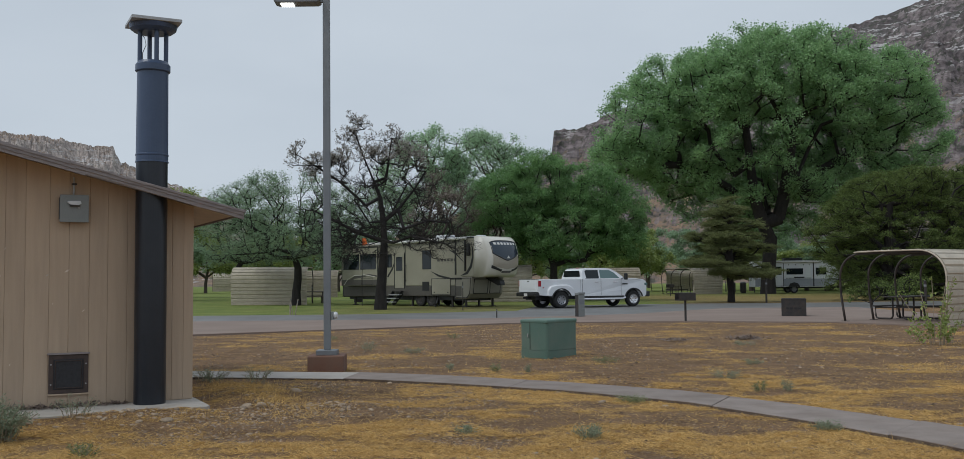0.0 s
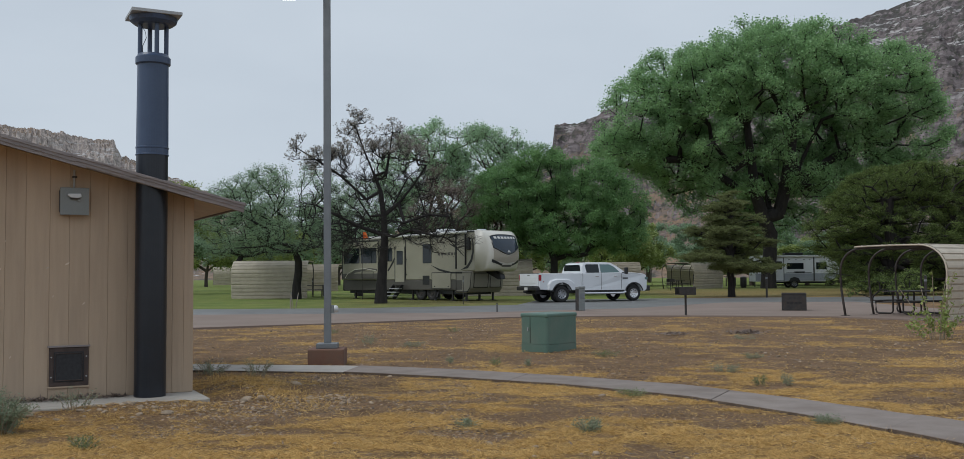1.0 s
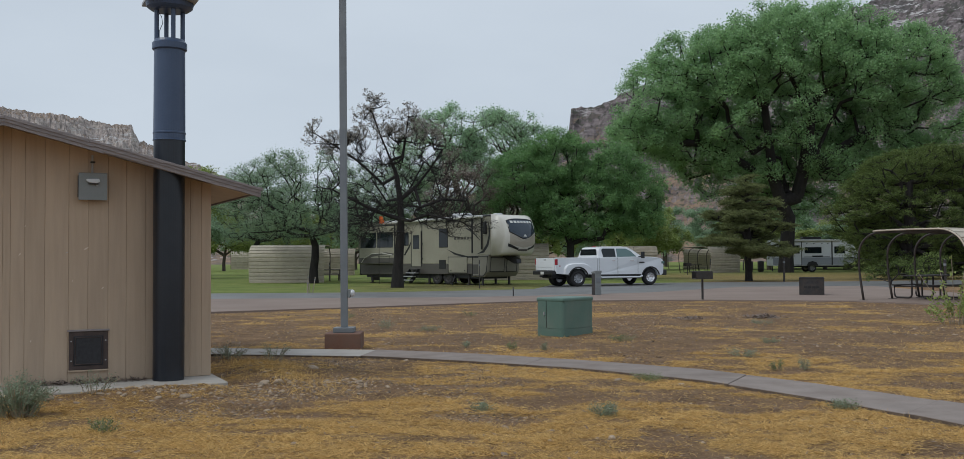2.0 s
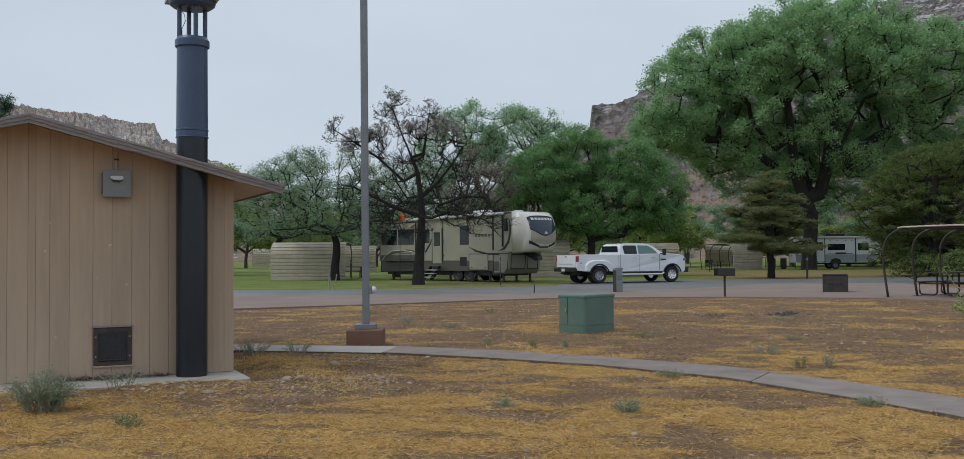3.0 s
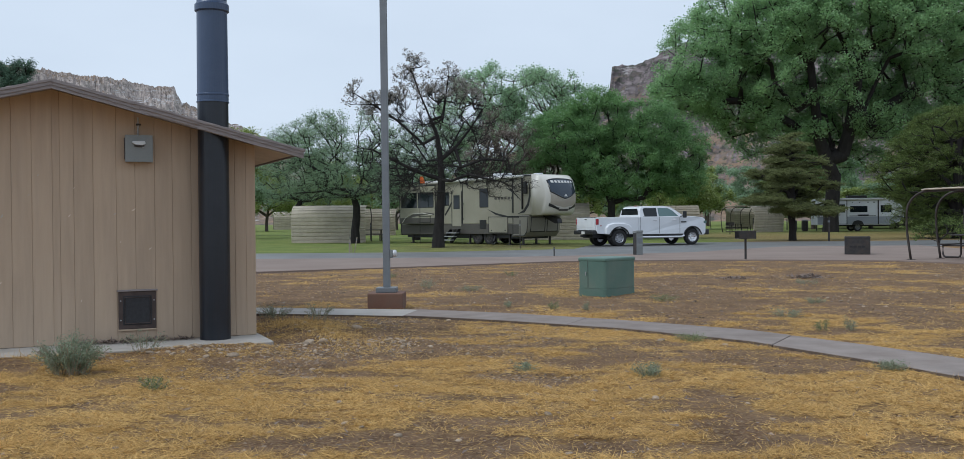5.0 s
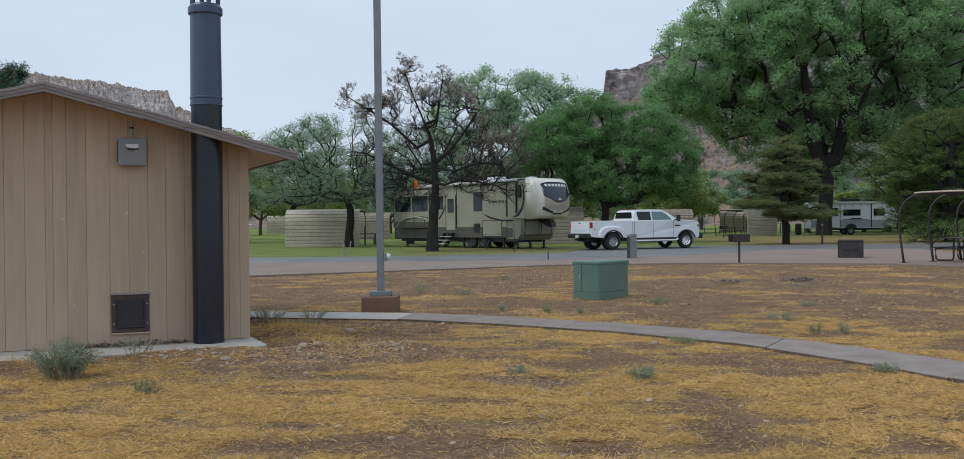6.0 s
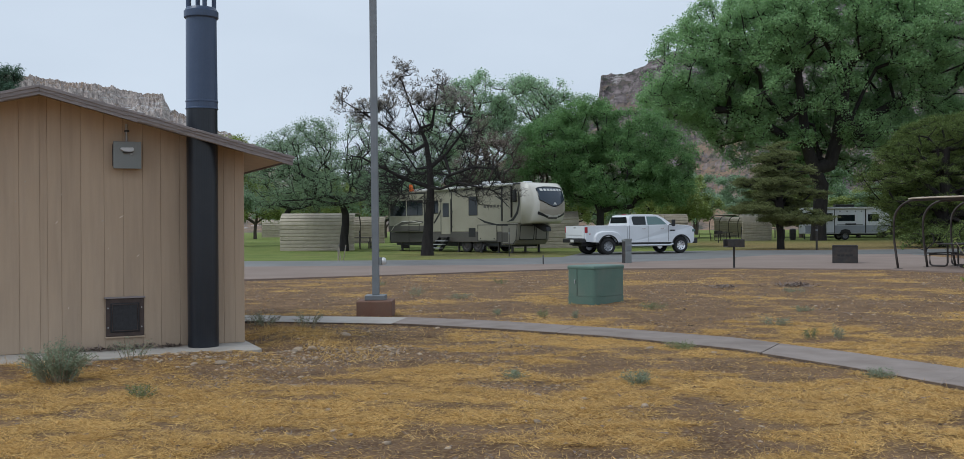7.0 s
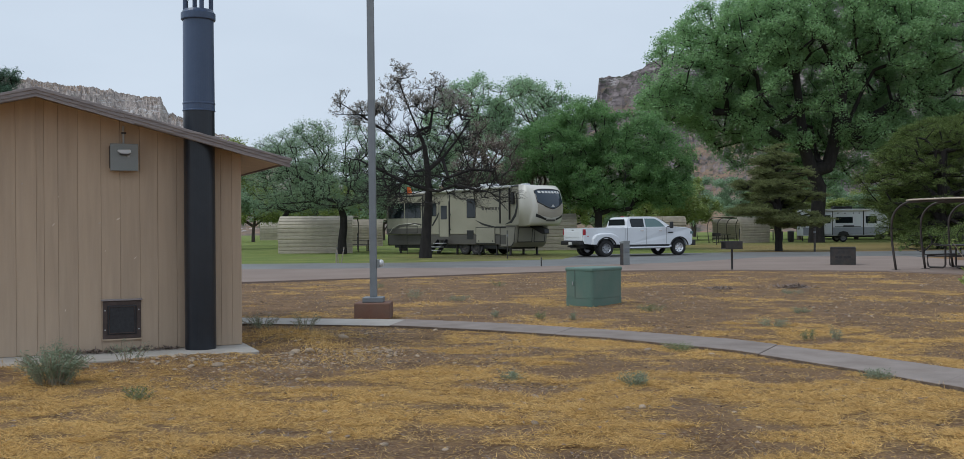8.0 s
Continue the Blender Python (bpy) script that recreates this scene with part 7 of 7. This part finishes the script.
weed(pose(-3.95, 9.0, 0.0), 0.44, 0.36, 70, "grey-green sagebrush clump by the restroom slab", SAGE, 1, 0.032, "sagebrush", 0.22, 24)
for k, (x, y, h, w, s) in enumerate(((-2.9, 8.2, 0.12, 0.16, 14), (1.36, 8.77, 0.13, 0.17, 26), (3.65, 9.02, 0.10, 0.17, 22), (2.26, 11.25, 0.10, 0.22, 18), (0.27, 9.15, 0.10, 0.14, 12),
                                     (-1.38, 19.9, 0.26, 0.26, 16), (2.9, 16.7, 0.12, 0.3, 18), (4.1, 13.9, 0.14, 0.3, 18), (4.4, 12.1, 0.22, 0.12, 10), (4.05, 12.15, 0.18, 0.1, 9), (-3.25, 14.2, 0.26, 0.3, 26),
                                     (-2.35, 12.9, 0.34, 0.22, 14), (0.9, 15.2, 0.16, 0.14, 10), (-0.5, 19.4, 0.13, 0.3, 16), (-3.72, 10.25, 0.26, 0.26, 12), (0.4, 24.0, 0.16, 0.3, 10), (5.2, 16.0, 0.12, 0.2, 12), (6.5, 20.5, 0.15, 0.3, 12), (-2.5, 23.5, 0.15, 0.25, 12), (1.4, 14.95, 0.14, 0.1, 8), (0.2, 15.6, 0.13, 0.1, 8))):
    weed(pose(x, y, ground_height(x, y)), h, w, s, "small green weed on dry soil", SAGE if k % 3 else WEED_GREEN, 50 + k, 0.024, per=10)

# leggy half-leafed shrub in front of the picnic shelter
weed(pose(10.5, 20.2, ground_height(10.5, 20.2)), 1.75, 0.85, 13, "leggy pale-stemmed shrub with sparse yellow-green leaves", LEAF_SPRING, 61, 0.085, "shrub", 0.6, 4, "")
weed(pose(10.4, 20.0, ground_height(10.4, 20.0)), 0.8, 0.75, 20, "low leafy yellow-green shrub by the leggy one", LEAF_SPRING, 63, 0.08, "shrub", 0.6, 6, "")
# a small heap of dead leaves and twigs
heap = np.column_stack([rng.normal(7.2, 0.2, 320), rng.normal(22.5, 0.2, 320), np.abs(rng.normal(0, 0.03, 320))])
blades("leaf_litter", rng, heap, 0.09, 0.03, 0.5, LEAF_BROWN, "small heap of brown dead leaves and twigs")
heap = np.column_stack([rng.normal(5.4, 0.15, 150), rng.normal(22.3, 0.15, 150), np.abs(rng.normal(0, 0.02, 150))])
blades("leaf_litter", rng, heap, 0.08, 0.025, 0.5, LEAF_BROWN, "small heap of brown dead leaves and twigs")
# dead leaves and soil caught between the wall and the apron
caught = []
for k in range(420):
    p = TURN @ Vector((rng.uniform(-2.0, -0.75), -0.02 - abs(rng.normal()) * 0.07, 0))
    caught.append((p.x, p.y, 0.053 + abs(rng.normal()) * 0.014))
blades("leaf_litter", rng, np.array(caught), 0.06, 0.022, 0.4, LEAF_BROWN, "dead leaves caught along the foot of the wall")
# low brush beyond the shelter
brush = tree("brush", pose(21.5, 47.5, 0), "low tangle of dark green brush", [(0, 0, 0.5, 1.3, 0.8, 0.5), (0.8, 0, 0.7, 0.7, 0.6, 0.6)],
             [(0, 0, -0.02), (0, 0, 0.1), (0.02, 0, 0.2)], 0.03, 26, 10, 0.08, 0.08, BARK_DARK, LEAF_PINE, 62, step=0.25, tip_r=0.005, holes=0.1, reach=0.3, category="shrub", group="brush")
for x, y, k in ((24.5, 50, 1.2), (27, 46, 1.1)):
    made = copy_thing(brush, pose(x, y, 0, 0, 0, x * 40))
    made.scale = (k, k, k)
